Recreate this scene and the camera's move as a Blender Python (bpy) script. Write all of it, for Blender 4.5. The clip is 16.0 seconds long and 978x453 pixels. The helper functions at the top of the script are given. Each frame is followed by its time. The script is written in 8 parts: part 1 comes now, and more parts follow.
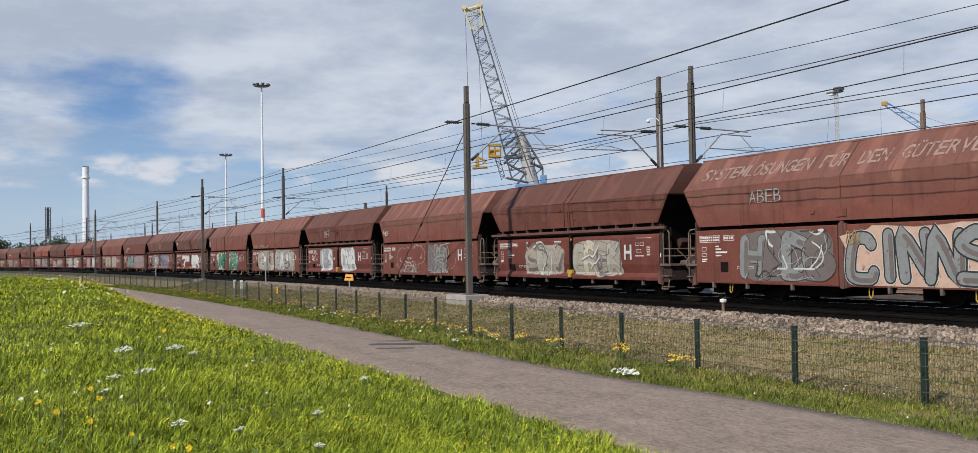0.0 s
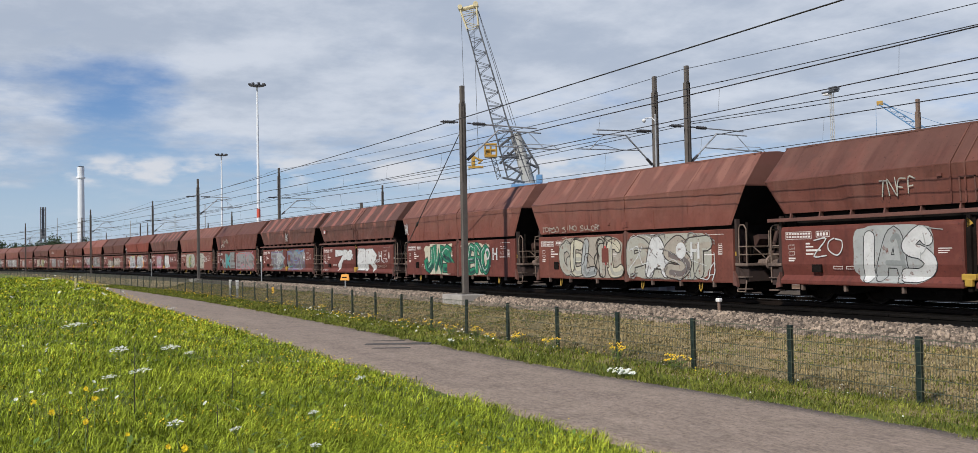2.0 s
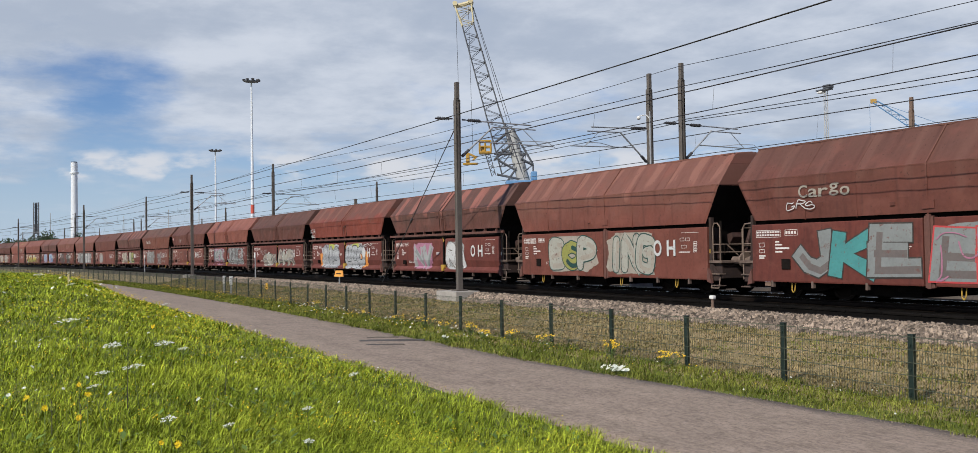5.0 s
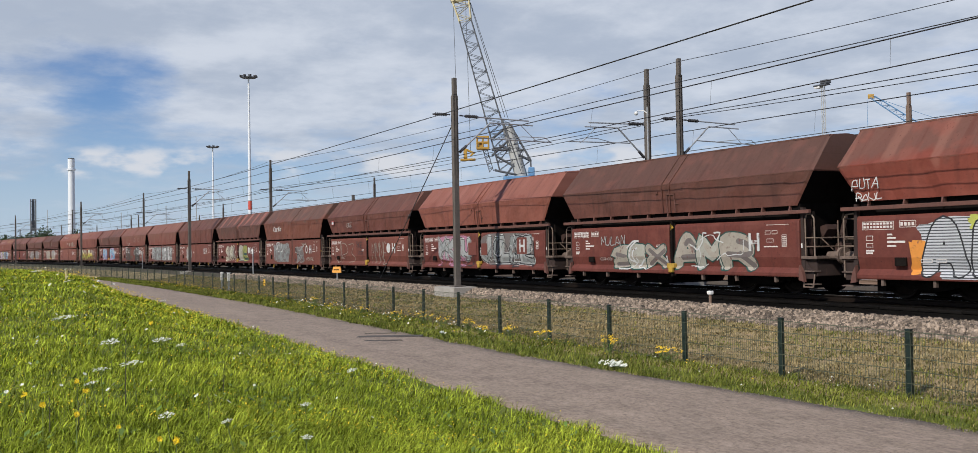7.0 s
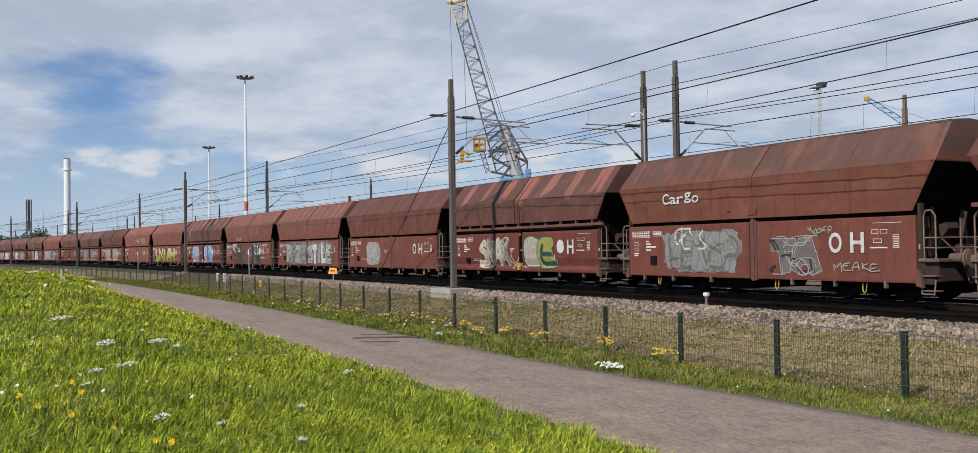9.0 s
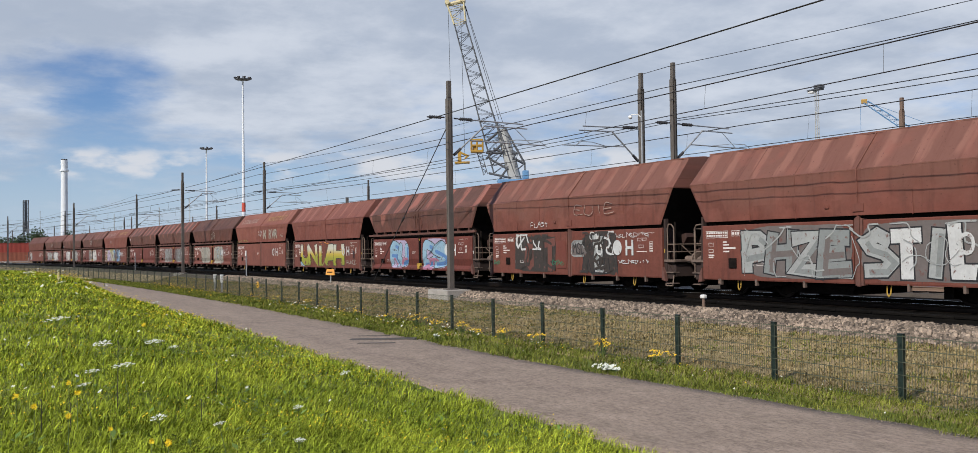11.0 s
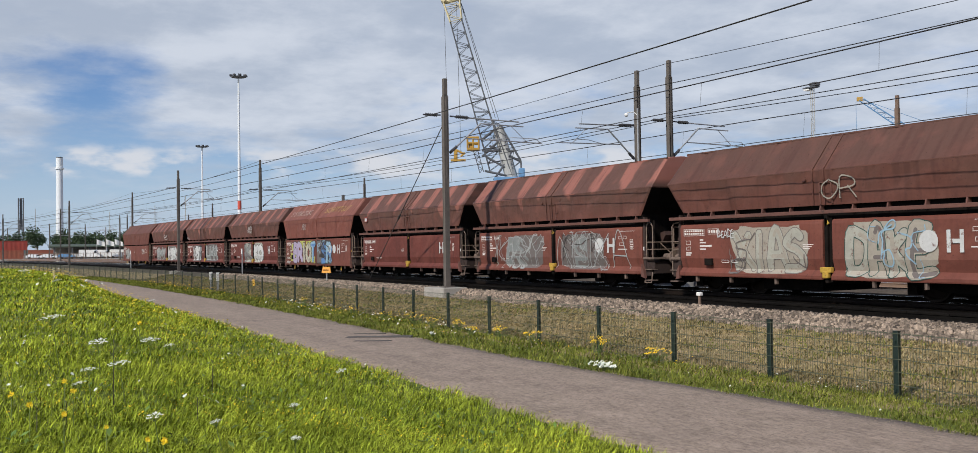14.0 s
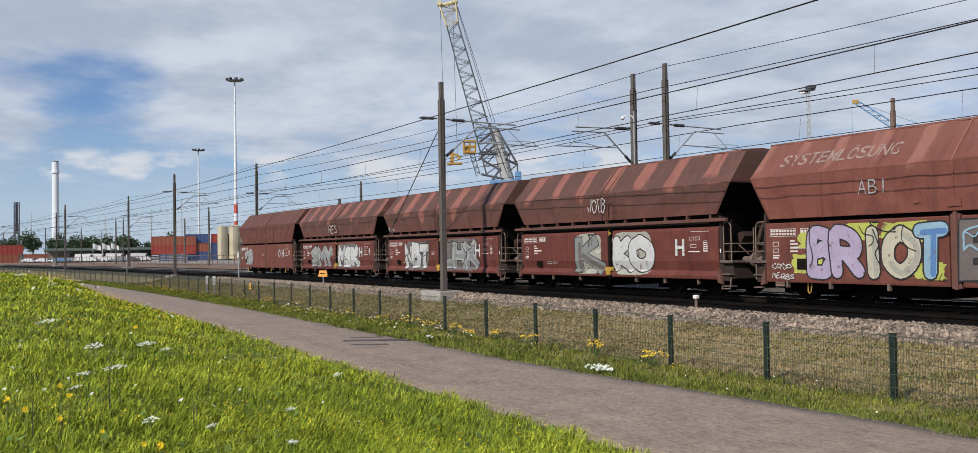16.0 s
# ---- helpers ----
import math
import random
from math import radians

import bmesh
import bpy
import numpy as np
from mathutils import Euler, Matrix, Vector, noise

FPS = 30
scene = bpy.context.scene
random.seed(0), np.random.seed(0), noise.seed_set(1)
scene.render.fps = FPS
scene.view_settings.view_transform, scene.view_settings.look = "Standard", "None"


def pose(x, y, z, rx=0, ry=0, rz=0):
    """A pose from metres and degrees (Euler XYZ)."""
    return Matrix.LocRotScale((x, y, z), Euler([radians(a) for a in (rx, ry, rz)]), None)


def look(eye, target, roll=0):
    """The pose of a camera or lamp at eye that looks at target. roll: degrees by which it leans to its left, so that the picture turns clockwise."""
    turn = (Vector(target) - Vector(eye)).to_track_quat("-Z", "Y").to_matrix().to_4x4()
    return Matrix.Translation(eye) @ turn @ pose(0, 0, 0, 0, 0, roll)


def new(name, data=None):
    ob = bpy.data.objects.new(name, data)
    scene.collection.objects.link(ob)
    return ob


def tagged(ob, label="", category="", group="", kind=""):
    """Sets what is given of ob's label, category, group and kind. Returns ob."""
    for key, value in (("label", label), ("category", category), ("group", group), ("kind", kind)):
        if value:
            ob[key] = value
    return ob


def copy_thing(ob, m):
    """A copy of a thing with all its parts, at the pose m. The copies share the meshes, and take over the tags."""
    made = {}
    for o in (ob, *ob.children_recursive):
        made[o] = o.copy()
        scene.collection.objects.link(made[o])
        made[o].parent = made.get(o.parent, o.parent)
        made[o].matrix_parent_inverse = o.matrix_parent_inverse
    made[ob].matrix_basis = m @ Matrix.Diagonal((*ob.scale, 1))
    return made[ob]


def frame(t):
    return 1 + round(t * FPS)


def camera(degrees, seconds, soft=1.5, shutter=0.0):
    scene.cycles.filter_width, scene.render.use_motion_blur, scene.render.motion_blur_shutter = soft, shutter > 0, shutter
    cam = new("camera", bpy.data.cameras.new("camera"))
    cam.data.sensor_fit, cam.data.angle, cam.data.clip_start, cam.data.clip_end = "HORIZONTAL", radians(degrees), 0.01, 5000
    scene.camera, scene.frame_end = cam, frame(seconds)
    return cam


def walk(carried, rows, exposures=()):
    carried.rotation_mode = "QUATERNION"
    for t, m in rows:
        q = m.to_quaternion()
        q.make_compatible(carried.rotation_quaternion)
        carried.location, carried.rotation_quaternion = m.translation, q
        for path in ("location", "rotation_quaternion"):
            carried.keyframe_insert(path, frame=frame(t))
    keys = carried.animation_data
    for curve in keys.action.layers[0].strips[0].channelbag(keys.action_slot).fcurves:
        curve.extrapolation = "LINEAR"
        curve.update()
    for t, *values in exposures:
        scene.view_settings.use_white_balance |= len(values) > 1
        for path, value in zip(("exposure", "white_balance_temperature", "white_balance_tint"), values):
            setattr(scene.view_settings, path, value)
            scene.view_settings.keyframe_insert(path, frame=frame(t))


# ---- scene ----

# ---------- camera ----------
EYE = (0.0, 0.0, 2.305)
TURNS = [
    (0.0, 91.675, 0.998, 63.250), (0.5, 91.686, 1.021, 63.201), (1.0, 91.622, 1.037, 63.196),
    (1.5, 91.611, 1.078, 63.117), (2.0, 91.651, 1.053, 63.006), (2.5, 91.646, 1.060, 62.970),
    (3.0, 91.610, 1.075, 62.875), (3.5, 91.613, 1.090, 62.771), (4.0, 91.544, 0.933, 62.760),
    (6.5, 91.247, 0.990, 62.559), (7.0, 91.187, 1.000, 62.518), (7.5, 91.200, 1.004, 62.404),
    (8.0, 91.187, 0.998, 62.262), (8.5, 91.224, 0.954, 62.332), (9.0, 91.268, 0.880, 62.296),
    (11.5, 91.403, 0.767, 62.074), (12.0, 91.412, 0.772, 61.970), (12.5, 91.232, 0.755, 61.913),
    (13.0, 91.195, 0.758, 61.903), (13.5, 91.227, 0.752, 61.889), (14.0, 91.222, 0.806, 61.905),
    (14.5, 91.321, 0.832, 61.828), (15.0, 91.396, 0.822, 61.747), (15.5, 91.406, 0.885, 61.721),
    (16.0, 91.418, 0.911, 61.701)]
cam = camera(55.02, 16.0, soft=0.6, shutter=0.0)
walk(cam, [(t, pose(*EYE, rx, ry, rz)) for t, rx, ry, rz in TURNS])

# ---------- sky and sun ----------
SUN_FROM = Vector((0.40, -0.917, 0.0)).normalized()   # where the sun stands, on the plan
SUN_HIGH = radians(40.0)
to_sun = SUN_FROM * math.cos(SUN_HIGH) + Vector((0, 0, math.sin(SUN_HIGH)))
sun = new("sun", bpy.data.lights.new("sun", "SUN"))
sun.data.energy, sun.data.angle, sun.data.color = 4.3, radians(0.30), (1.0, 0.95, 0.87)
sun.matrix_world = look(to_sun * 50, (0, 0, 0))

scene.view_settings.exposure = -0.03


def sky_world():
    w = bpy.data.worlds.new("sky")
    scene.world = w
    w.use_nodes = True
    nt = w.node_tree
    nt.nodes.clear()
    N, L = nt.nodes.new, nt.links.new
    out, bg = N("ShaderNodeOutputWorld"), N("ShaderNodeBackground")
    sky = N("ShaderNodeTexSky")
    sky.sky_type, sky.sun_disc = "NISHITA", False
    sky.sun_elevation, sky.sun_rotation = SUN_HIGH, math.atan2(SUN_FROM.x, SUN_FROM.y)
    sky.air_density, sky.dust_density, sky.ozone_density = 1.0, 0.5, 1.8
    bright = N("ShaderNodeMix"); bright.data_type, bright.blend_type = "RGBA", "MULTIPLY"
    bright.inputs[0].default_value = 1.0
    bright.inputs[7].default_value = (0.060, 0.0745, 0.102, 1)
    L(sky.outputs[0], bright.inputs[6])
    co, sep = N("ShaderNodeTexCoord"), N("ShaderNodeSeparateXYZ")
    L(co.outputs["Generated"], sep.inputs[0])

    def m(op, a, b=None, c=None, clamp=False):
        n = N("ShaderNodeMath"); n.operation, n.use_clamp = op, clamp
        for i, v in enumerate((a, b, c)):
            if v is None:
                continue
            if isinstance(v, (int, float)):
                n.inputs[i].default_value = v
            else:
                L(v, n.inputs[i])
        return n.outputs[0]

    def noise_at(vec, scale, detail=6.0, rough=0.55, shift=0.0):
        n = N("ShaderNodeTexNoise"); n.noise_dimensions = "4D"
        n.inputs["W"].default_value = shift
        n.inputs["Scale"].default_value, n.inputs["Detail"].default_value = scale, detail
        n.inputs["Roughness"].default_value = rough
        L(vec, n.inputs["Vector"])
        return n.outputs["Fac"]

    def step(v, lo, hi):
        n = N("ShaderNodeMapRange"); n.interpolation_type = "SMOOTHSTEP"
        n.inputs["From Min"].default_value, n.inputs["From Max"].default_value = lo, hi
        L(v, n.inputs["Value"])
        return n.outputs[0]
    # high cloud sheet, seen on a flat layer
    up = m("MAXIMUM", sep.outputs[2], 0.0)
    inv = m("DIVIDE", 1.0, m("ADD", up, 0.16))
    flat = N("ShaderNodeCombineXYZ")
    L(m("MULTIPLY", sep.outputs[0], inv), flat.inputs[0])
    L(m("MULTIPLY", sep.outputs[1], inv), flat.inputs[1])
    big = noise_at(flat.outputs[0], 1.15, 5.0, 0.55, 3.7)
    small = noise_at(flat.outputs[0], 3.6, 7.0, 0.6, 1.3)
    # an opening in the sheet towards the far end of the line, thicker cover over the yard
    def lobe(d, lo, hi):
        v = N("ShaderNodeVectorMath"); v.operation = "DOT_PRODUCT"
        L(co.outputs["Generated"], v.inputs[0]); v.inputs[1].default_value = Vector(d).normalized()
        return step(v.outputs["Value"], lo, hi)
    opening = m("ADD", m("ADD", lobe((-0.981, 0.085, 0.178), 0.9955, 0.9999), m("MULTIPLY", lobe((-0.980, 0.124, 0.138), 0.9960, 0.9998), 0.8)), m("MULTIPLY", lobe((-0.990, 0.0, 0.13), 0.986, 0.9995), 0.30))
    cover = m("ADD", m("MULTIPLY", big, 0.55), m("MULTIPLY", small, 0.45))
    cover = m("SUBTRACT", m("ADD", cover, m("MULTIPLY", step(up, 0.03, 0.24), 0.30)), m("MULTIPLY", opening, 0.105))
    # the sheet thins out overhead and behind, where the sun stands
    thin = m("SUBTRACT", 1.0, m("MULTIPLY", step(up, 0.27, 0.45), 0.93))
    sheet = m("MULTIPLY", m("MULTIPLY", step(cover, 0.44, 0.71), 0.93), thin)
    # low heaped clouds near the horizon
    band = N("ShaderNodeMapping"); band.inputs["Scale"].default_value = (1, 1, 2.6)
    L(co.outputs["Generated"], band.inputs[0])
    heap = noise_at(band.outputs[0], 12.5, 7.0, 0.52, 8.4)
    low = m("MULTIPLY", step(sep.outputs[2], 0.068, 0.080), m("SUBTRACT", 1.0, step(sep.outputs[2], 0.096, 0.112)))
    heaps = m("MULTIPLY", step(heap, 0.47, 0.61), low)
    shade = N("ShaderNodeMix"); shade.data_type = "RGBA"
    shade.inputs[6].default_value, shade.inputs[7].default_value = (0.450, 0.512, 0.618, 1), (0.665, 0.712, 0.795, 1)
    L(step(noise_at(flat.outputs[0], 2.3, 6.0, 0.6, 5.5), 0.36, 0.66), shade.inputs[0])
    haze = N("ShaderNodeMix"); haze.data_type = "RGBA"; haze.inputs[7].default_value = (0.50, 0.62, 0.78, 1)
    L(m("MULTIPLY", m("SUBTRACT", 1.0, step(sep.outputs[2], 0.0, 0.16)), 0.75), haze.inputs[0]); L(bright.outputs[2], haze.inputs[6])
    a = N("ShaderNodeMix"); a.data_type = "RGBA"
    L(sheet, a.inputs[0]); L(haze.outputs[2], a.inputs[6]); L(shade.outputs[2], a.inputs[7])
    b = N("ShaderNodeMix"); b.data_type = "RGBA"
    L(m("MULTIPLY", heaps, 0.9), b.inputs[0]); L(a.outputs[2], b.inputs[6]); b.inputs[7].default_value = (0.70, 0.72, 0.77, 1)
    L(b.outputs[2], bg.inputs[0]); bg.inputs[1].default_value = 1.0
    L(bg.outputs[0], out.inputs[0])


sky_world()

# ---------- materials ----------


def surface(name, c1, c2, rough=0.85, metal=0.0, big=1.0, fine=18.0, bump=0.25, spots=None, spot_at=0.62, per=0.0, alike=False, depth=0.02):
    """Two colours mixed by coarse and fine noise; spots: a third colour in blotches; per: how much single pieces differ."""
    mt = bpy.data.materials.new(name)
    mt.use_nodes = True
    nt = mt.node_tree
    N, L = nt.nodes.new, nt.links.new
    bs = nt.nodes["Principled BSDF"]
    co, info = N("ShaderNodeTexCoord"), N("ShaderNodeObjectInfo")
    off = N("ShaderNodeVectorMath"); off.operation = "ADD"
    mul = N("ShaderNodeMath"); mul.operation = "MULTIPLY"; mul.inputs[1].default_value = 0.0 if alike else 60.0
    L(info.outputs["Random"], mul.inputs[0]); L(co.outputs["Object"], off.inputs[0]); L(mul.outputs[0], off.inputs[1])

    def nz(scale, detail, rough_=0.6):
        n = N("ShaderNodeTexNoise"); n.inputs["Scale"].default_value, n.inputs["Detail"].default_value = scale, detail
        n.inputs["Roughness"].default_value = rough_
        L(off.outputs[0], n.inputs["Vector"]); return n.outputs["Fac"]
    n1, n2 = nz(big, 5), nz(fine, 4)
    add = N("ShaderNodeMath"); add.operation = "MULTIPLY_ADD"; L(n2, add.inputs[0]); add.inputs[1].default_value = 0.6; L(n1, add.inputs[2])
    rng = N("ShaderNodeMapRange"); rng.inputs["From Min"].default_value, rng.inputs["From Max"].default_value = 0.58, 1.02
    L(add.outputs[0], rng.inputs["Value"])
    mix = N("ShaderNodeMix"); mix.data_type = "RGBA"; mix.inputs[6].default_value, mix.inputs[7].default_value = (*c1, 1), (*c2, 1)
    L(rng.outputs[0], mix.inputs[0])
    col = mix.outputs[2]
    if spots:
        r2 = N("ShaderNodeMapRange"); r2.inputs["From Min"].default_value, r2.inputs["From Max"].default_value = spot_at, spot_at + 0.08
        L(nz(big * 2.7, 7, 0.7), r2.inputs["Value"])
        m2 = N("ShaderNodeMix"); m2.data_type = "RGBA"; m2.inputs[7].default_value = (*spots, 1)
        L(r2.outputs[0], m2.inputs[0]); L(col, m2.inputs[6]); col = m2.outputs[2]
    if per:
        hs = N("ShaderNodeHueSaturation")
        v = N("ShaderNodeMapRange"); v.inputs["To Min"].default_value, v.inputs["To Max"].default_value = 1 - per, 1 + per
        geo = N("ShaderNodeNewGeometry")
        src = N("ShaderNodeMath"); src.operation = "FRACT"
        a2 = N("ShaderNodeMath"); a2.operation = "ADD"; L(info.outputs["Random"], a2.inputs[0]); L(geo.outputs["Random Per Island"], a2.inputs[1])
        L(a2.outputs[0], src.inputs[0]); L(src.outputs[0], v.inputs["Value"]); L(v.outputs[0], hs.inputs["Value"])
        L(col, hs.inputs["Color"]); col = hs.outputs[0]
    L(col, bs.inputs["Base Color"])
    bs.inputs["Metallic"].default_value = metal
    rr = N("ShaderNodeMapRange"); rr.inputs["To Min"].default_value, rr.inputs["To Max"].default_value = max(0.05, rough - 0.12), min(1, rough + 0.1)
    L(n2, rr.inputs["Value"]); L(rr.outputs[0], bs.inputs["Roughness"])
    if bump:
        bp = N("ShaderNodeBump"); bp.inputs["Strength"].default_value, bp.inputs["Distance"].default_value = bump, depth
        L(add.outputs[0], bp.inputs["Height"]); L(bp.outputs[0], bs.inputs["Normal"])
    return mt


def wagon_paint(name, base, dust, streak, amount=0.5, low=2.5, freq=0.75, edge=1.55, width=0.75):
    """Wagon paint under coal dust; washed-out streaks run down from the roof."""
    mt = surface(name, base, tuple(c * 0.72 for c in base), 0.72, big=0.8, fine=9, bump=0.12, spots=tuple(c * 0.55 for c in base), spot_at=0.66)
    nt = mt.node_tree
    N, L = nt.nodes.new, nt.links.new
    bs = nt.nodes["Principled BSDF"]
    col = bs.inputs["Base Color"].links[0].from_socket
    co, info, sep = N("ShaderNodeTexCoord"), N("ShaderNodeObjectInfo"), N("ShaderNodeSeparateXYZ")
    L(co.outputs["Object"], sep.inputs[0])

    def m(op, a, b=None, c=None):
        n = N("ShaderNodeMath"); n.operation = op
        for i, v in enumerate((a, b, c)):
            if v is None:
                continue
            if isinstance(v, (int, float)):
                n.inputs[i].default_value = v
            else:
                L(v, n.inputs[i])
        return n.outputs[0]

    def rng(v, lo, hi, to=(0, 1)):
        n = N("ShaderNodeMapRange"); n.interpolation_type = "SMOOTHSTEP"
        n.inputs["From Min"].default_value, n.inputs["From Max"].default_value = lo, hi
        n.inputs["To Min"].default_value, n.inputs["To Max"].default_value = to
        L(v, n.inputs["Value"]); return n.outputs[0]

    def nz(x, y, scale, detail=2.0):
        cb = N("ShaderNodeCombineXYZ"); L(x, cb.inputs[0])
        if y is not None:
            L(y, cb.inputs[1])
        L(m("MULTIPLY", info.outputs["Random"], 37.0), cb.inputs[2])
        n = N("ShaderNodeTexNoise"); n.inputs["Scale"].default_value, n.inputs["Detail"].default_value = scale, detail
        L(cb.outputs[0], n.inputs["Vector"]); return n.outputs["Fac"]
    x, z = sep.outputs[0], sep.outputs[2]
    wob = nz(x, z, 1.3, 3.0)
    xs = m("ADD", x, m("MULTIPLY", m("SUBTRACT", wob, 0.5), 0.45))
    zs = m("MULTIPLY", z, 0.04)
    # evenly set streaks, of differing width, that end at differing heights
    wave = m("MULTIPLY_ADD", m("SINE", m("ADD", m("MULTIPLY", xs, freq * 6.283), m("MULTIPLY", info.outputs["Random"], 20.0))), 0.5, 0.5)
    wide = nz(x, zs, 0.35, 2.0)
    s = m("ADD", m("MULTIPLY", wave, 0.62), m("MULTIPLY", wide, 0.7))
    s = rng(s, 0.86 - 0.22 * amount, 0.98 - 0.18 * amount)
    reach = m("ADD", low, m("MULTIPLY", m("SUBTRACT", nz(x, None, 0.9, 1.0), 0.35), 2.6))
    s = m("MULTIPLY", s, rng(m("SUBTRACT", z, reach), -0.12, 0.12))
    d = rng(m("ADD", m("MULTIPLY", z, 0.55), m("MULTIPLY", wob, 0.9)), edge, edge + width)
    md = N("ShaderNodeMix"); md.data_type = "RGBA"; L(m("MULTIPLY", d, 0.85), md.inputs[0]); L(col, md.inputs[6]); md.inputs[7].default_value = (*dust, 1)
    ms = N("ShaderNodeMix"); ms.data_type = "RGBA"; L(m("MULTIPLY", s, min(1.0, 0.35 + amount)), ms.inputs[0]); L(md.outputs[2], ms.inputs[6]); ms.inputs[7].default_value = (*streak, 1)
    # rain runs, rubbed dusty places and specks of rust
    runs = nz(x, m("MULTIPLY", z, 0.10), 5.0, 5.0)
    mr = N("ShaderNodeMix"); mr.data_type = "RGBA"; L(rng(runs, 0.50, 0.72, (0, 0.55)), mr.inputs[0]); L(ms.outputs[2], mr.inputs[6]); mr.inputs[7].default_value = (*(c * 0.45 for c in base), 1)
    rub = nz(m("MULTIPLY", x, 0.8), z, 1.9, 7.0)
    mb = N("ShaderNodeMix"); mb.data_type = "RGBA"; L(rng(rub, 0.50, 0.70, (0, 0.50)), mb.inputs[0]); L(mr.outputs[2], mb.inputs[6])
    mb.inputs[7].default_value = (base[0] * 0.85 + 0.055, base[1] * 0.85 + 0.027, base[2] * 0.85 + 0.020, 1)
    speck = nz(x, z, 16.0, 4.0)
    mk = N("ShaderNodeMix"); mk.data_type = "RGBA"; L(rng(speck, 0.64, 0.72, (0, 0.75)), mk.inputs[0]); L(mb.outputs[2], mk.inputs[6]); mk.inputs[7].default_value = (*(c * 0.40 for c in base), 1)
    L(mk.outputs[2], bs.inputs["Base Color"])
    return mt


def spray(name, c, worn=0.60):
    """Sprayed paint, thin in places, over rusty brown."""
    return surface(name, c, tuple(v * 0.8 for v in c), 0.6, big=2.2, fine=14, bump=0.0, spots=(0.15, 0.07, 0.055), spot_at=worn)


M = {}
M["grass_ground"] = surface("grass_ground", (0.075, 0.105, 0.010), (0.15, 0.175, 0.020), 0.95, big=0.35, fine=5, bump=0.6, spots=(0.13, 0.12, 0.03), spot_at=0.6, alike=True, depth=0.1)
M["field"] = surface("dry_field", (0.35, 0.262, 0.140), (0.18, 0.15, 0.062), 0.95, big=0.9, fine=7, bump=0.8, spots=(0.38, 0.27, 0.155), spot_at=0.55, alike=True, depth=0.05)
M["gravel"] = surface("gravel_bed", (0.035, 0.027, 0.020), (0.10, 0.078, 0.058), 0.95, big=0.5, fine=16, bump=0.9, spots=(0.10, 0.08, 0.062), spot_at=0.6, alike=True, depth=0.04)
M["yard"] = surface("yard_gravel", (0.22, 0.20, 0.17), (0.29, 0.27, 0.235), 0.95, big=0.06, fine=3, bump=0.3, spots=(0.17, 0.17, 0.10), spot_at=0.58, alike=True)
# Coal grime and the shade under the train share this near-black colour.
M["grimy"] = surface("coal_and_shade_ballast", (0.004, 0.0036, 0.0033), (0.010, 0.009, 0.008), 0.95, big=0.8, fine=16, bump=0.9, alike=True, depth=0.04)
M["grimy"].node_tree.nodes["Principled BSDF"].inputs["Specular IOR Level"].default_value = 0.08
M["asphalt"] = surface("old_asphalt", (0.172, 0.129, 0.098), (0.385, 0.292, 0.222), 0.95, big=1.4, fine=26, bump=0.8, spots=(0.42, 0.335, 0.27), spot_at=0.60, alike=True, depth=0.006)
M["stone"] = surface("ballast_stone", (0.095, 0.073, 0.055), (0.32, 0.248, 0.185), 0.9, big=3, fine=20, bump=0.1, per=0.72, alike=True)
# Concrete taken down to near-black: the train's shade is in the colour.
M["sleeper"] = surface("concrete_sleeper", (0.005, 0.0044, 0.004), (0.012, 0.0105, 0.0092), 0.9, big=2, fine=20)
# Rails and wheels: shade under the train is in the dark colour.
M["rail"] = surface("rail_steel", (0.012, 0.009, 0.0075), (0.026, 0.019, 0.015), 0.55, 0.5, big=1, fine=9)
M["railtop"] = surface("polished_rail", (0.80, 0.79, 0.78), (0.66, 0.65, 0.64), 0.22, 0.9, big=1, fine=30, bump=0.02)
M["concrete"] = surface("weathered_concrete", (0.40, 0.37, 0.33), (0.28, 0.26, 0.23), 0.9, big=1.6, fine=18, spots=(0.20, 0.185, 0.16))
M["mast"] = surface("weathered_mast", (0.090, 0.077, 0.067), (0.145, 0.125, 0.108), 0.8, 0.1, big=1.1, fine=14, spots=(0.10, 0.08, 0.068))
M["mast_rust"] = surface("rusty_mast", (0.20, 0.13, 0.09), (0.15, 0.10, 0.075), 0.85, big=1.1, fine=14)
M["galv"] = surface("galvanised_tube", (0.40, 0.41, 0.42), (0.28, 0.285, 0.29), 0.55, 0.25, big=2, fine=20, bump=0.05)
M["insul"] = surface("dark_insulator", (0.035, 0.035, 0.04), (0.06, 0.055, 0.055), 0.5, big=4, fine=20, bump=0.05)
M["wire"] = surface("wire_metal", (0.05, 0.05, 0.052), (0.08, 0.075, 0.07), 0.6, 0.4, big=2, fine=20, bump=0.0)
M["green"] = surface("green_coated_steel", (0.006, 0.016, 0.012), (0.012, 0.025, 0.019), 0.5, big=3, fine=20, bump=0.04)
M["greenwire"] = surface("green_wire", (0.055, 0.065, 0.042), (0.10, 0.11, 0.070), 0.6, big=3, fine=20, bump=0.0)
M["yellow"] = surface("yellow_enamel", (0.75, 0.42, 0.03), (0.60, 0.34, 0.03), 0.55, big=3, fine=20, bump=0.05)
M["orange"] = surface("orange_sign", (0.85, 0.40, 0.08), (0.72, 0.33, 0.07), 0.55, big=3, fine=20, bump=0.02)
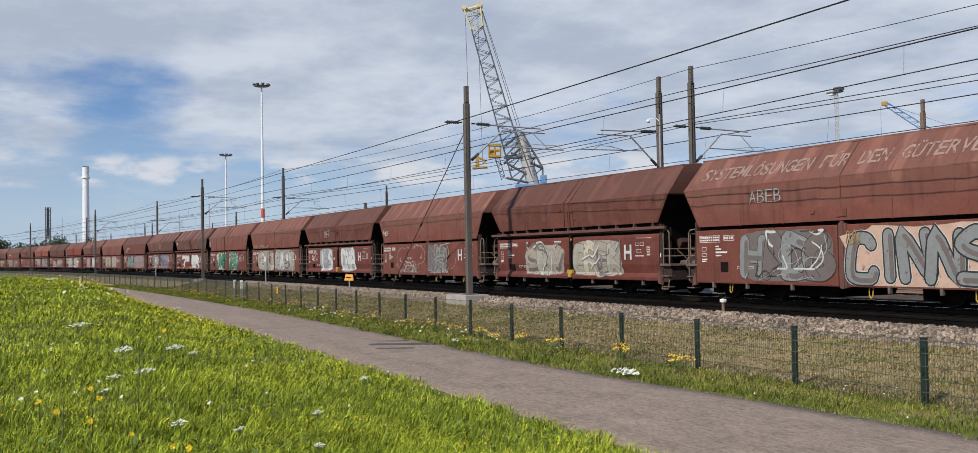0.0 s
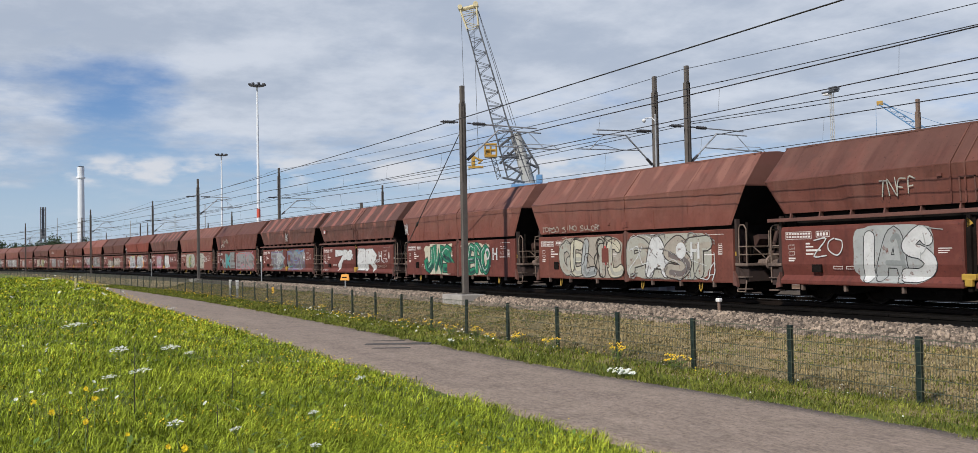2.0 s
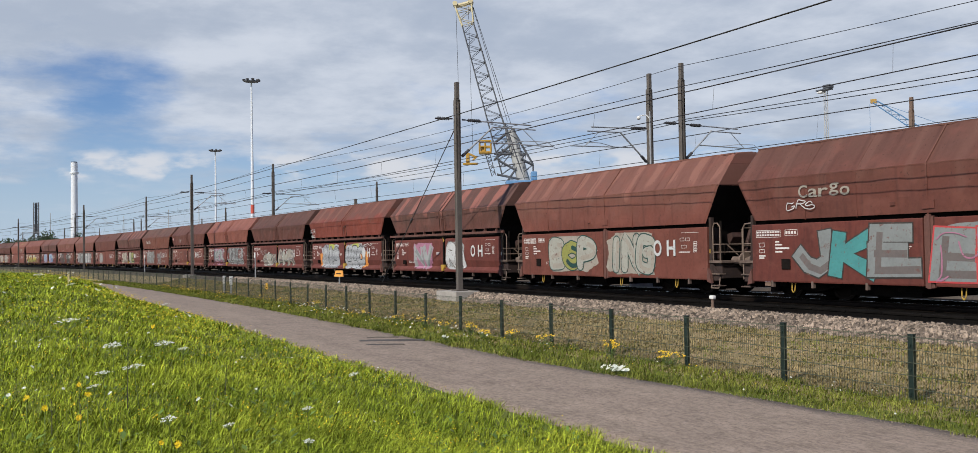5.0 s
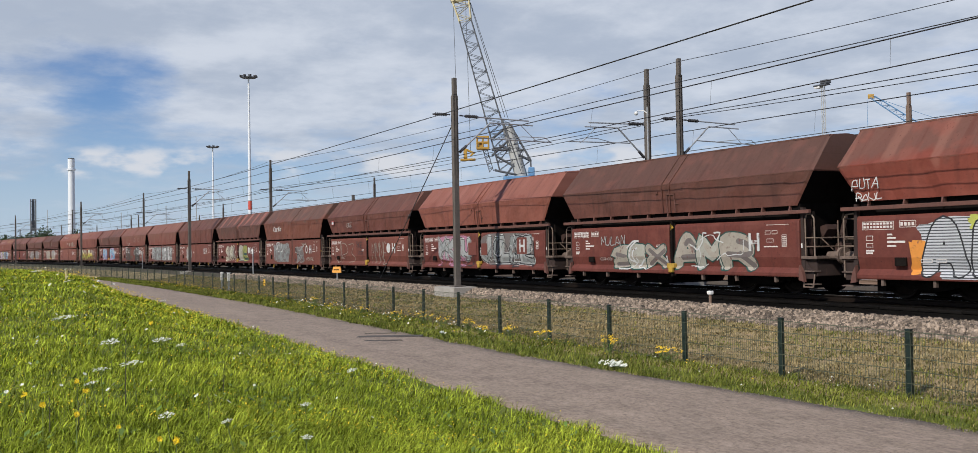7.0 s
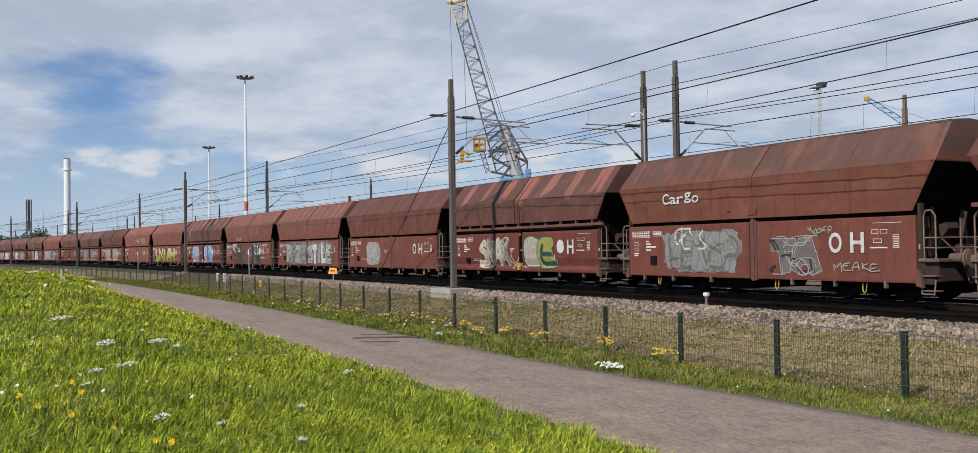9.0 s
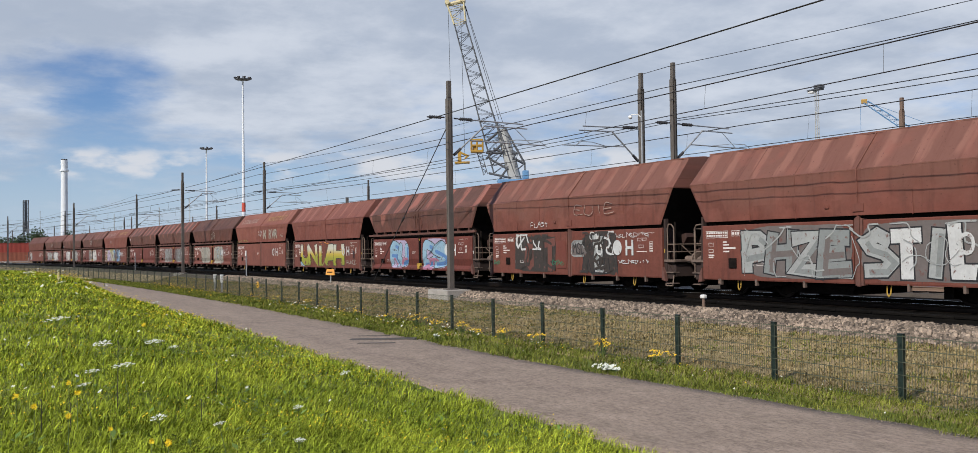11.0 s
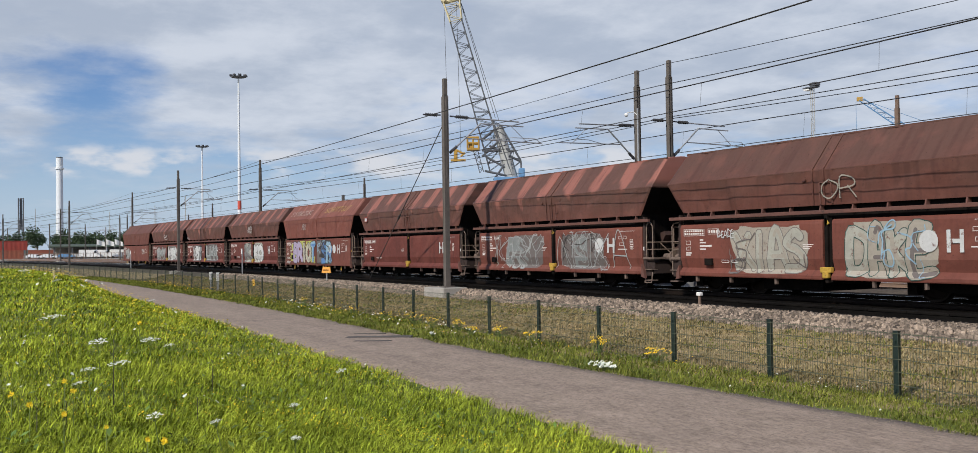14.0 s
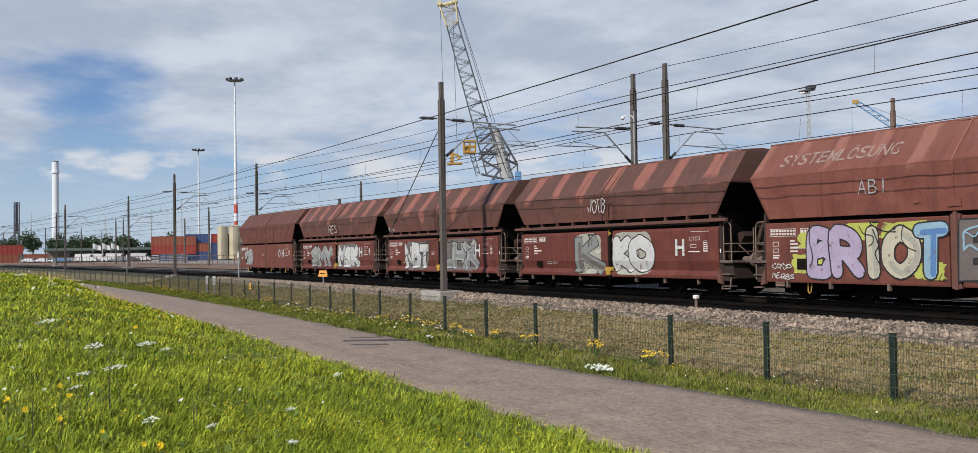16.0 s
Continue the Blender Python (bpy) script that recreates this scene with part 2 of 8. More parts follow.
M["white"] = surface("white_paint", (0.78, 0.77, 0.74), (0.66, 0.65, 0.62), 0.55, big=2, fine=20, bump=0.05)
# Grime plus the shade below the wagons, both in one near-black colour.
M["dark"] = surface("grime_and_shade_dark", (0.007, 0.006, 0.0055), (0.018, 0.014, 0.012), 0.85, big=2, fine=14)
M["rust"] = surface("rust_brown_steel", (0.15, 0.062, 0.045), (0.10, 0.045, 0.035), 0.78, big=1.2, fine=10, spots=(0.07, 0.035, 0.028))
# Shade of the recesses and raking ends, put into a near-black colour.
M["hole"] = surface("shade_black_steel", (0.007, 0.006, 0.006), (0.015, 0.012, 0.011), 0.9, big=2, fine=10)
# Almost no sheen on these, so that the painted shade stays black.
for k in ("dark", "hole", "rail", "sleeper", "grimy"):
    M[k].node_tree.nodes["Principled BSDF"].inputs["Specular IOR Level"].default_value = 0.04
P1, P2, P3, P4 = (0.140, 0.042, 0.027), (0.22, 0.075, 0.05), (0.215, 0.046, 0.026), (0.125, 0.041, 0.027)
M["up_plain"] = wagon_paint("hopper_brown", P1, (0.106, 0.0455, 0.0315), (0.158, 0.0713, 0.0502), 0.1, edge=1.9)
M["up_dark"] = wagon_paint("hopper_sooty", P4, (0.090, 0.0430, 0.0300), (0.130, 0.055, 0.038), 0.0, 3.1, edge=1.8)
M["up_stripe"] = wagon_paint("hopper_striped", (0.140, 0.0480, 0.0335), (0.096, 0.0470, 0.0340), (0.270, 0.103, 0.076), 0.62, 2.85, 0.62)
M["up_faint"] = wagon_paint("hopper_faded", (0.190, 0.0555, 0.0365), (0.165, 0.0710, 0.0500), (0.249, 0.1093, 0.0782), 0.45, 3.0, 0.95)
M["up_red"] = wagon_paint("hopper_red", P3, (0.126, 0.0571, 0.0400), (0.272, 0.1198, 0.0834), 0.06, 3.2, edge=2.18, width=0.22)
M["up_light"] = wagon_paint("hopper_pale", (0.235, 0.0730, 0.0480), (0.225, 0.0870, 0.0600), (0.355, 0.1568, 0.1099), 0.2, 3.2, edge=1.9)
M["side"] = wagon_paint("side_panel_brown", (0.143, 0.0335, 0.0220), (0.098, 0.0418, 0.0309), (0.151, 0.0627, 0.0433), 0.0)
M["side_old"] = wagon_paint("side_panel_faded", (0.170, 0.0490, 0.0310), (0.117, 0.0477, 0.0348), (0.180, 0.0716, 0.0488), 0.0)
INK = {"white": (0.58, 0.58, 0.56), "black": (0.02, 0.02, 0.022), "grey": (0.235, 0.25, 0.24), "pale": (0.38, 0.37, 0.31), "silver": (0.35, 0.36, 0.345),
       "peach": (0.56, 0.38, 0.28), "green": (0.018, 0.20, 0.105), "dkgreen": (0.012, 0.06, 0.05), "teal": (0.07, 0.28, 0.27), "sky": (0.27, 0.42, 0.52), "blue": (0.10, 0.22, 0.45),
       "lilac": (0.42, 0.35, 0.48), "purple": (0.16, 0.10, 0.24), "pink": (0.42, 0.18, 0.26), "red": (0.55, 0.06, 0.06), "lime": (0.47, 0.49, 0.10),
       "olive": (0.28, 0.28, 0.07), "yellow": (0.72, 0.55, 0.06), "orange": (0.72, 0.28, 0.05), "beige": (0.36, 0.32, 0.26), "cream": (0.52, 0.48, 0.36), "smoke": (0.155, 0.13, 0.12), "soot": (0.045, 0.036, 0.030), "brown": (0.16, 0.06, 0.045)}
for k, c in INK.items():
    M["ink_" + k] = spray("spray_" + k, c, 0.70 if k in ("black", "brown") else 0.58)
M["up_pink"] = wagon_paint("hopper_pinkish", (0.198, 0.060, 0.040), (0.190, 0.072, 0.051), (0.31, 0.135, 0.10), 0.3, 3.1, 0.8, edge=1.9)
M["up_rose"] = wagon_paint("hopper_rose", (0.235, 0.073, 0.047), (0.235, 0.088, 0.062), (0.30, 0.13, 0.10), 0.05, 3.2, edge=2.18, width=0.22)
M["up_two"] = wagon_paint("hopper_two_tone", (0.165, 0.052, 0.029), (0.098, 0.055, 0.041), (0.21, 0.10, 0.07), 0.05, 3.2, edge=2.18, width=0.20)
M["side_pale"] = wagon_paint("side_panel_pale", (0.205, 0.064, 0.042), (0.14, 0.058, 0.043), (0.2, 0.09, 0.07), 0.0)
M["ink_fadedline"] = spray("spray_faded_line", (0.30, 0.27, 0.22), 0.60)
M["ink_rustred"] = spray("spray_rust_red", (0.165, 0.045, 0.030), 0.72)
M["ink_faded"] = spray("spray_faded", (0.36, 0.25, 0.205), 0.52)
M["ink_fadedyellow"] = spray("spray_faded_yellow", (0.36, 0.22, 0.07), 0.52)
M["stencil"] = surface("stencil_white", (0.72, 0.68, 0.64), (0.56, 0.50, 0.46), 0.7, big=4, fine=20, bump=0.0, spots=(0.3, 0.18, 0.15), spot_at=0.64)
M["latch"] = surface("worn_yellow", (0.50, 0.31, 0.04), (0.36, 0.22, 0.035), 0.65, big=3, fine=20, bump=0.05, spots=(0.08, 0.045, 0.03), spot_at=0.58)
M["cream_post"] = surface("cream_plastic", (0.60, 0.50, 0.22), (0.50, 0.41, 0.18), 0.6, big=3, fine=20, bump=0.02)
M["patch"] = surface("patch_asphalt", (0.060, 0.052, 0.046), (0.10, 0.088, 0.078), 0.9, big=2, fine=30, bump=0.3, depth=0.006)
M["grit"] = surface("pale_grit", (0.20, 0.16, 0.115), (0.34, 0.275, 0.20), 0.9, big=3, fine=20, bump=0.0, per=0.3, alike=True)
# End steels, darkened in colour for the shade between two wagons.
M["end_rust"] = surface("shade_dark_end_steel", (0.060, 0.027, 0.020), (0.034, 0.018, 0.014), 0.8, big=1.2, fine=10, spots=(0.035, 0.02, 0.016))
M["end_black"] = surface("shade_black_end_steel", (0.024, 0.014, 0.011), (0.042, 0.023, 0.018), 0.85, big=1.2, fine=10, spots=(0.08, 0.04, 0.03))
M["dusty"] = surface("dusty_brown_steel", (0.075, 0.050, 0.040), (0.19, 0.135, 0.105), 0.85, big=2, fine=14)
M["hoop"] = surface("faded_handrail", (0.22, 0.165, 0.125), (0.13, 0.085, 0.062), 0.75, big=3, fine=14)


def streaked(mt, stretch, amount, shade):
    """Long faint streaks of another shade along x, over an existing material."""
    nt = mt.node_tree
    N, L = nt.nodes.new, nt.links.new
    bs = nt.nodes["Principled BSDF"]
    old = bs.inputs["Base Color"].links[0].from_socket
    co, mp, nz, rg, mx = N("ShaderNodeTexCoord"), N("ShaderNodeMapping"), N("ShaderNodeTexNoise"), N("ShaderNodeMapRange"), N("ShaderNodeMix")
    mp.inputs["Scale"].default_value = stretch
    nz.inputs["Scale"].default_value, nz.inputs["Detail"].default_value, nz.inputs["Roughness"].default_value = 1.0, 6.0, 0.7
    rg.inputs["From Min"].default_value, rg.inputs["From Max"].default_value, rg.inputs["To Max"].default_value = 0.42, 0.66, amount
    mx.data_type = "RGBA"; mx.inputs[7].default_value = (*shade, 1)
    L(co.outputs["Object"], mp.inputs[0]); L(mp.outputs[0], nz.inputs["Vector"]); L(nz.outputs["Fac"], rg.inputs["Value"])
    L(rg.outputs[0], mx.inputs[0]); L(old, mx.inputs[6]); L(mx.outputs[2], bs.inputs["Base Color"])


streaked(M["asphalt"], (0.5, 3.2, 1.0), 0.45, (0.165, 0.128, 0.094))
streaked(M["asphalt"], (0.12, 1.1, 1.0), 0.4, (0.42, 0.33, 0.24))
streaked(M["asphalt"], (22.0, 30.0, 20.0), 0.85, (0.125, 0.095, 0.073))
streaked(M["asphalt"], (7.0, 13.0, 10.0), 0.5, (0.45, 0.35, 0.275))


def banded_ink(name, stops, scale=0.0):
    """Sprayed paint whose colour changes with height: a fade, or fine level lines where scale is given."""
    mt = spray(name, stops[0][1], 0.68)
    nt = mt.node_tree
    N, L = nt.nodes.new, nt.links.new
    co, sep, ramp, mix = N("ShaderNodeTexCoord"), N("ShaderNodeSeparateXYZ"), N("ShaderNodeValToRGB"), N("ShaderNodeMix")
    mix.data_type, mix.inputs[0].default_value = "RGBA", 0.92
    L(co.outputs["Object"], sep.inputs[0])
    h = N("ShaderNodeMapRange"); h.inputs["From Min"].default_value, h.inputs["From Max"].default_value = 0.5, 1.95
    L(sep.outputs[2], h.inputs["Value"])
    v = h.outputs[0]
    if scale:
        k = N("ShaderNodeMath"); k.operation = "MULTIPLY"; k.inputs[1].default_value = scale; L(v, k.inputs[0])
        q = N("ShaderNodeMath"); q.operation = "FRACT"; L(k.outputs[0], q.inputs[0]); v = q.outputs[0]
    L(v, ramp.inputs[0])
    ramp.color_ramp.interpolation = "CONSTANT" if scale else "LINEAR"
    e = ramp.color_ramp.elements
    e[0].position, e[0].color = stops[0][0], (*stops[0][1], 1)
    e[1].position, e[1].color = stops[-1][0], (*stops[-1][1], 1)
    for p, c in stops[1:-1]:
        n = e.new(p); n.color = (*c, 1)
    bs = nt.nodes["Principled BSDF"]
    old = bs.inputs["Base Color"].links[0].from_socket
    L(old, mix.inputs[6]); L(ramp.outputs[0], mix.inputs[7]); L(mix.outputs[2], bs.inputs["Base Color"])
    return mt


M["ink_fade"] = banded_ink("spray_fade", [(0.0, (0.24, 0.27, 0.03)), (0.35, (0.30, 0.30, 0.03)), (0.52, (0.50, 0.36, 0.05)), (0.74, (0.52, 0.50, 0.42))])
M["ink_hatch"] = banded_ink("spray_hatch", [(0.0, (0.50, 0.51, 0.52)), (0.62, (0.03, 0.03, 0.035))], 22)

# ---------- mesh helpers ----------


def part(name, bm, material, parent=None, label=""):
    """Links a bmesh as one mesh object under a thing."""
    me = bpy.data.meshes.new(name)
    if isinstance(bm, bmesh.types.BMesh):
        bm.normal_update()
        bm.to_mesh(me)
        bm.free()
    else:
        me.from_pydata(*bm)
    me.materials.append(material)
    ob = new(name, me)
    if parent:
        ob.parent = parent
    return tagged(ob, label)


def thing(name, label, category, group="", kind="", m=None):
    ob = new(name)
    ob.empty_display_size = 0.1
    if m:
        ob.matrix_world = m
    return tagged(ob, label, category, group, kind)


def same(name, ob, parent, m=None):
    """Another object on the same mesh."""
    o = new(name, ob.data)
    o.parent = parent
    if m:
        o.matrix_basis = m
    return o


def box(bm, x0, x1, y0, y1, z0, z1, bevel=0.0):
    r = bmesh.ops.create_cube(bm, size=1.0)
    for v in r["verts"]:
        v.co = Vector(((x0 + x1) / 2 + v.co.x * (x1 - x0), (y0 + y1) / 2 + v.co.y * (y1 - y0), (z0 + z1) / 2 + v.co.z * (z1 - z0)))
    if bevel:
        es = {e for v in r["verts"] for e in v.link_edges}
        bmesh.ops.bevel(bm, geom=list(es), offset=bevel, segments=2, affect="EDGES", profile=0.6)
    return bm


def rod(bm, a, b, r, r2=None, seg=8):
    a, b = Vector(a), Vector(b)
    d = b - a
    if d.length < 1e-6:
        return bm
    m = Matrix.Translation((a + b) / 2) @ d.to_track_quat("Z", "Y").to_matrix().to_4x4()
    bmesh.ops.create_cone(bm, cap_ends=True, segments=seg, radius1=r, radius2=r if r2 is None else r2, depth=d.length, matrix=m)
    return bm


def path_rod(bm, pts, r, seg=6):
    for a, b in zip(pts, pts[1:]):
        rod(bm, a, b, r, seg=seg)
    return bm


def loft(bm, rings, caps=True, closed=True):
    """Skin over rings of equally many points."""
    vs = [[bm.verts.new(p) for p in ring] for ring in rings]
    n = len(vs[0])
    for a, b in zip(vs, vs[1:]):
        for i in range(n if closed else n - 1):
            bm.faces.new((a[i], a[(i + 1) % n], b[(i + 1) % n], b[i]))
    if caps:
        bm.faces.new(vs[0][::-1])
        bm.faces.new(vs[-1])
    return bm


def BM():
    return bmesh.new()


_glyphs = {}


def glyph(ch, fat):
    """Corners and faces of one letter, about 0.7 high, standing in x and z."""
    key = (ch, round(fat, 3))
    if key not in _glyphs:
        cu = bpy.data.curves.new("letter", "FONT")
        cu.body, cu.offset, cu.resolution_u, cu.align_x = ch, fat, 3, "CENTER"
        ob = new("letter", cu)
        me = bpy.data.meshes.new_from_object(ob.evaluated_get(bpy.context.evaluated_depsgraph_get()))
        v = np.array([(p.co.x, p.co.y) for p in me.vertices]) if len(me.vertices) else np.zeros((0, 2))
        f = [tuple(p.vertices) for p in me.polygons]
        bpy.data.objects.remove(ob); bpy.data.curves.remove(cu); bpy.data.meshes.remove(me)
        _glyphs[key] = (v, f)
    return _glyphs[key]


def lettering(text, x0, x1, z0, z1, y, fat=0.0, slant=0.0, surface_at=None):
    """Letters that fill a field, at depth y."""
    verts, faces = [], []
    w = (x1 - x0) / max(1, len(text))
    for k, ch in enumerate(text):
        v, f = glyph(ch, fat)
        if ch == " " or not len(v):
            continue
        v0, _ = glyph(ch, 0.0)
        lo, hi = v0.min(0), v0.max(0)
        low = 0.0 if ch in "aceimnorsuvwxz" or ch.isupper() or ch.isdigit() else lo[1]
        u = (v[:, 0] - (lo[0] + hi[0]) / 2) / max(0.2, hi[0] - lo[0])
        px = u * w * (0.86 if hi[0] - lo[0] > 0.25 else 0.3)
        pz = (v[:, 1] - low) / 0.70 * (z1 - z0)
        px, pz = px + x0 + w * (k + 0.5) + slant * pz, pz + z0
        b = len(verts)
        for a_, c_ in zip(px, pz):
            verts.append((a_, y, c_) if surface_at is None else surface_at(a_, c_))
        faces += [tuple(b + q for q in p) for p in f]
    return verts, [], faces


def blob(x0, x1, z0, z1, y, rnd, rough=0.10, n=40):
    """A ragged patch of paint."""
    cx, cz, hx, hz = (x0 + x1) / 2, (z0 + z1) / 2, (x1 - x0) / 2, (z1 - z0) / 2
    ring = []
    ph = [rnd.uniform(0, 6.28) for _ in range(3)]
    for i in range(n):
        a = 2 * math.pi * i / n
        k = 1 + 2.2 * rough * (math.sin(3 * a + ph[0]) * 0.4 + math.sin(7 * a + ph[1]) * 0.4 + math.sin(12 * a + ph[2]) * 0.3)
        c, s = math.cos(a), math.sin(a)
        e = 0.45
        ring.append((cx + hx * math.copysign(abs(c) ** e, c) * k, y, min(z1, max(z0, cz + hz * math.copysign(abs(s) ** e, s) * k))))
    return ring, [], [tuple(range(n))]

# ---------- the lie of the land ----------
SIDE = 18.68        # near side of the train where the line is straight
CENTRE = SIDE + 1.5
BEND = 0.00091      # curvature of the line
RAIL = 0.87         # top of the rails


def on_line(s, off=0.0):
    """A place s metres along the line's middle, off metres beyond it, and the heading there."""
    if s >= 0:
        return s, CENTRE + off, 0.0
    a = BEND * s
    return math.sin(a) / BEND + off * math.sin(a), CENTRE - (1 - math.cos(a)) / BEND + off * math.cos(a), -a


def line_y(x):
    return CENTRE - (BEND / 2 * x * x if x < 0 else 0.0)


def fence_y(x):
    d = min(0.0, x + 30)
    if d < -220:
        return 11.6 - 0.0007 * 220 * 220 + 0.308 * (d + 220)
    return 11.6 - 0.0007 * d * d


def edge_o(x):
    """How far the path's edge lies from the fence; the verge narrows towards the near end."""
    t = np.clip((np.asarray(x, float) + 18) / 11.0, 0, 1)
    return -1.92 + 0.62 * t * t * (3 - 2 * t)


def bank_z(o, x):
    """Height of the grass bank, o metres from the fence (negative: towards the camera); steeper and higher further off."""
    k = max(0.0, min(1.0, (-18 - x) / 34.0))
    t = max(0.0, min(1.0, (-5.15 - o) / (6.0 - 3.2 * k)))
    return 0.01 + (0.71 + 0.36 * k) * (t * t * (3 - 2 * t))


def rough_z(x, y):
    return 0.035 * noise.noise((x * 0.35, y * 0.35, 1.7)) + 0.02 * noise.noise((x * 1.1, y * 1.1, 4.2))


def make_ground():
    xs = [-3000, -2000, -1400, -1000, -700, -500, -400, -330] + [-280 + 8 * i for i in range(16)] + [-150 + 3 * i for i in range(20)] + [-90 + 1.0 * i for i in range(121)] + [40, 60, 100, 200, 400, 900, 2500]
    rows = []
    cols = [("f", -2500, 0.7), ("f", -400, 0.7), ("f", -120, 0.7), ("f", -60, 0.72), ("f", -35, 0.72), ("f", -25, 0.72), ("f", -18, 0.72), ("f", -15, 0.72)]
    cols += [("f", -13.0 + 0.5 * i, None) for i in range(16)]
    cols += [("f", -5.15, 0.0), ("f", -4.3, -0.035), ("f", -3.5, -0.035), ("f", -2.7, -0.035), ("f", -1.95, -0.035), ("f", -1.4, -0.025), ("f", -0.8, 0.015), ("f", 0.0, 0.0), ("f", 1.0, 0.05), ("f", 2.0, 0.12)]
    cols += [("t", -4.9, 0.30), ("t", -4.25, 0.37), ("t", -4.05, 0.42), ("t", -3.8, 0.58), ("t", -3.6, 0.65), ("t", -3.45, 0.68), ("t", -1.3, 0.70), ("t", 1.3, 0.70), ("t", 2.2, 0.66), ("t", 3.2, 0.5), ("t", 5, 0.5), ("t", 9, 0.5), ("t", 20, 0.5), ("t", 60, 0.5), ("t", 200, 0.5), ("t", 700, 0.5), ("t", 3500, 0.5)]
    kinds = []
    for (r, o, z) in cols:
        # Kind 4, near-black to 9 m: train shade painted over coal-grimed ballast.
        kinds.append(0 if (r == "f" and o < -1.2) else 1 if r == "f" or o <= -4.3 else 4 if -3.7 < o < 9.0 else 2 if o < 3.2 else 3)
    verts, faces, mats = [], [], []
    for x in xs:
        for r, o, z in cols:
            y = (fence_y(x) if r == "f" else line_y(max(x, -330) if x < -330 else x)) + o
            if x < -330 and r == "t":
                y = line_y(-330) - 0.30 * (-330 - x) * 0.2 + o
            if x < -330 and r == "f":
                y = min(y, fence_y(-330)) * 0 + fence_y(-330) - 0.06 * (-330 - x) + o
            zz = bank_z(o, x) if z is None or (r == "f" and o < -5.2) else z
            if r == "f" and o < -5.2 and x > -120:
                zz += rough_z(x, y)
            verts.append((x, y, zz))
    nc = len(cols)
    for i in range(len(xs) - 1):
        for j in range(nc - 1):
            faces.append((i * nc + j, (i + 1) * nc + j, (i + 1) * nc + j + 1, i * nc + j + 1)[::-1])
            mats.append(kinds[j])
    me = bpy.data.meshes.new("ground")
    me.from_pydata(verts, [], faces)
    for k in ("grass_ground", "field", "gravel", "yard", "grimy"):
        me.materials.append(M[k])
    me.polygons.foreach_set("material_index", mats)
    me.polygons.foreach_set("use_smooth", [True] * len(faces))
    me.update()
    return tagged(new("ground", me), "grassy bank, dry verge and railway gravel reaching the horizon", "ground", kind="structure")


make_ground()


def make_path():
    """A worn asphalt path with ragged edges, 30 mm thick."""
    rnd = random.Random(5)
    bm = BM()
    rings = []
    x = -260.0
    while x < 30:
        yf = fence_y(x)
        j1, j2 = (0.10 * noise.noise((x * 0.9, 0, 0)) + 0.05 * noise.noise((x * 3.1, 2, 0)) for _ in (0, 1))
        j2 = 0.09 * noise.noise((x * 0.8, 7, 0)) + 0.05 * noise.noise((x * 2.7, 9, 0))
        a, b = yf - 5.25 + j1, yf + float(edge_o(x)) + j2
        ring = [(x, a, -0.06), (x, a + 0.02, 0.0)]
        for k in range(1, 8):
            t = k / 8
            ring.append((x, a + (b - a) * t, 0.012 + 0.02 * math.sin(math.pi * t) + 0.006 * noise.noise((x * 0.7, t * 4, 3))))
        ring += [(x, b - 0.02, 0.0), (x, b, -0.06)]
        rings.append(ring)
        x += 0.35 if x > -60 else 2.0
    loft(bm, rings, caps=True)
    for f in bm.faces:
        f.smooth = True
    bmesh.ops.recalc_face_normals(bm, faces=bm.faces[:])
    ob = part("path", bm, M["asphalt"])
    tagged(ob, "worn grey-brown asphalt cycle path with crumbling edges", "path", kind="structure")
    # a patched trench across the path, and a crack
    for cx, cy, l, w in ((-22.65, 8.85, 1.7, 0.42), (-21.7, 8.35, 0.9, 0.20), (-23.6, 9.0, 0.8, 0.10)):
        bm = BM()
        ring = []
        for a in [i * 2 * math.pi / 22 for i in range(22)]:
            u = (l / 2) * math.copysign(abs(math.cos(a)) ** 0.4, math.cos(a)) + rnd.uniform(-0.05, 0.05)
            q = (w / 2) * math.copysign(abs(math.sin(a)) ** 0.4, math.sin(a)) + rnd.uniform(-0.03, 0.03)
            ring.append((cx + 0.45 * u - 0.893 * q, cy + 0.893 * u + 0.45 * q))
        loft(bm, [[(p[0], p[1], 0.0) for p in ring], [(p[0], p[1], 0.040) for p in ring]])
        bmesh.ops.recalc_face_normals(bm, faces=bm.faces[:])
        part("asphalt_patch", bm, M["patch"], ob, "darker asphalt patch")


make_path()


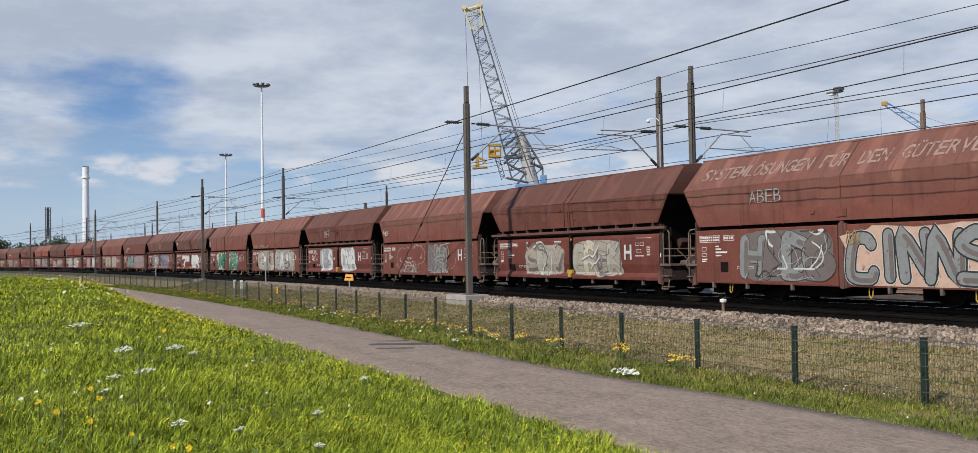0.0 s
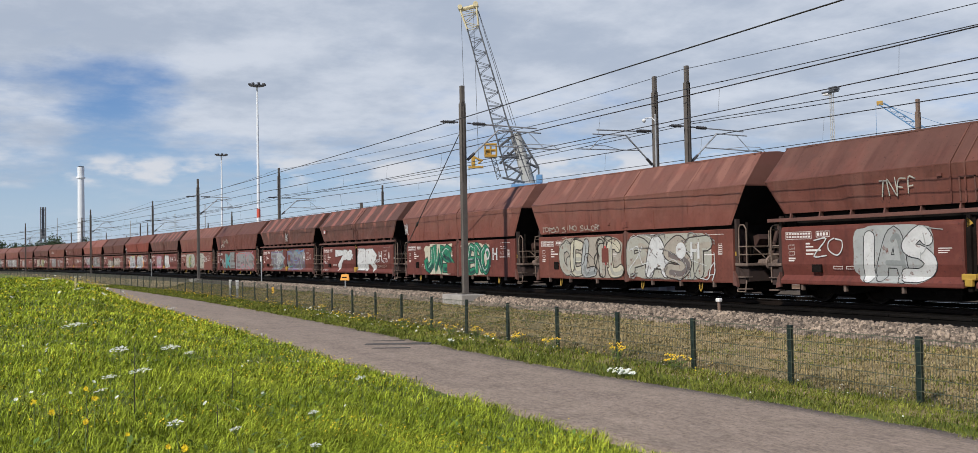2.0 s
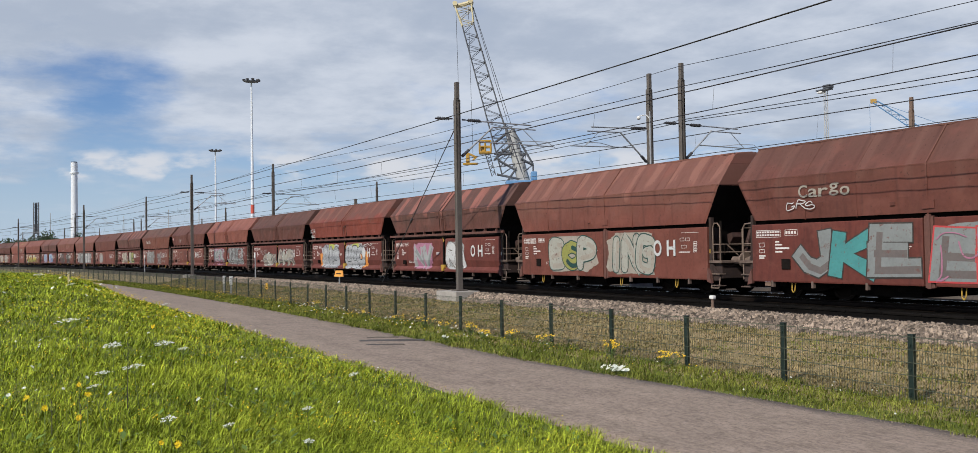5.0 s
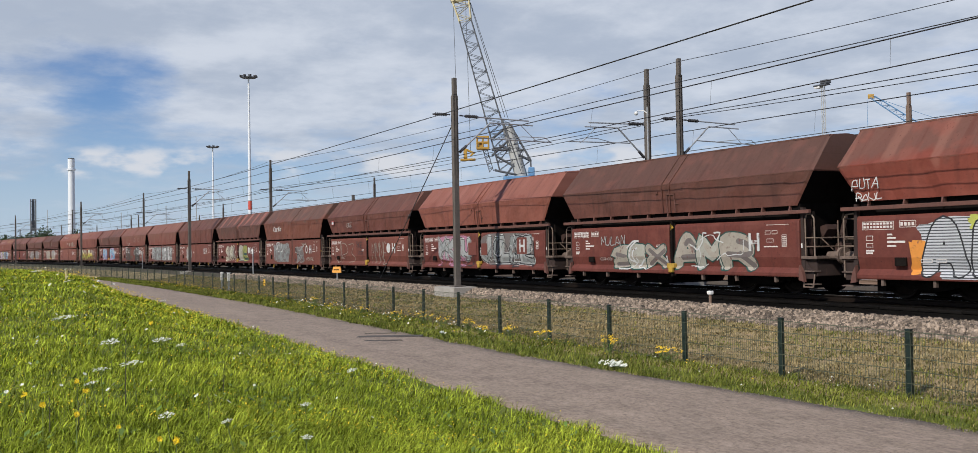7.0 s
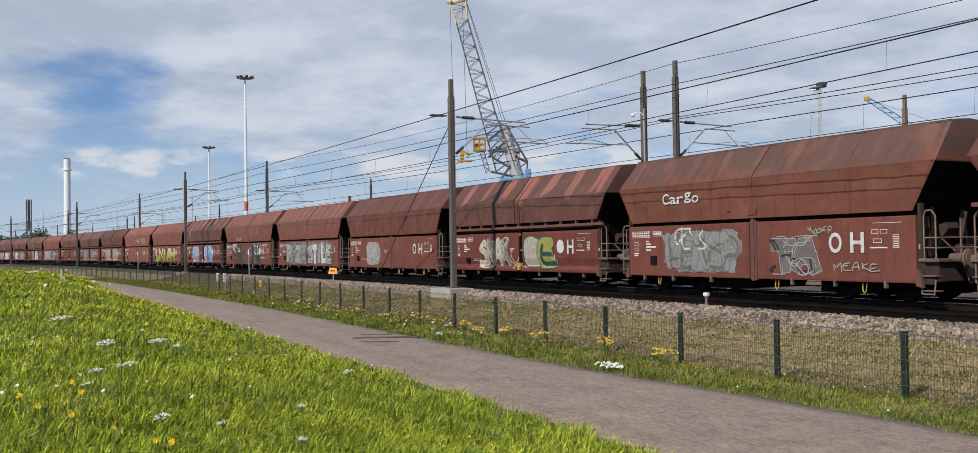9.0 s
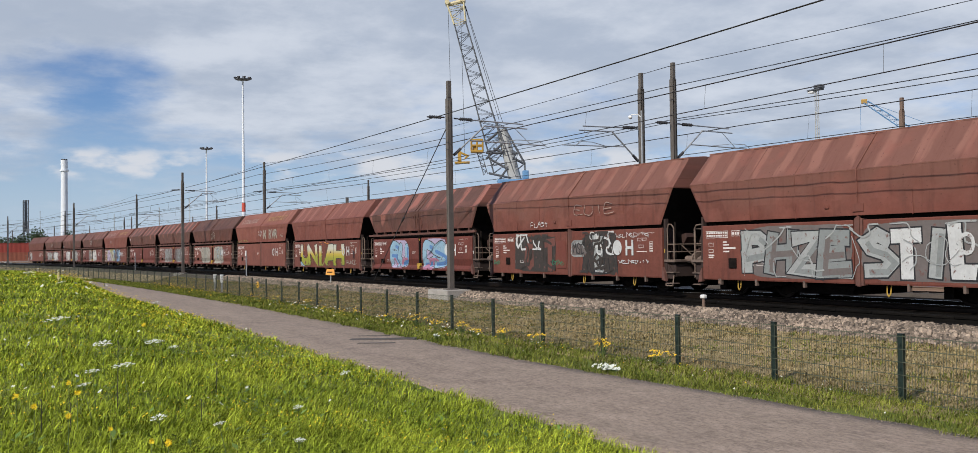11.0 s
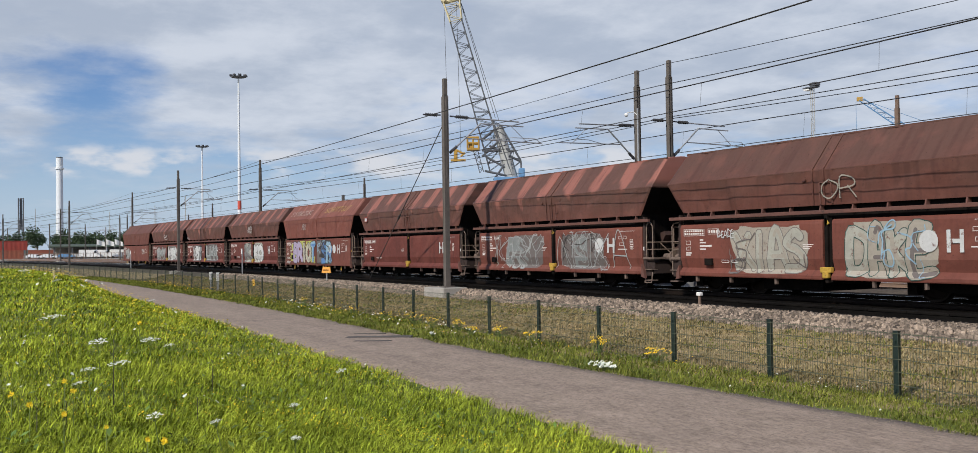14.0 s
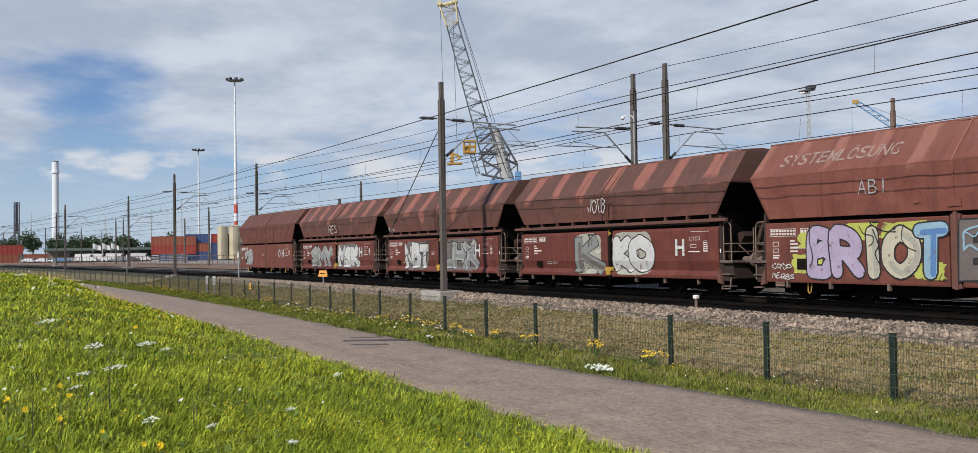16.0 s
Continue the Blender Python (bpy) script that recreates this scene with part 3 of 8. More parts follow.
def make_fence():
    fence = thing("fence", "dark green double-wire mesh fence with square steel posts", "fence")
    H = 1.0
    bm = BM()
    box(bm, -0.045, 0.045, -0.03, 0.03, -0.15, H, 0.006)
    box(bm, -0.049, 0.049, -0.034, 0.034, H, H + 0.012)
    for z in (0.15, 0.5, 0.85):
        box(bm, -0.014, 0.014, -0.046, -0.03, z - 0.02, z + 0.02)
    p0 = part("post", bm, M["green"], fence)
    # one panel of welded wire, from x=0 to x=2.5
    v, f = [], []

    def bar(x0, x1, y0, y1, z0, z1):
        b = len(v)
        v.extend([(x0, y0, z0), (x1, y0, z0), (x1, y1, z0), (x0, y1, z0), (x0, y0, z1), (x1, y0, z1), (x1, y1, z1), (x0, y1, z1)])
        f.extend([(b, b + 1, b + 5, b + 4), (b + 1, b + 2, b + 6, b + 5), (b + 2, b + 3, b + 7, b + 6), (b + 3, b, b + 4, b + 7)])
    for i in range(1, 50):
        x = i * 0.05
        bar(x - 0.0021, x + 0.0021, -0.002, 0.002, 0.02, 0.985)
    for k in range(6):
        z = 0.04 + k * 0.185
        for y in (-0.010, 0.006):
            bar(0.0, 2.5, y, y + 0.006, z - 0.004, z + 0.004)
    w0 = part("mesh_panel", (v, [], f), M["greenwire"], fence)
    posts = []
    x = -9.25 + 2.5 * 2
    while x > -225:
        posts.append((x, fence_y(x)))
        x2 = x - 2.5
        for _ in range(3):
            dy = fence_y(x2) - fence_y(x)
            x2 = x - math.sqrt(max(0.1, 6.25 - dy * dy))
        x = x2
    rnd = random.Random(11)
    for i, (x, y) in enumerate(posts):
        lean = pose(x, y, rnd.uniform(-0.012, 0.012), rnd.uniform(-0.8, 0.8), rnd.uniform(-0.8, 0.8), 0)
        if i == 0:
            p0.matrix_basis = lean
        else:
            same("post", p0, fence, lean)
        if i:
            xa, ya = posts[i - 1]
            m = pose(x, y - 0.03, 0, 0, math.degrees(0), math.degrees(math.atan2(ya - y, xa - x)))
            if i == 1:
                w0.matrix_basis = m
            else:
                same("mesh_panel", w0, fence, m)
    return posts


POSTS = make_fence()


def small_signs():
    # yellow plate and grey boxes on the fence, a marker post on the bank
    s = thing("fence_sign", "small yellow warning plate fixed to the fence", "sign", m=pose(-45.6, fence_y(-45.6) - 0.05, 0.72, 0, 0, 0))
    bm = BM(); box(bm, -0.17, 0.17, -0.012, 0.0, -0.15, 0.15, 0.004)
    part("plate", bm, M["yellow"], s)
    bm = BM(); box(bm, -0.10, 0.10, -0.016, -0.0125, -0.08, -0.03); box(bm, -0.12, -0.02, -0.016, -0.0125, 0.02, 0.08)
    part("print", bm, M["dark"], s)
    for x in (-55.0, -56.6):
        g = thing("service_box", "pale grey cable box on a short stand by the fence", "box", "boxes by the fence", m=pose(x, fence_y(x) + 0.5, 0.0))
        bm = BM(); box(bm, -0.09, 0.09, -0.07, 0.07, 0.55, 1.0, 0.02); box(bm, -0.105, 0.105, -0.085, 0.085, 1.0, 1.03, 0.008)
        part("body", bm, M["white"], g)
        bm = BM(); box(bm, -0.05, 0.05, -0.05, 0.05, -0.05, 0.55)
        part("stand", bm, M["galv"], g)
    b = thing("marker_post", "cream plastic marker post standing in the grass", "post", m=pose(-48.5, 2.75, 0.82))
    bm = BM(); rod(bm, (0, 0, -0.25), (0, 0, 0.62), 0.06, 0.055, 12); rod(bm, (0, 0, 0.62), (0, 0, 0.67), 0.055, 0.03, 12)
    part("body", bm, M["cream_post"], b)


small_signs()

# ---------- railway tracks ----------


def sweep_line(profile, s0, s1, off, step, z=0.0):
    rings = []
    n = int((s1 - s0) / step)
    for i in range(n + 1):
        s = s0 + (s1 - s0) * i / n
        x, y, h = on_line(s, off)
        c, sn = math.cos(h), math.sin(h)
        rings.append([(x - sn * a, y + c * a, z + b) for a, b in profile])
    return rings


def make_track(off, s0, s1, label, sleepers_apart, drop=0.0):
    t = thing("railway_track", label, "railway track", "tracks", "structure")
    base = RAIL - drop
    for side in (-0.755, 0.755):
        bm = BM()
        prof = [(-0.07, -0.16), (0.07, -0.16), (0.02, -0.13), (0.012, -0.05), (0.035, -0.035), (0.035, -0.004), (-0.035, -0.004), (-0.035, -0.035), (-0.012, -0.05), (-0.02, -0.13)]
        loft(bm, sweep_line([(a + side, b) for a, b in prof], s0, s1, off, 4.0, base))
        bmesh.ops.recalc_face_normals(bm, faces=bm.faces[:])
        r = part("rail", bm, M["mast_rust"] if drop else M["rail"], t)
        bm = BM()
        loft(bm, sweep_line([(side - 0.028, -0.003), (side + 0.028, -0.003), (side + 0.022, 0.003), (side - 0.022, 0.003)], s0, s1, off, 4.0, base))
        bmesh.ops.recalc_face_normals(bm, faces=bm.faces[:])
        part("running_surface", bm, M["railtop"], r, "shiny worn rail head")
    bm = BM()
    loft(bm, [[(-0.12, y, -0.30), (0.12, y, -0.30), (0.10, y, z), (-0.10, y, z)] for y, z in ((-1.3, -0.16), (-0.45, -0.165), (-0.3, -0.20), (0.3, -0.20), (0.45, -0.165), (1.3, -0.16))])
    bmesh.ops.recalc_face_normals(bm, faces=bm.faces[:])
    if sleepers_apart:
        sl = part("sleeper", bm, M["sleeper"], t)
        n = 0
        s = 8.0
        while n < 290 and s > s0:
            x, y, h = on_line(s, off)
            m = pose(x, y, base, 0, 0, math.degrees(h))
            if n == 0:
                sl.matrix_basis = m
            else:
                same("sleeper", sl, t, m)
            n += 1
            s -= 0.62
    else:
        bm.free()
        v, f = [], []
        s = s1
        while s > s0:
            x, y, h = on_line(s, off)
            c, sn = math.cos(h), math.sin(h)
            b = len(v)
            for a, q, z in ((-0.12, -1.3, -0.3), (0.12, -1.3, -0.3), (0.12, 1.3, -0.3), (-0.12, 1.3, -0.3), (-0.1, -1.3, -0.17), (0.1, -1.3, -0.17), (0.1, 1.3, -0.17), (-0.1, 1.3, -0.17)):
                v.append((x + c * a - sn * q, y + sn * a + c * q, base + z))
            f += [(b, b + 1, b + 5, b + 4), (b + 1, b + 2, b + 6, b + 5), (b + 2, b + 3, b + 7, b + 6), (b + 3, b, b + 4, b + 7), (b + 4, b + 5, b + 6, b + 7)]
            s -= 0.62
        tagged(part("sleepers", (v, [], f), M["sleeper"], t), kind="stuff")
    # ballast bed of its own for the tracks beyond
    if drop:
        bm = BM()
        loft(bm, sweep_line([(-2.3, -0.52), (2.3, -0.52), (1.7, -0.2), (-1.7, -0.2)], s0, s1, off, 4.0, base))
        bmesh.ops.recalc_face_normals(bm, faces=bm.faces[:])
        part("ballast_bed", bm, M["gravel" if off < 10 else "yard"], t)
    return t


make_track(0.0, -330, 40, "ballasted railway track with concrete sleepers, carrying the train", True)
make_track(9.1, -330, 40, "empty ballasted railway track in the yard", False, 0.05)
make_track(13.6, -330, 40, "empty ballasted railway track in the yard", False, 0.05)
make_track(22.0, -330, 40, "empty ballasted railway track in the yard", False, 0.05)


def cable_duct():
    """A low concrete cable trough with lids, near-black like the bed that it lies in: shade is in the colour."""
    t = thing("cable_duct", "near-black concrete cable duct with lids beside the track", "cable duct", kind="structure")
    bm = BM()
    loft(bm, sweep_line([(-2.86, 0.60), (-2.54, 0.60), (-2.54, 0.755), (-2.86, 0.755)], -150, 20, 0.0, 4.0))
    bmesh.ops.recalc_face_normals(bm, faces=bm.faces[:])
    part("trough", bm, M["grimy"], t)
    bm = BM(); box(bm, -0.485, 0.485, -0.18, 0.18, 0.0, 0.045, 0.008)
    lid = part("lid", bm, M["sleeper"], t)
    rnd = random.Random(2)
    for i in range(90):
        x, y, h = on_line(5 - i * 1.0, -2.70)
        m = pose(x, y, 0.757 + rnd.uniform(0, 0.008), 0, rnd.uniform(-0.4, 0.4), math.degrees(h) + rnd.uniform(-0.8, 0.8))
        if i == 0:
            lid.matrix_basis = m
        else:
            same("lid", lid, t, m)


cable_duct()


def make_stones():
    """Loose ballast on the near shoulder, as broken stones."""
    rnd = np.random.RandomState(3)
    n = 23000
    s = -7 - 60 * rnd.rand(n) ** 1.5
    o = -4.35 + 0.85 * rnd.rand(n)
    z0 = np.interp(o, [-4.9, -4.25, -4.05, -3.8, -3.6, -3.45], [0.30, 0.37, 0.42, 0.58, 0.65, 0.68])
    keep = (o > -4.2) | (rnd.rand(n) < 0.3)
    s, o, z0 = s[keep], o[keep], z0[keep]
    n = len(s)
    x = s.copy()
    y = CENTRE - BEND / 2 * s * s + o
    cube = np.array([(-1, -1, -1), (1, -1, -1), (1, 1, -1), (-1, 1, -1), (-1, -1, 1), (1, -1, 1), (1, 1, 1), (-1, 1, 1)], float)
    size = (0.017 + 0.028 * rnd.rand(n) ** 1.3)[:, None, None] * (1 + 0.012 * np.abs(s))[:, None, None]
    v = cube[None] * (0.6 + 0.5 * rnd.rand(n, 8, 3)) * size
    v[:, 4:, :2] *= 0.65
    a = rnd.rand(n) * 6.28
    c, sn = np.cos(a)[:, None], np.sin(a)[:, None]
    vx, vy = v[..., 0] * c - v[..., 1] * sn, v[..., 0] * sn + v[..., 1] * c
    tilt = (rnd.rand(n) - 0.5)[:, None]
    vz = v[..., 2] * 0.8 + vx * tilt
    V = np.stack([vx + x[:, None], vy + y[:, None], vz + (z0 + 0.015)[:, None]], -1).reshape(-1, 3)
    q = np.array([(0, 1, 5, 4), (1, 2, 6, 5), (2, 3, 7, 6), (3, 0, 4, 7), (4, 5, 6, 7)])
    F = (np.arange(n)[:, None, None] * 8 + q[None]).reshape(-1, 4)
    tagged(quads("ballast_stones", V, F, M["stone"]), "loose grey-brown broken ballast stones along the track", "ballast", kind="stuff")


def quads(name, V, F, material, smooth=False):
    k = F.shape[1]
    me = bpy.data.meshes.new(name)
    me.vertices.add(len(V)); me.vertices.foreach_set("co", np.ascontiguousarray(V, dtype=np.float32).ravel())
    me.loops.add(F.size); me.loops.foreach_set("vertex_index", np.ascontiguousarray(F, dtype=np.int32).ravel())
    me.polygons.add(len(F)); me.polygons.foreach_set("loop_start", np.arange(0, F.size, k, dtype=np.int32))
    me.update(calc_edges=True)
    if smooth:
        me.polygons.foreach_set("use_smooth", [True] * len(F))
    me.materials.append(material)
    return new(name, me)


make_stones()

# ---------- the train ----------
PITCH = 12.54
S_START = -22.68 + 5.335     # middle of the first wagon at the start
SPEED = 20.623
LX0, LX1, RX0, RX1 = -5.335, 0.07, 0.37, 5.335   # near side panels, along the wagon


def hopper_mesh(smooth):
    """The upper bin: bevelled shoulders, raking lower ends, a low ridged roof."""
    bm = BM()
    zb, zk, zt = (2.13 if smooth else 2.36), 3.25, 4.18
    wb, wk, wt = (1.475 if smooth else 1.43), 1.50, 0.74
    eb, ek, et = 5.25, 5.885, 5.80
    # section, walking round from the near foot over the roof
    zm1, zm2 = zb + (zk - zb) * 0.35, zb + (zk - zb) * 0.7
    wm1, wm2 = wb + (wk - wb) * 0.35, wb + (wk - wb) * 0.7
    sec = [(-wb, zb), (-wm1, zm1), (-wm2, zm2), (-wk, zk - 0.02), (-wk + 0.015, zk + 0.02), (-wt, zt), (-wt + 0.12, zt + 0.05), (0, zt + 0.10), (wt - 0.12, zt + 0.05), (wt, zt), (wk - 0.015, zk + 0.02), (wk, zk - 0.02), (wm2, zm2), (wm1, zm1), (wb, zb)]

    def length_at(z):
        if z <= zk:
            return eb + (ek - eb) * (z - zb) / (zk - zb)
        return ek + (et - ek) * (z - zk) / (zt - zk)
    rings = []
    for t in (-1.0, -0.985, *[k / 20 for k in range(-19, 20)], 0.985, 1.0):
        ring = []
        for y, z in sec:
            inset = 0.02 if abs(t) == 1.0 else 0.0
            dent = 0.0 if abs(t) > 0.96 or abs(z - zk) < 0.05 else 0.045 * noise.noise((t * 11 + (3 if smooth else 0), z * 1.3, y))
            ring.append((t * length_at(z), y * (1 - inset) + dent, z - (inset if z > zt - 0.1 else 0)))
        rings.append(ring)
    loft(bm, rings, caps=False)
    bm.verts.ensure_lookup_table()
    n = len(sec)
    for base in (0, (len(rings) - 1) * n):
        v = [bm.verts[base + i] for i in range(n)]
        bm.faces.new(v[0:4] + v[11:15])              # raking foot
        bm.faces.new(v[3:12])                        # gable
    bmesh.ops.recalc_face_normals(bm, faces=bm.faces[:])
    return bm


def ribs_mesh(smooth):
    """Seams and stiffeners standing proud of the bin's sides."""
    bm = BM()
    zb = 2.10 if smooth else 2.38
    for x in ([-0.18, 0.18] if not smooth else [-3.4, -1.75, 0.22, 1.75, 3.4]):
        w, out = (0.018, 0.022) if abs(x) < 1 else (0.010, 0.006)
        for sy in (-1, 1):
            loft(bm, [[(x - w, sy * 1.47, zb), (x + w, sy * 1.47, zb), (x + w, sy * 1.478, zb), (x - w, sy * 1.478, zb)],
                      [(x - w, sy * 1.49, 3.22), (x + w, sy * 1.49, 3.22), (x + w, sy * (1.50 + out), 3.22), (x - w, sy * (1.50 + out), 3.22)],
                      [(x - w, sy * 1.485, 3.27), (x + w, sy * 1.485, 3.27), (x + w, sy * (1.486 + out), 3.27 + out), (x - w, sy * (1.486 + out), 3.27 + out)],
                      [(x - w, sy * 0.72, 4.17), (x + w, sy * 0.72, 4.17), (x + w, sy * (0.725 + out * 0.7), 4.18 + out), (x - w, sy * (0.725 + out * 0.7), 4.18 + out)]])
    for sy in (-1, 1):
        box(bm, -5.86, 5.86, sy * 1.497 - 0.008, sy * 1.497 + 0.008, 3.235, 3.262)
        box(bm, -5.78, 5.78, sy * 0.72 - 0.03, sy * 0.72 + 0.03, 4.17, 4.215)
    for x, z, h in (((0.25, 2.32, 0.16), (-0.7, 2.38, 0.07)) if smooth else ((-0.45, 3.02, 0.06), (0.75, 3.08, 0.06))):
        box(bm, x - h, x + h, -1.512, -1.47, z - h * 0.6, z + h * 0.6)
    bmesh.ops.recalc_face_normals(bm, faces=bm.faces[:])
    return bm


def panel_mesh(x0, x1, smooth):
    """One discharge flap: a plate with rolled edges, its foot kicked out."""
    bm = BM()
    if smooth:
        prof = [(-1.40, 0.47), (-1.49, 0.46), (-1.50, 0.50), (-1.50, 2.00), (-1.485, 2.02), (-1.40, 2.02)]
    else:
        prof = [(-1.38, 0.50), (-1.53, 0.48), (-1.54, 0.51), (-1.54, 0.58), (-1.405, 0.72), (-1.475, 1.00), (-1.475, 1.90), (-1.46, 1.97), (-1.42, 2.0), (-1.38, 2.0)]
    xs = (x0, x0 + 0.03, x1 - 0.03, x1)
    rings = [[(x, y + (0.03 if x in (x0, x1) else 0), z) for y, z in prof] for x in xs]
    loft(bm, rings)
    bmesh.ops.recalc_face_normals(bm, faces=bm.faces[:])
    return bm


def wheel_mesh():
    bm = BM()
    prof = [(0.0, 0.07), (0.10, 0.10), (0.12, 0.035), (0.36, 0.02), (0.40, 0.055), (0.455, 0.06), (0.46, -0.07), (0.49, -0.075), (0.49, -0.10), (0.38, -0.1), (0.34, -0.02), (0.12, -0.04), (0.0, -0.06)]
    n = 20
    rings = [[(r * math.cos(a), -y, r * math.sin(a)) for r, y in prof] for a in [i * 2 * math.pi / n for i in range(n)]]
    vs = [[bm.verts.new(p) for p in ring] for ring in rings]
    for i in range(n):
        for j in range(len(prof) - 1):
            bm.faces.new((vs[i][j], vs[(i + 1) % n][j], vs[(i + 1) % n][j + 1], vs[i][j + 1]))
    bmesh.ops.remove_doubles(bm, verts=bm.verts[:], dist=1e-5)
    bmesh.ops.recalc_face_normals(bm, faces=bm.faces[:])
    return bm


def wagon_body(smooth):
    """A saddle-bottomed hopper wagon, built once for each make."""
    w = thing("hopper_wagon", "", "freight wagon", "wagons of the train")
    up = part("hopper", hopper_mesh(smooth), M["up_plain"], w)
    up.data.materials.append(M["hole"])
    for p in up.data.polygons:                      # raking lower ends: their shade is painted near-black
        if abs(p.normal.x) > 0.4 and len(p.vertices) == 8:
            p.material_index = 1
    part("rib", ribs_mesh(smooth), M["up_plain"], up)
    part("flap", panel_mesh(LX0, LX1, smooth), M["side"], w)
    part("flap", panel_mesh(RX0, RX1, smooth), M["side"], w)
    far = panel_mesh(LX0, RX1, smooth)
    for v in far.verts:
        v.co.y = -v.co.y
    bmesh.ops.reverse_faces(far, faces=far.faces[:])
    part("far_flap", far, M["side"], w)
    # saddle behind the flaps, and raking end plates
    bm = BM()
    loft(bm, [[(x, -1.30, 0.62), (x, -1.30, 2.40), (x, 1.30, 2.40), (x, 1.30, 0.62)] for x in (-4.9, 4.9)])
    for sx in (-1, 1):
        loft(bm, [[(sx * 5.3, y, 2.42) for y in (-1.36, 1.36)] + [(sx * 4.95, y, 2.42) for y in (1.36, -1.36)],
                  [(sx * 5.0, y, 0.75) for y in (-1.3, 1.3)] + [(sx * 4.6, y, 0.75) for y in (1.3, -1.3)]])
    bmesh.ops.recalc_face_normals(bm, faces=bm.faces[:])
    # The near-black colour stands for the shade behind the flaps.
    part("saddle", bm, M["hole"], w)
    if not smooth:
        bm = BM()
        for sy in (-1, 1):
            box(bm, -5.75, 5.75, sy * 1.50 - 0.05, sy * 1.50 + 0.05, 2.14, 2.235, 0.012)
            for i in range(11):
                x = -5.0 + i
                loft(bm, [[(x - 0.02, sy * 1.46, 2.22), (x + 0.02, sy * 1.46, 2.22), (x + 0.02, sy * 1.30, 2.22), (x - 0.02, sy * 1.30, 2.22)],
                          [(x - 0.02, sy * 1.42, 2.37), (x + 0.02, sy * 1.42, 2.37), (x + 0.02, sy * 1.30, 2.37), (x - 0.02, sy * 1.30, 2.37)]])
        bmesh.ops.recalc_face_normals(bm, faces=bm.faces[:])
        part("side_beam", bm, M["rust"], w)
    # middle post with its latch
    bm = BM()
    box(bm, LX1 + 0.03, RX0 - 0.03, -1.47 if smooth else -1.42, -1.30, 0.42, 2.06, 0.01)
    box(bm, LX1 + 0.10, RX0 - 0.10, -1.50, -1.42, 0.40, 2.10, 0.01)
    part("middle_post", bm, M["rust"] if smooth else M["dark"], w)
    bm = BM()
    if smooth:
        for n, x in enumerate((LX0 + 1.4, RX1 - 1.5, 1.0)):
            if n:
                part("latch", bm, M["latch"], w, "yellow painted discharge latch")
                bm = BM()
            path_rod(bm, [(x - 0.06, -1.38, 0.44), (x - 0.05, -1.4, 0.25), (x, -1.4, 0.18), (x + 0.05, -1.4, 0.25), (x + 0.06, -1.38, 0.44)], 0.016)
    else:
        box(bm, LX1 - 0.02, RX0 + 0.02, -1.55, -1.43, 0.66, 0.80, 0.02)
        box(bm, LX1 + 0.06, RX0 - 0.06, -1.57, -1.45, 0.52, 0.70, 0.03)
        part("latch", bm, M["latch"], w, "yellow painted discharge latch")
        bm = BM()
        loft(bm, [[(LX1 + 0.12, -1.5, 1.82), (LX1 + 0.26, -1.5, 1.9), (LX1 + 0.12, -1.5, 2.06)], [(LX1 + 0.12, -1.48, 1.82), (LX1 + 0.26, -1.48, 1.9), (LX1 + 0.12, -1.48, 2.06)]])
    part("latch" if smooth else "pointer_plate", bm, M["latch"], w, "yellow painted discharge latch" if smooth else "yellow pointer plate")
    # end frames, platforms, rails, ladders
    for sx in (-1, 1):
        bm = BM()
        for y in (-1.36, 1.36):
            loft(bm, [[(sx * 5.36, y - 0.06, 0.45), (sx * 5.36, y + 0.06, 0.45), (sx * 5.50, y + 0.06, 0.45), (sx * 5.50, y - 0.06, 0.45)],
                      [(sx * 5.36, y - 0.06, 2.30), (sx * 5.36, y + 0.06, 2.30), (sx * 5.44, y + 0.06, 2.30), (sx * 5.44, y - 0.06, 2.30)]])
        box(bm, sx * 5.62 - 0.24, sx * 5.62 + 0.24, -1.42, 1.42, 0.92, 1.02, 0.01)
        box(bm, sx * 5.62 - 0.20, sx * 5.62 + 0.20, -1.35, 1.35, 0.50, 0.92, 0.02)
        loft(bm, [[(sx * 5.40, -1.40, 0.44), (sx * 5.75, -1.40, 0.44), (sx * 5.75, -1.40, 0.62), (sx * 5.40, -1.40, 1.0)], [(sx * 5.40, -1.34, 0.44), (sx * 5.75, -1.34, 0.44), (sx * 5.75, -1.34, 0.62), (sx * 5.40, -1.34, 1.0)]])
        bmesh.ops.recalc_face_normals(bm, faces=bm.faces[:])
        # The gap's shade is painted into the frame as near-black.
        part("end_frame", bm, M["end_black"], w)
        bm = BM()
        x = sx * 5.78
        if sx > 0:
            path_rod(bm, [(x, -1.38, 1.0), (x, -1.38, 2.0), (x - 0.1, -1.38, 2.12), (x - 0.24, -1.38, 2.12), (x - 0.3, -1.38, 2.0), (x - 0.3, -1.38, 1.0)], 0.02)
            path_rod(bm, [(x, -1.38, 1.5), (x - 0.3, -1.38, 1.5)], 0.016)
            path_rod(bm, [(x - 0.02, -1.38, 0.55), (x - 0.02, -1.44, 0.22), (x - 0.34, -1.44, 0.22), (x - 0.34, -1.38, 0.55)], 0.018)
        else:
            path_rod(bm, [(x, -1.40, 0.5), (x, -1.40, 1.95), (x + 0.08, -1.40, 2.06), (x + 0.34, -1.40, 2.08)], 0.02)
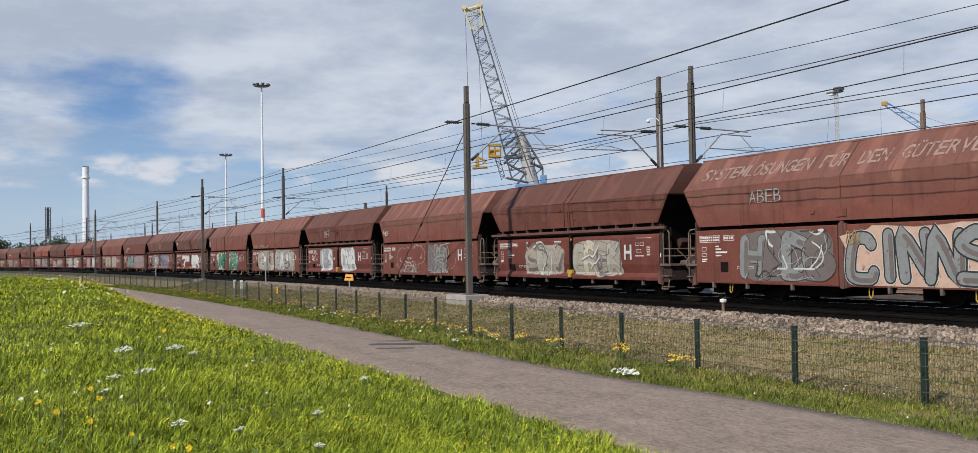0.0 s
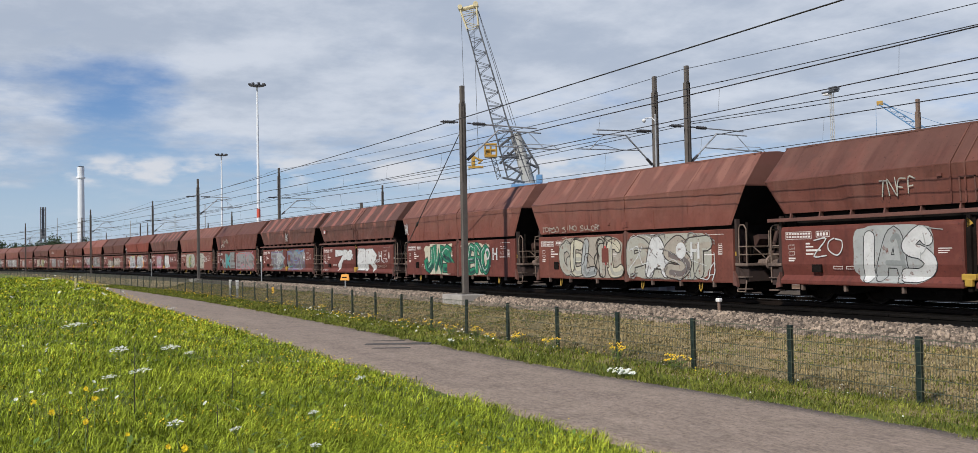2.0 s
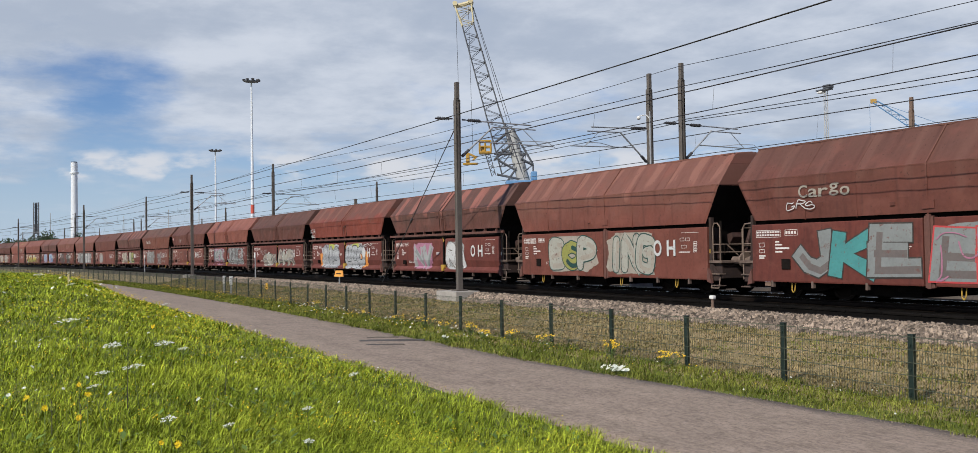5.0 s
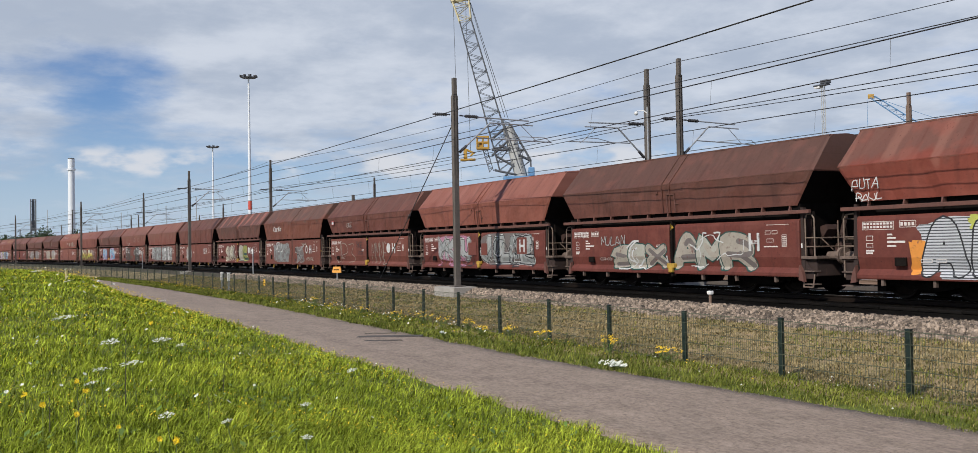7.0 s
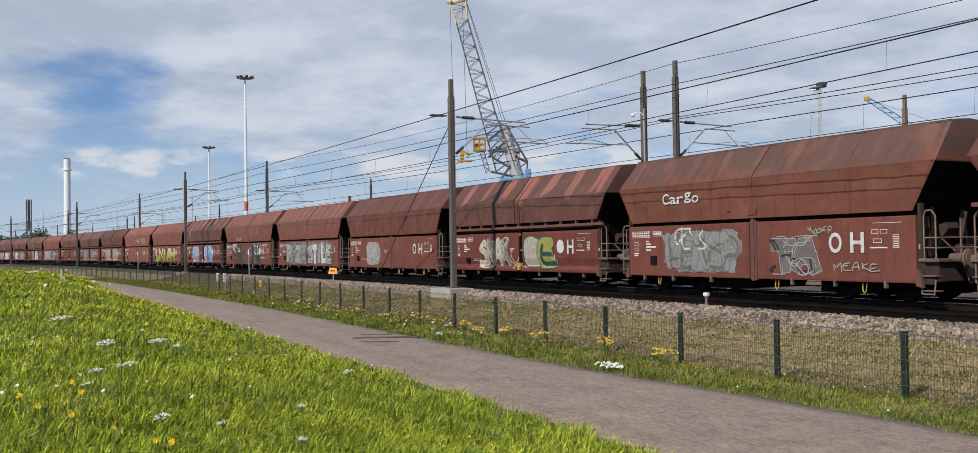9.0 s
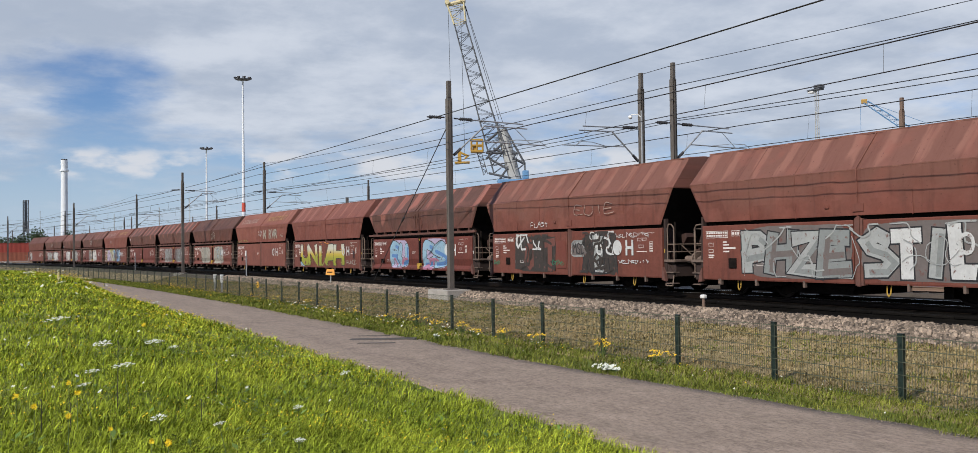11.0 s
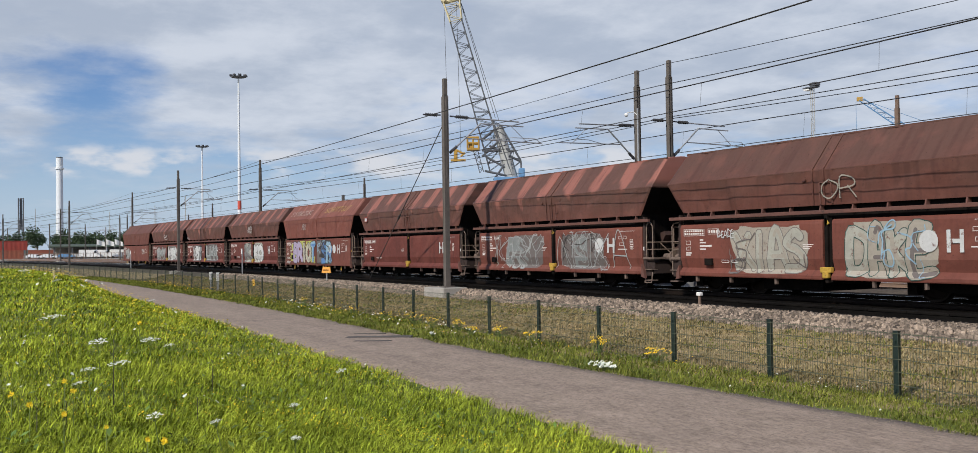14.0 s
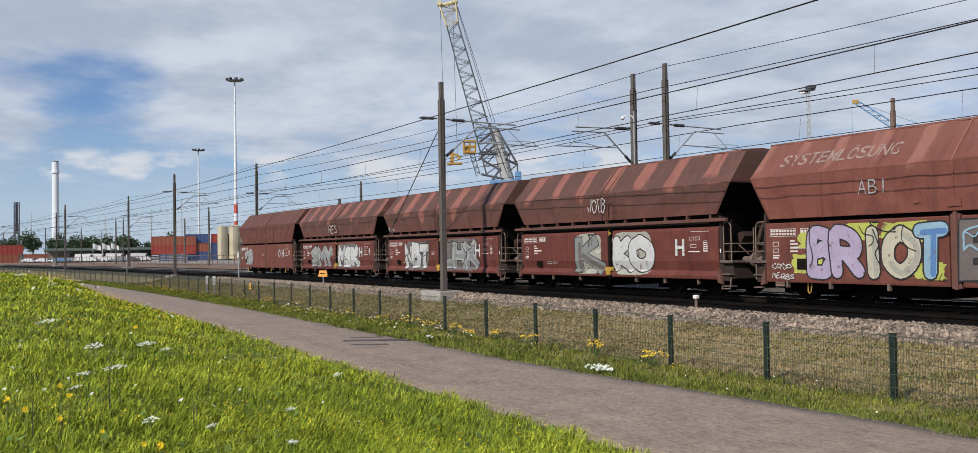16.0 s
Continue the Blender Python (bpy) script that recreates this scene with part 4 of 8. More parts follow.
            path_rod(bm, [(x, -1.38, 1.95), (x, -0.4, 1.95), (x, -0.4, 1.0)], 0.02)
            path_rod(bm, [(x, -1.38, 1.45), (x, -0.4, 1.45)], 0.018)
        part("handrail", bm, M["hoop"], w)
        bm = BM()
        for z in (1.27, 1.50):
            rod(bm, (sx * 5.82, -1.36, z), (sx * 5.82, 1.36, z), 0.017, seg=6)
            rod(bm, (sx * 5.82, -1.36, z), (sx * 5.42, -1.36, z), 0.017, seg=6)
        for y in (-0.55, 0.45, 1.3):
            rod(bm, (sx * 5.82, y, 1.0), (sx * 5.82, y, 1.95), 0.018, seg=6)
        rod(bm, (sx * 5.82, -0.55, 1.05), (sx * 5.60, -0.95, 1.5), 0.018, seg=6)
        part("end_railing", bm, M["hoop"], w)
        bm = BM()
        box(bm, sx * 5.86 - 0.03, sx * 5.86 + 0.03, -1.44, 1.44, 0.955, 1.03, 0.008)
        box(bm, sx * 5.62 - 0.25, sx * 5.62 + 0.25, -1.45, -1.40, 0.955, 1.03, 0.008)
        part("platform_edge", bm, M["dusty"], w, "worn dusty platform edge")
        # sloping brake levers and boxes below the bin, shade in their dark colour
        bm = BM()
        loft(bm, [[(sx * 5.30, y, 1.05), (sx * 5.42, y, 1.05), (sx * 5.30, y, 2.0), (sx * 5.18, y, 2.0)] for y in (-1.18, -0.95)])
        loft(bm, [[(sx * 5.45, y, 1.45), (sx * 5.66, y, 1.72), (sx * 5.60, y, 1.85), (sx * 5.40, y, 1.80)] for y in (-0.75, -0.35)])
        rod(bm, (sx * 5.5, -0.2, 1.1), (sx * 5.36, 0.3, 2.1), 0.06, seg=8)
        box(bm, sx * 5.55 - 0.12, sx * 5.55 + 0.12, -0.25, 0.15, 1.02, 1.34, 0.02)
        bmesh.ops.recalc_face_normals(bm, faces=bm.faces[:])
        part("brake_lever", bm, M["end_rust"], w)
        bm = BM()
        loft(bm, [[(sx * 5.345, y, 0.40), (sx * 5.52, y, 0.36), (sx * 5.46, y, 0.62), (sx * 5.36, y, 0.80)] for y in (-1.52, -1.42)])
        bmesh.ops.recalc_face_normals(bm, faces=bm.faces[:])
        part("flap_arm", bm, M["rust"], w)
        if sx > 0:
            bm = BM(); box(bm, 5.37, 5.41, -1.43, -1.39, 1.24, 1.36, 0.012)
            part("valve_handle", bm, M["latch" if smooth else "white"], w)
        for z in (0.28, 0.62):
            bm = BM(); box(bm, sx * 5.66 - 0.17, sx * 5.66 + 0.17, -1.46, -1.22, z, z + 0.03)
            part("step", bm, M["dusty"], w)
        for y in (-0.875, 0.875):
            bm = BM()
            rod(bm, (sx * 5.80, y, 1.03), (sx * 6.10, y, 1.03), 0.11, seg=12)
            rod(bm, (sx * 6.10, y, 1.03), (sx * 6.21, y, 1.03), 0.075, seg=12)
            rod(bm, (sx * 6.205, y, 1.03), (sx * 6.245, y, 1.03), 0.22, 0.20, seg=16)
            part("buffer", bm, M["dusty"], w)
        bm = BM()
        rod(bm, (sx * 5.8, 0, 1.0), (sx * 6.25, 0, 1.0), 0.05)
        path_rod(bm, [(sx * 5.82, 0.35, 0.95), (sx * 5.98, 0.37, 0.5), (sx * 6.22, 0.3, 0.62)], 0.03)
        path_rod(bm, [(sx * 5.82, -0.45, 0.95), (sx * 5.98, -0.47, 0.45), (sx * 6.22, -0.4, 0.6)], 0.03)
        part("coupling", bm, M["dusty"], w)
        # air cylinder and pipes under the slope
        bm = BM()
        rod(bm, (sx * 5.30, -0.8, 1.35), (sx * 5.30, 0.6, 1.35), 0.17, seg=12)
        rod(bm, (sx * 5.52, -1.1, 1.02), (sx * 5.52, -1.1, 2.2), 0.04)
        rod(bm, (sx * 5.52, 0.2, 1.02), (sx * 5.30, 0.2, 2.4), 0.05)
        # Near-black again for the shade under the slope.
        part("brake_gear", bm, M["dark"], w)
    # bogies, coloured near-black for the shade that they stand in
    wheel = None
    for cx in (-3.65, 3.65):
        bm = BM()
        for y in (-1.02, 1.02):
            loft(bm, [[(cx + a, y - 0.06, z0), (cx + a, y + 0.06, z0), (cx + a, y + 0.06, z1), (cx + a, y - 0.06, z1)] for a, z0, z1 in ((-1.25, 0.42, 0.62), (-0.9, 0.36, 0.66), (-0.45, 0.24, 0.5), (0.45, 0.24, 0.5), (0.9, 0.36, 0.66), (1.25, 0.42, 0.62))])
            for a in (-0.9, 0.9):
                box(bm, cx + a - 0.14, cx + a + 0.14, y - 0.11, y + 0.11, 0.32, 0.60, 0.03)
            for a in (-0.16, 0.0, 0.16):
                rod(bm, (cx + a, y, 0.30), (cx + a, y, 0.58), 0.065, seg=8)
        box(bm, cx - 0.25, cx + 0.25, -1.0, 1.0, 0.20, 0.66, 0.02)
        box(bm, cx - 1.45, cx + 1.45, -0.62, -0.56, 0.14, 0.66)          # dark plates added to block light from behind the wheels
        box(bm, cx - 1.5, cx - 1.25, -1.0, 1.0, 0.16, 0.5); box(bm, cx + 1.25, cx + 1.5, -1.0, 1.0, 0.16, 0.5)
        bmesh.ops.recalc_face_normals(bm, faces=bm.faces[:])
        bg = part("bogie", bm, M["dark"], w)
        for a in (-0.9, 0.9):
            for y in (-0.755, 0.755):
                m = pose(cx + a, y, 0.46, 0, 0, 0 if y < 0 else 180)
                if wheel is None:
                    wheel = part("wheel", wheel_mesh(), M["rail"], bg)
                    wheel.matrix_basis = m
                else:
                    same("wheel", wheel, bg, m)
    # discharge chutes, hanging low between the bogies
    for cx, l, foot in ((-1.2, 1.0, 0.16), (1.35, 1.0, 0.46)):
        bm = BM()
        loft(bm, [[(cx + a * l, y, z) for a in (-1, 1)] + [(cx + a * l * 0.9, y2, z2) for a in (1, -1)] for y, z, y2, z2 in ((-1.25, 0.62, -1.05, foot), (-0.2, 0.62, -0.2, foot), (1.25, 0.62, 1.05, foot))])
        bmesh.ops.recalc_face_normals(bm, faces=bm.faces[:])
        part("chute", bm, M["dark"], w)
    bm = BM()
    box(bm, -5.2, 5.2, -0.45, 0.45, 0.44, 0.95, 0.02)
    rod(bm, (-1.1, -0.9, 0.42), (1.2, -0.9, 0.42), 0.05)
    box(bm, -0.9, -0.2, -1.15, -0.75, 0.28, 0.55, 0.03)
    rod(bm, (-2.2, -0.9, 0.40), (-1.3, -0.9, 0.40), 0.16, seg=12)
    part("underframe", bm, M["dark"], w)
    # card holder, hinge lugs under the flaps, and the frame of a hatch above the post
    bm = BM(); box(bm, -4.22, -3.92, -1.53, -1.46, 0.80, 1.08 if smooth else 1.0, 0.01)
    part("card_holder", bm, M["dark"], w)
    for x in (-4.6, -3.2, -1.5, 1.6, 3.0, 4.5):
        bm = BM(); box(bm, x - 0.035, x + 0.035, -1.50, -1.40, 0.32, 0.50, 0.01)
        part("hinge_lug", bm, M["dusty"], w)
    if not smooth:
        bm = BM()
        for a, b, c, d in ((0.02, 0.05, 2.40, 2.95), (0.39, 0.42, 2.40, 2.95), (0.02, 0.42, 2.92, 2.95), (0.42, 0.55, 2.62, 2.65)):
            loft(bm, [[(p, -1.43 - 0.0787 * (z - 2.36) - e, z) for p, z in ((a, c), (b, c), (b, d), (a, d))] for e in (0.03, -0.03)])
        bmesh.ops.recalc_face_normals(bm, faces=bm.faces[:])
        part("hatch_frame", bm, M["rust"], w)
    # stencilled data, as bars
    v, f = [], []

    def bar(x0, x1, z0, z1, y):
        b = len(v)
        v.extend([(x0, y, z0), (x1, y, z0), (x1, y, z1), (x0, y, z1)])
        f.append((b, b + 1, b + 2, b + 3))
    ys = -1.505 if smooth else -1.480

    def lines(x0, x1, z, n, h=0.04, gap=0.02):
        for i in range(n):
            bar(x0, x0 + (x1 - x0) * (1 - 0.17 * (i % 3)), z - i * (h + gap) - h, z - i * (h + gap), ys)

    def frame_at(x0, x1, z0, z1, t=0.012):
        bar(x0, x1, z0, z0 + t, ys); bar(x0, x1, z1 - t, z1, ys); bar(x0, x0 + t, z0 + t, z1 - t, ys); bar(x1 - t, x1, z0 + t, z1 - t, ys)
    frame_at(-5.15, -4.25, 1.66, 1.86); frame_at(-4.1, -3.65, 1.70, 1.86)
    for i in range(9):
        bar(-5.12 + i * 0.095, -5.05 + i * 0.095, 1.70, 1.75, ys); bar(-5.12 + i * 0.095, -5.05 + i * 0.095, 1.78, 1.83, ys)
    for i in range(4):
        bar(-4.07 + i * 0.1, -4.0 + i * 0.1, 1.74, 1.82, ys)
    frame_at(-5.05, -4.85, 1.40, 1.52); frame_at(-5.05, -4.85, 1.24, 1.34); lines(-5.06, -4.82, 1.18, 2)
    lines(-4.45, -4.3, 1.56, 1); lines(-4.45, -4.2, 1.48, 1); lines(-4.45, -3.95, 1.39, 1, 0.05); lines(-4.45, -4.2, 1.29, 1)
    frame_at(-3.55, -3.25, 0.88, 0.96); frame_at(-3.15, -2.9, 0.88, 0.96)
    lines(-0.55, -0.2, 1.38, 3, 0.02, 0.03)
    frame_at(4.15, 4.35, 1.62, 1.72); frame_at(4.40, 4.60, 1.62, 1.72); frame_at(4.2, 4.45, 1.40, 1.50)
    lines(4.1, 4.6, 1.30, 1, 0.03); frame_at(4.75, 4.92, 1.28, 1.60)
    for i in range(5):
        bar(4.77, 4.90, 1.31 + i * 0.055, 1.335 + i * 0.055, ys)
    lines(4.2, 5.0, 1.88, 1, 0.012)
    tagged(part("stencil_marking", (v, [], f), M["stencil"], w), "white stencilled data panels", kind="stuff")
    return w


WAGON_A, WAGON_B = wagon_body(False), wagon_body(True)
# make, upper paint, side paint, letters (O, filled o, H), graffiti: (field x0, x1, z0, z1, text, fill, outline, patch, style)
F = (0.56, 1.94)
WAGONS = [
    ("B", "faint", "side_old", "", [(-3.3, -0.1, 0.55, 1.95, "HADS", "grey/smoke", "soot", "smoke", "square thinline"), (0.5, 4.3, 0.50, 1.97, "CINNS", "grey", "black", "peach", "halo slim")]),
    ("A", "plain", "side", "H", [(-2.9, -0.3, 0.6, 1.75, "SRV", "beige/pale", "smoke", "beige", "square thinline"), (0.5, 3.3, 0.6, 1.85, "CREK", "pale/cream/beige/pale", "smoke", "beige", "square thinline")]),
    ("B", "faint", "side_old", "H", [(-3.2, -0.2, 0.6, 1.95, "OUP", "rustred", "pale", "", "thinline"), (0.45, 2.2, 0.6, 1.9, "MH", "smoke/grey", "silver", "smoke", "square block thinline")]),
    ("A", "plain", "side", "H", [(-2.8, -0.7, 0.55, 1.95, "IAS", "white/silver", "black", "silver", "square thinline"), (0.9, 3.0, 0.55, 1.95, "DNA", "white", "soot", "silver", "square thinline")]),
    ("B", "faint", "side_old", "oH", [(-3.7, 0.0, 0.52, 1.97, "QELIC", "pale/cream/silver", "soot", "beige", "square"), (0.45, 4.4, 0.52, 1.97, "PAST", "pale/white/beige", "soot", "pale", "square")]),
    ("B", "faint", "side", "OH", [(-3.1, -0.3, 0.5, 1.95, "JWS", "green", "black", "cream", "block shine"), (0.75, 3.2, 0.5, 1.93, "ZERO", "green", "black", "cream", "shine")]),
    ("A", "stripe", "side", "H", [(-3.0, -1.5, 0.55, 1.92, "7", "white", "smoke", "", "block thinline"), (-1.75, -0.4, 1.2, 1.92, "DS", "white", "smoke", "", "block thinline"), (0.6, 2.95, 0.55, 1.92, "BR", "white", "smoke", "", "block")]),
    ("A", "stripe", "side", "H", [(-3.2, -0.6, 0.55, 1.9, "TP", "grey/silver", "purple", "smoke", "block"), (0.45, 3.7, 0.55, 1.92, "RCY", "grey", "purple", "smoke", "block")]),
    ("B", "plain", "side", "", [(-3.6, -0.1, 0.55, 1.95, "JKE", "grey/teal", "soot", "", "block"), (0.45, 4.9, 0.55, 1.9, "EPKR", "grey", "red", "grey", "block square")]),
    ("B", "faint", "side_old", "OH", [(-3.2, -0.4, 0.6, 1.9, "BOP", "pale/olive/pale", "dkgreen", "beige", ""), (0.5, 2.9, 0.55, 1.95, "ING", "pale", "dkgreen", "beige", "")]),
    ("A", "stripe", "side", "OH", [(-2.9, -1.0, 0.6, 1.85, "NV", "silver", "pink", "pink", "block"), (0.6, 2.2, 0.6, 1.85, "RA", "white", "smoke", "silver", "square")]),
    ("A", "red", "side", "oH", [(-3.4, -0.7, 0.52, 1.92, "AIS", "hatch", "black", "hatch", ""), (0.45, 3.1, 0.5, 1.92, "LCO", "hatch", "black", "hatch", "")]),
    ("A", "dark", "side", "H", [(-2.7, -0.1, 0.55, 1.5, "SEX", "beige/pale", "dkgreen", "", "slim"), (0.45, 3.6, 0.55, 1.75, "AMR", "beige/pale/beige", "dkgreen", "", "slim")]),
    ("A", "rose", "side", "H", [(-3.6, -0.6, 0.8, 1.92, "MKTU", "silver", "soot", "pink", "block halo square"), (0.45, 4.5, 0.65, 1.95, "JILBE", "silver/grey", "black", "smoke", "block halo square")]),
    ("A", "plain", "side_old", "oH", []),
    ("B", "two", "side_old", "OH", [(-3.4, -0.3, 0.6, 1.85, "KENSP", "grey", "smoke", "grey", "thinline"), (1.0, 2.5, 0.55, 1.6, "TA", "smoke", "silver", "", "block thinline")]),
    ("A", "stripe", "side", "oH", [(-3.0, -0.6, 0.6, 1.85, "SNAX", "cream/beige", "soot", "", "thinline"), (0.7, 2.7, 0.6, 1.9, "BE", "pale/olive", "dkgreen", "", "")]),
    ("B", "plain", "side_old", "OH", [(-2.8, -1.2, 0.6, 1.8, "VO", "silver", "smoke", "beige", "square")]),
    ("B", "faint", "side_old", "OH", [(-3.6, 0.0, 0.55, 1.95, "PHZE", "silver/grey", "black", "smoke", "block square"), (0.45, 4.3, 0.55, 1.95, "STILE", "silver/white", "black", "smoke", "block square")]),
    ("B", "faint", "side_old", "oH", [(-3.4, -0.7, 0.55, 1.9, "POET", "soot/brown", "soot", "soot", "block square"), (1.2, 3.0, 0.5, 1.95, "REN", "soot/silver/soot", "black", "soot", "block"), (0.5, 1.15, 1.1, 1.7, "S", "smoke", "silver", "grey", "square")]),
    ("A", "stripe", "side", "oH", [(-3.0, -1.1, 0.55, 1.92, "RU", "sky", "soot", "lilac", "square"), (0.75, 3.0, 0.55, 1.95, "DS", "sky", "soot", "lilac", "square")]),
    ("B", "pink", "side_old", "OH", [(-3.9, 0.05, 0.5, 1.97, "UNI", "fade", "black", "", "block"), (0.4, 3.0, 0.5, 1.97, "AH", "fade", "black", "", "block")]),
    ("B", "light", "side_pale", "OH", []),
    ("A", "dark", "side_old", "oH", [(-3.0, -0.5, 0.6, 1.9, "XIAS", "pale", "smoke", "beige", "slim thinline"), (0.9, 3.2, 0.55, 1.9, "DAKE", "pale/beige", "dkgreen", "beige", "thinline")]),
    ("A", "stripe", "side_old", "oH", [(-2.9, -0.5, 0.6, 1.85, "RY", "grey/smoke", "silver", "smoke", "block square thinline"), (0.9, 3.3, 0.6, 1.85, "MSK", "smoke/grey", "silver", "smoke", "block square thinline")]),
    ("A", "stripe", "side", "H", []),
    ("B", "pink", "side_old", "OoH", [(-3.8, 0.0, 0.52, 1.97, "BRIOT", "lilac/lilac/cream/cream/sky", "black", "", ""), (0.4, 2.6, 0.52, 1.97, "ESR", "smoke/blue/sky", "black", "soot", "block square")]),
    ("A", "stripe", "side", "H", [(-1.6, -0.3, 0.55, 1.95, "K", "grey", "black", "pale", "square block"), (0.5, 2.35, 0.55, 1.95, "KO", "white", "black", "pale", "square")]),
    ("A", "stripe", "side", "H", [(-3.3, -0.9, 0.55, 1.9, "NBT", "white", "black", "smoke", "block"), (0.6, 3.6, 0.55, 1.95, "LHX", "silver", "black", "smoke", "block")]),
    ("A", "stripe", "side", "oH", [(-3.6, -0.4, 0.55, 1.9, "SMY", "silver", "black", "", "block"), (0.6, 3.4, 0.55, 1.9, "MSK", "white", "black", "smoke", "block")]),
    ("B", "plain", "side_old", "OH", [(-4.2, -2.6, 0.6, 1.8, "OB", "silver", "smoke", "", "")]),
]
PAINT_WORDS = {"plain": "dark brown", "dark": "sooty brown", "stripe": "brown, pale-streaked", "faint": "faded brown", "light": "pale reddish-brown", "red": "rust-red", "rose": "plain red-brown", "pink": "faded pinkish-brown", "two": "rust-brown, sooty-roofed"}
ALL_WAGONS = []


def roof_at(x, z):
    """A place on the raking roof side, from the height."""
    t = (z - 3.27) / (4.18 - 3.27)
    return (x, -(1.485 + (0.74 - 1.485) * t) - 0.010, z + 0.006)


def flap_face(z):
    """How far out the ribbed make's flap stands at a height."""
    return -np.interp(z, [0.48, 0.51, 0.58, 0.72, 1.0, 1.9], [1.53, 1.54, 1.54, 1.405, 1.475, 1.475])


def press(geo, smooth, ys):
    """Lays flat paint onto the folds of a flap."""
    if smooth:
        return geo
    v, _, f = geo
    bm = BM()
    vs = [bm.verts.new(p) for p in v]
    for q in f:
        if len(set(q)) == len(q):
            try:
                bm.faces.new([vs[k] for k in q])
            except ValueError:
                pass
    for z in (1.0, 0.72, 0.58, 0.51):
        bmesh.ops.bisect_plane(bm, geom=bm.verts[:] + bm.edges[:] + bm.faces[:], plane_co=(0, 0, z), plane_no=(0, 0, 1))
    for p in bm.verts:
        p.co.y += flap_face(p.co.z) + 1.475
    return bm


def extra_blobs(w, i, ys):
    """Blots of other colours beside the letters of some pieces."""
    rnd = random.Random(400 + i)
    for k, x, z, rx, rz, ink in ((11, -3.55, 1.0, 0.3, 0.4, "orange"), (11, -1.9, 1.78, 0.45, 0.16, "lime"), (11, 3.1, 1.05, 0.5, 0.45, "orange"), (11, 1.9, 1.78, 0.5, 0.15, "lime"), (11, 0.55, 1.6, 0.2, 0.25, "orange"),
                                 (26, -3.9, 0.95, 0.5, 0.25, "lime"), (26, -3.6, 1.55, 0.6, 0.2, "lime"), (26, -2.3, 1.72, 0.6, 0.22, "lime"), (26, -0.9, 1.70, 0.7, 0.24, "lime"), (26, -0.4, 0.8, 0.4, 0.2, "lime"), (21, -3.7, 0.85, 0.35, 0.35, "sky"), (4, -0.9, 1.3, 0.22, 0.32, "red")):
        if k == i:
            smooth = WAGONS[i][0] == "B"
            part("graffiti_blot", press(blob(x - rx, x + rx, z - rz, z + rz, ys - 0.003, rnd, 0.09), smooth, ys), M["ink_" + ink], w, f"{ink} sprayed blot")
    if i == 21:
        for x, z, r in ((-3.2, 0.75, 0.11), (-2.6, 0.62, 0.08), (-1.9, 0.8, 0.12), (-0.9, 0.66, 0.09), (0.9, 0.7, 0.11), (1.9, 0.8, 0.08)):
            ring = [(x + r * math.cos(a), ys - 0.012, z + r * math.sin(a)) for a in [j * 2 * math.pi / 16 for j in range(16)]]
            part("graffiti_dot", (ring, [], [tuple(range(16))]), M["ink_brown"], w, "brown sprayed dot")
    if i in (6, 14, 25):
        part("logo_plate", ([(-5.0, -1.53, 2.82), (-4.66, -1.53, 2.82), (-4.66, -1.53, 3.06), (-5.0, -1.53, 3.06)], [], [(0, 1, 2, 3)]), M["ink_red"], w, "red logo plate")
        part("logo_field", ([(-4.97, -1.533, 2.85), (-4.69, -1.533, 2.85), (-4.69, -1.533, 3.03), (-4.97, -1.533, 3.03)], [], [(0, 1, 2, 3)]), M["ink_white"], w, "white logo field")


def dress(i, w, spec):
    make, up, side, word, art = spec
    rnd = random.Random(100 + i)
    smooth = make == "B"
    ys = -1.504 if smooth else -1.479
    for o in w.children_recursive:
        k = o.name.split(".")[0]
        if k in ("hopper", "rib"):
            o.material_slots[0].link = "OBJECT"; o.material_slots[0].material = M["up_" + up]
        elif k in ("flap", "far_flap"):
            o.material_slots[0].link = "OBJECT"; o.material_slots[0].material = M[side]
    extra = "covered in faded graffiti" if art else "with clean sides"
    w["label"] = f"{PAINT_WORDS[up]} hopper wagon {extra}, on the track"
    # big letters near the end of the side
    x = 3.95
    for ch in reversed(word):
        if ch == "o":
            ring = [(x - 0.19 + 0.24 * math.cos(a), ys - 0.024, 1.42 + 0.25 * math.sin(a)) for a in [j * 2 * math.pi / 24 for j in range(24)]]
            part("painted_disc", (ring, [], [tuple(range(24))]), M["ink_white"], w)
        else:
            part("painted_letter", lettering(ch, x - 0.42, x + 0.02, 1.18, 1.66, ys - 0.024, 0.025), M["ink_white"], w, f"white painted letter {ch}")
        x -= 0.66
    extra_blobs(w, i, ys)
    for x0, x1, z0, z1, text, fill, line, patch, style in art:
        if patch:
            part("graffiti_patch", press(blob(x0 - 0.12, x1 + 0.05, z0, z1, ys, rnd, 0.02 if "square" in style else 0.06), smooth, ys), M["ink_" + patch], w, f"{patch} sprayed patch")
        piece(w, x0, x1, z0, z1, text, fill.split("/"), line, style, smooth, ys, rnd)


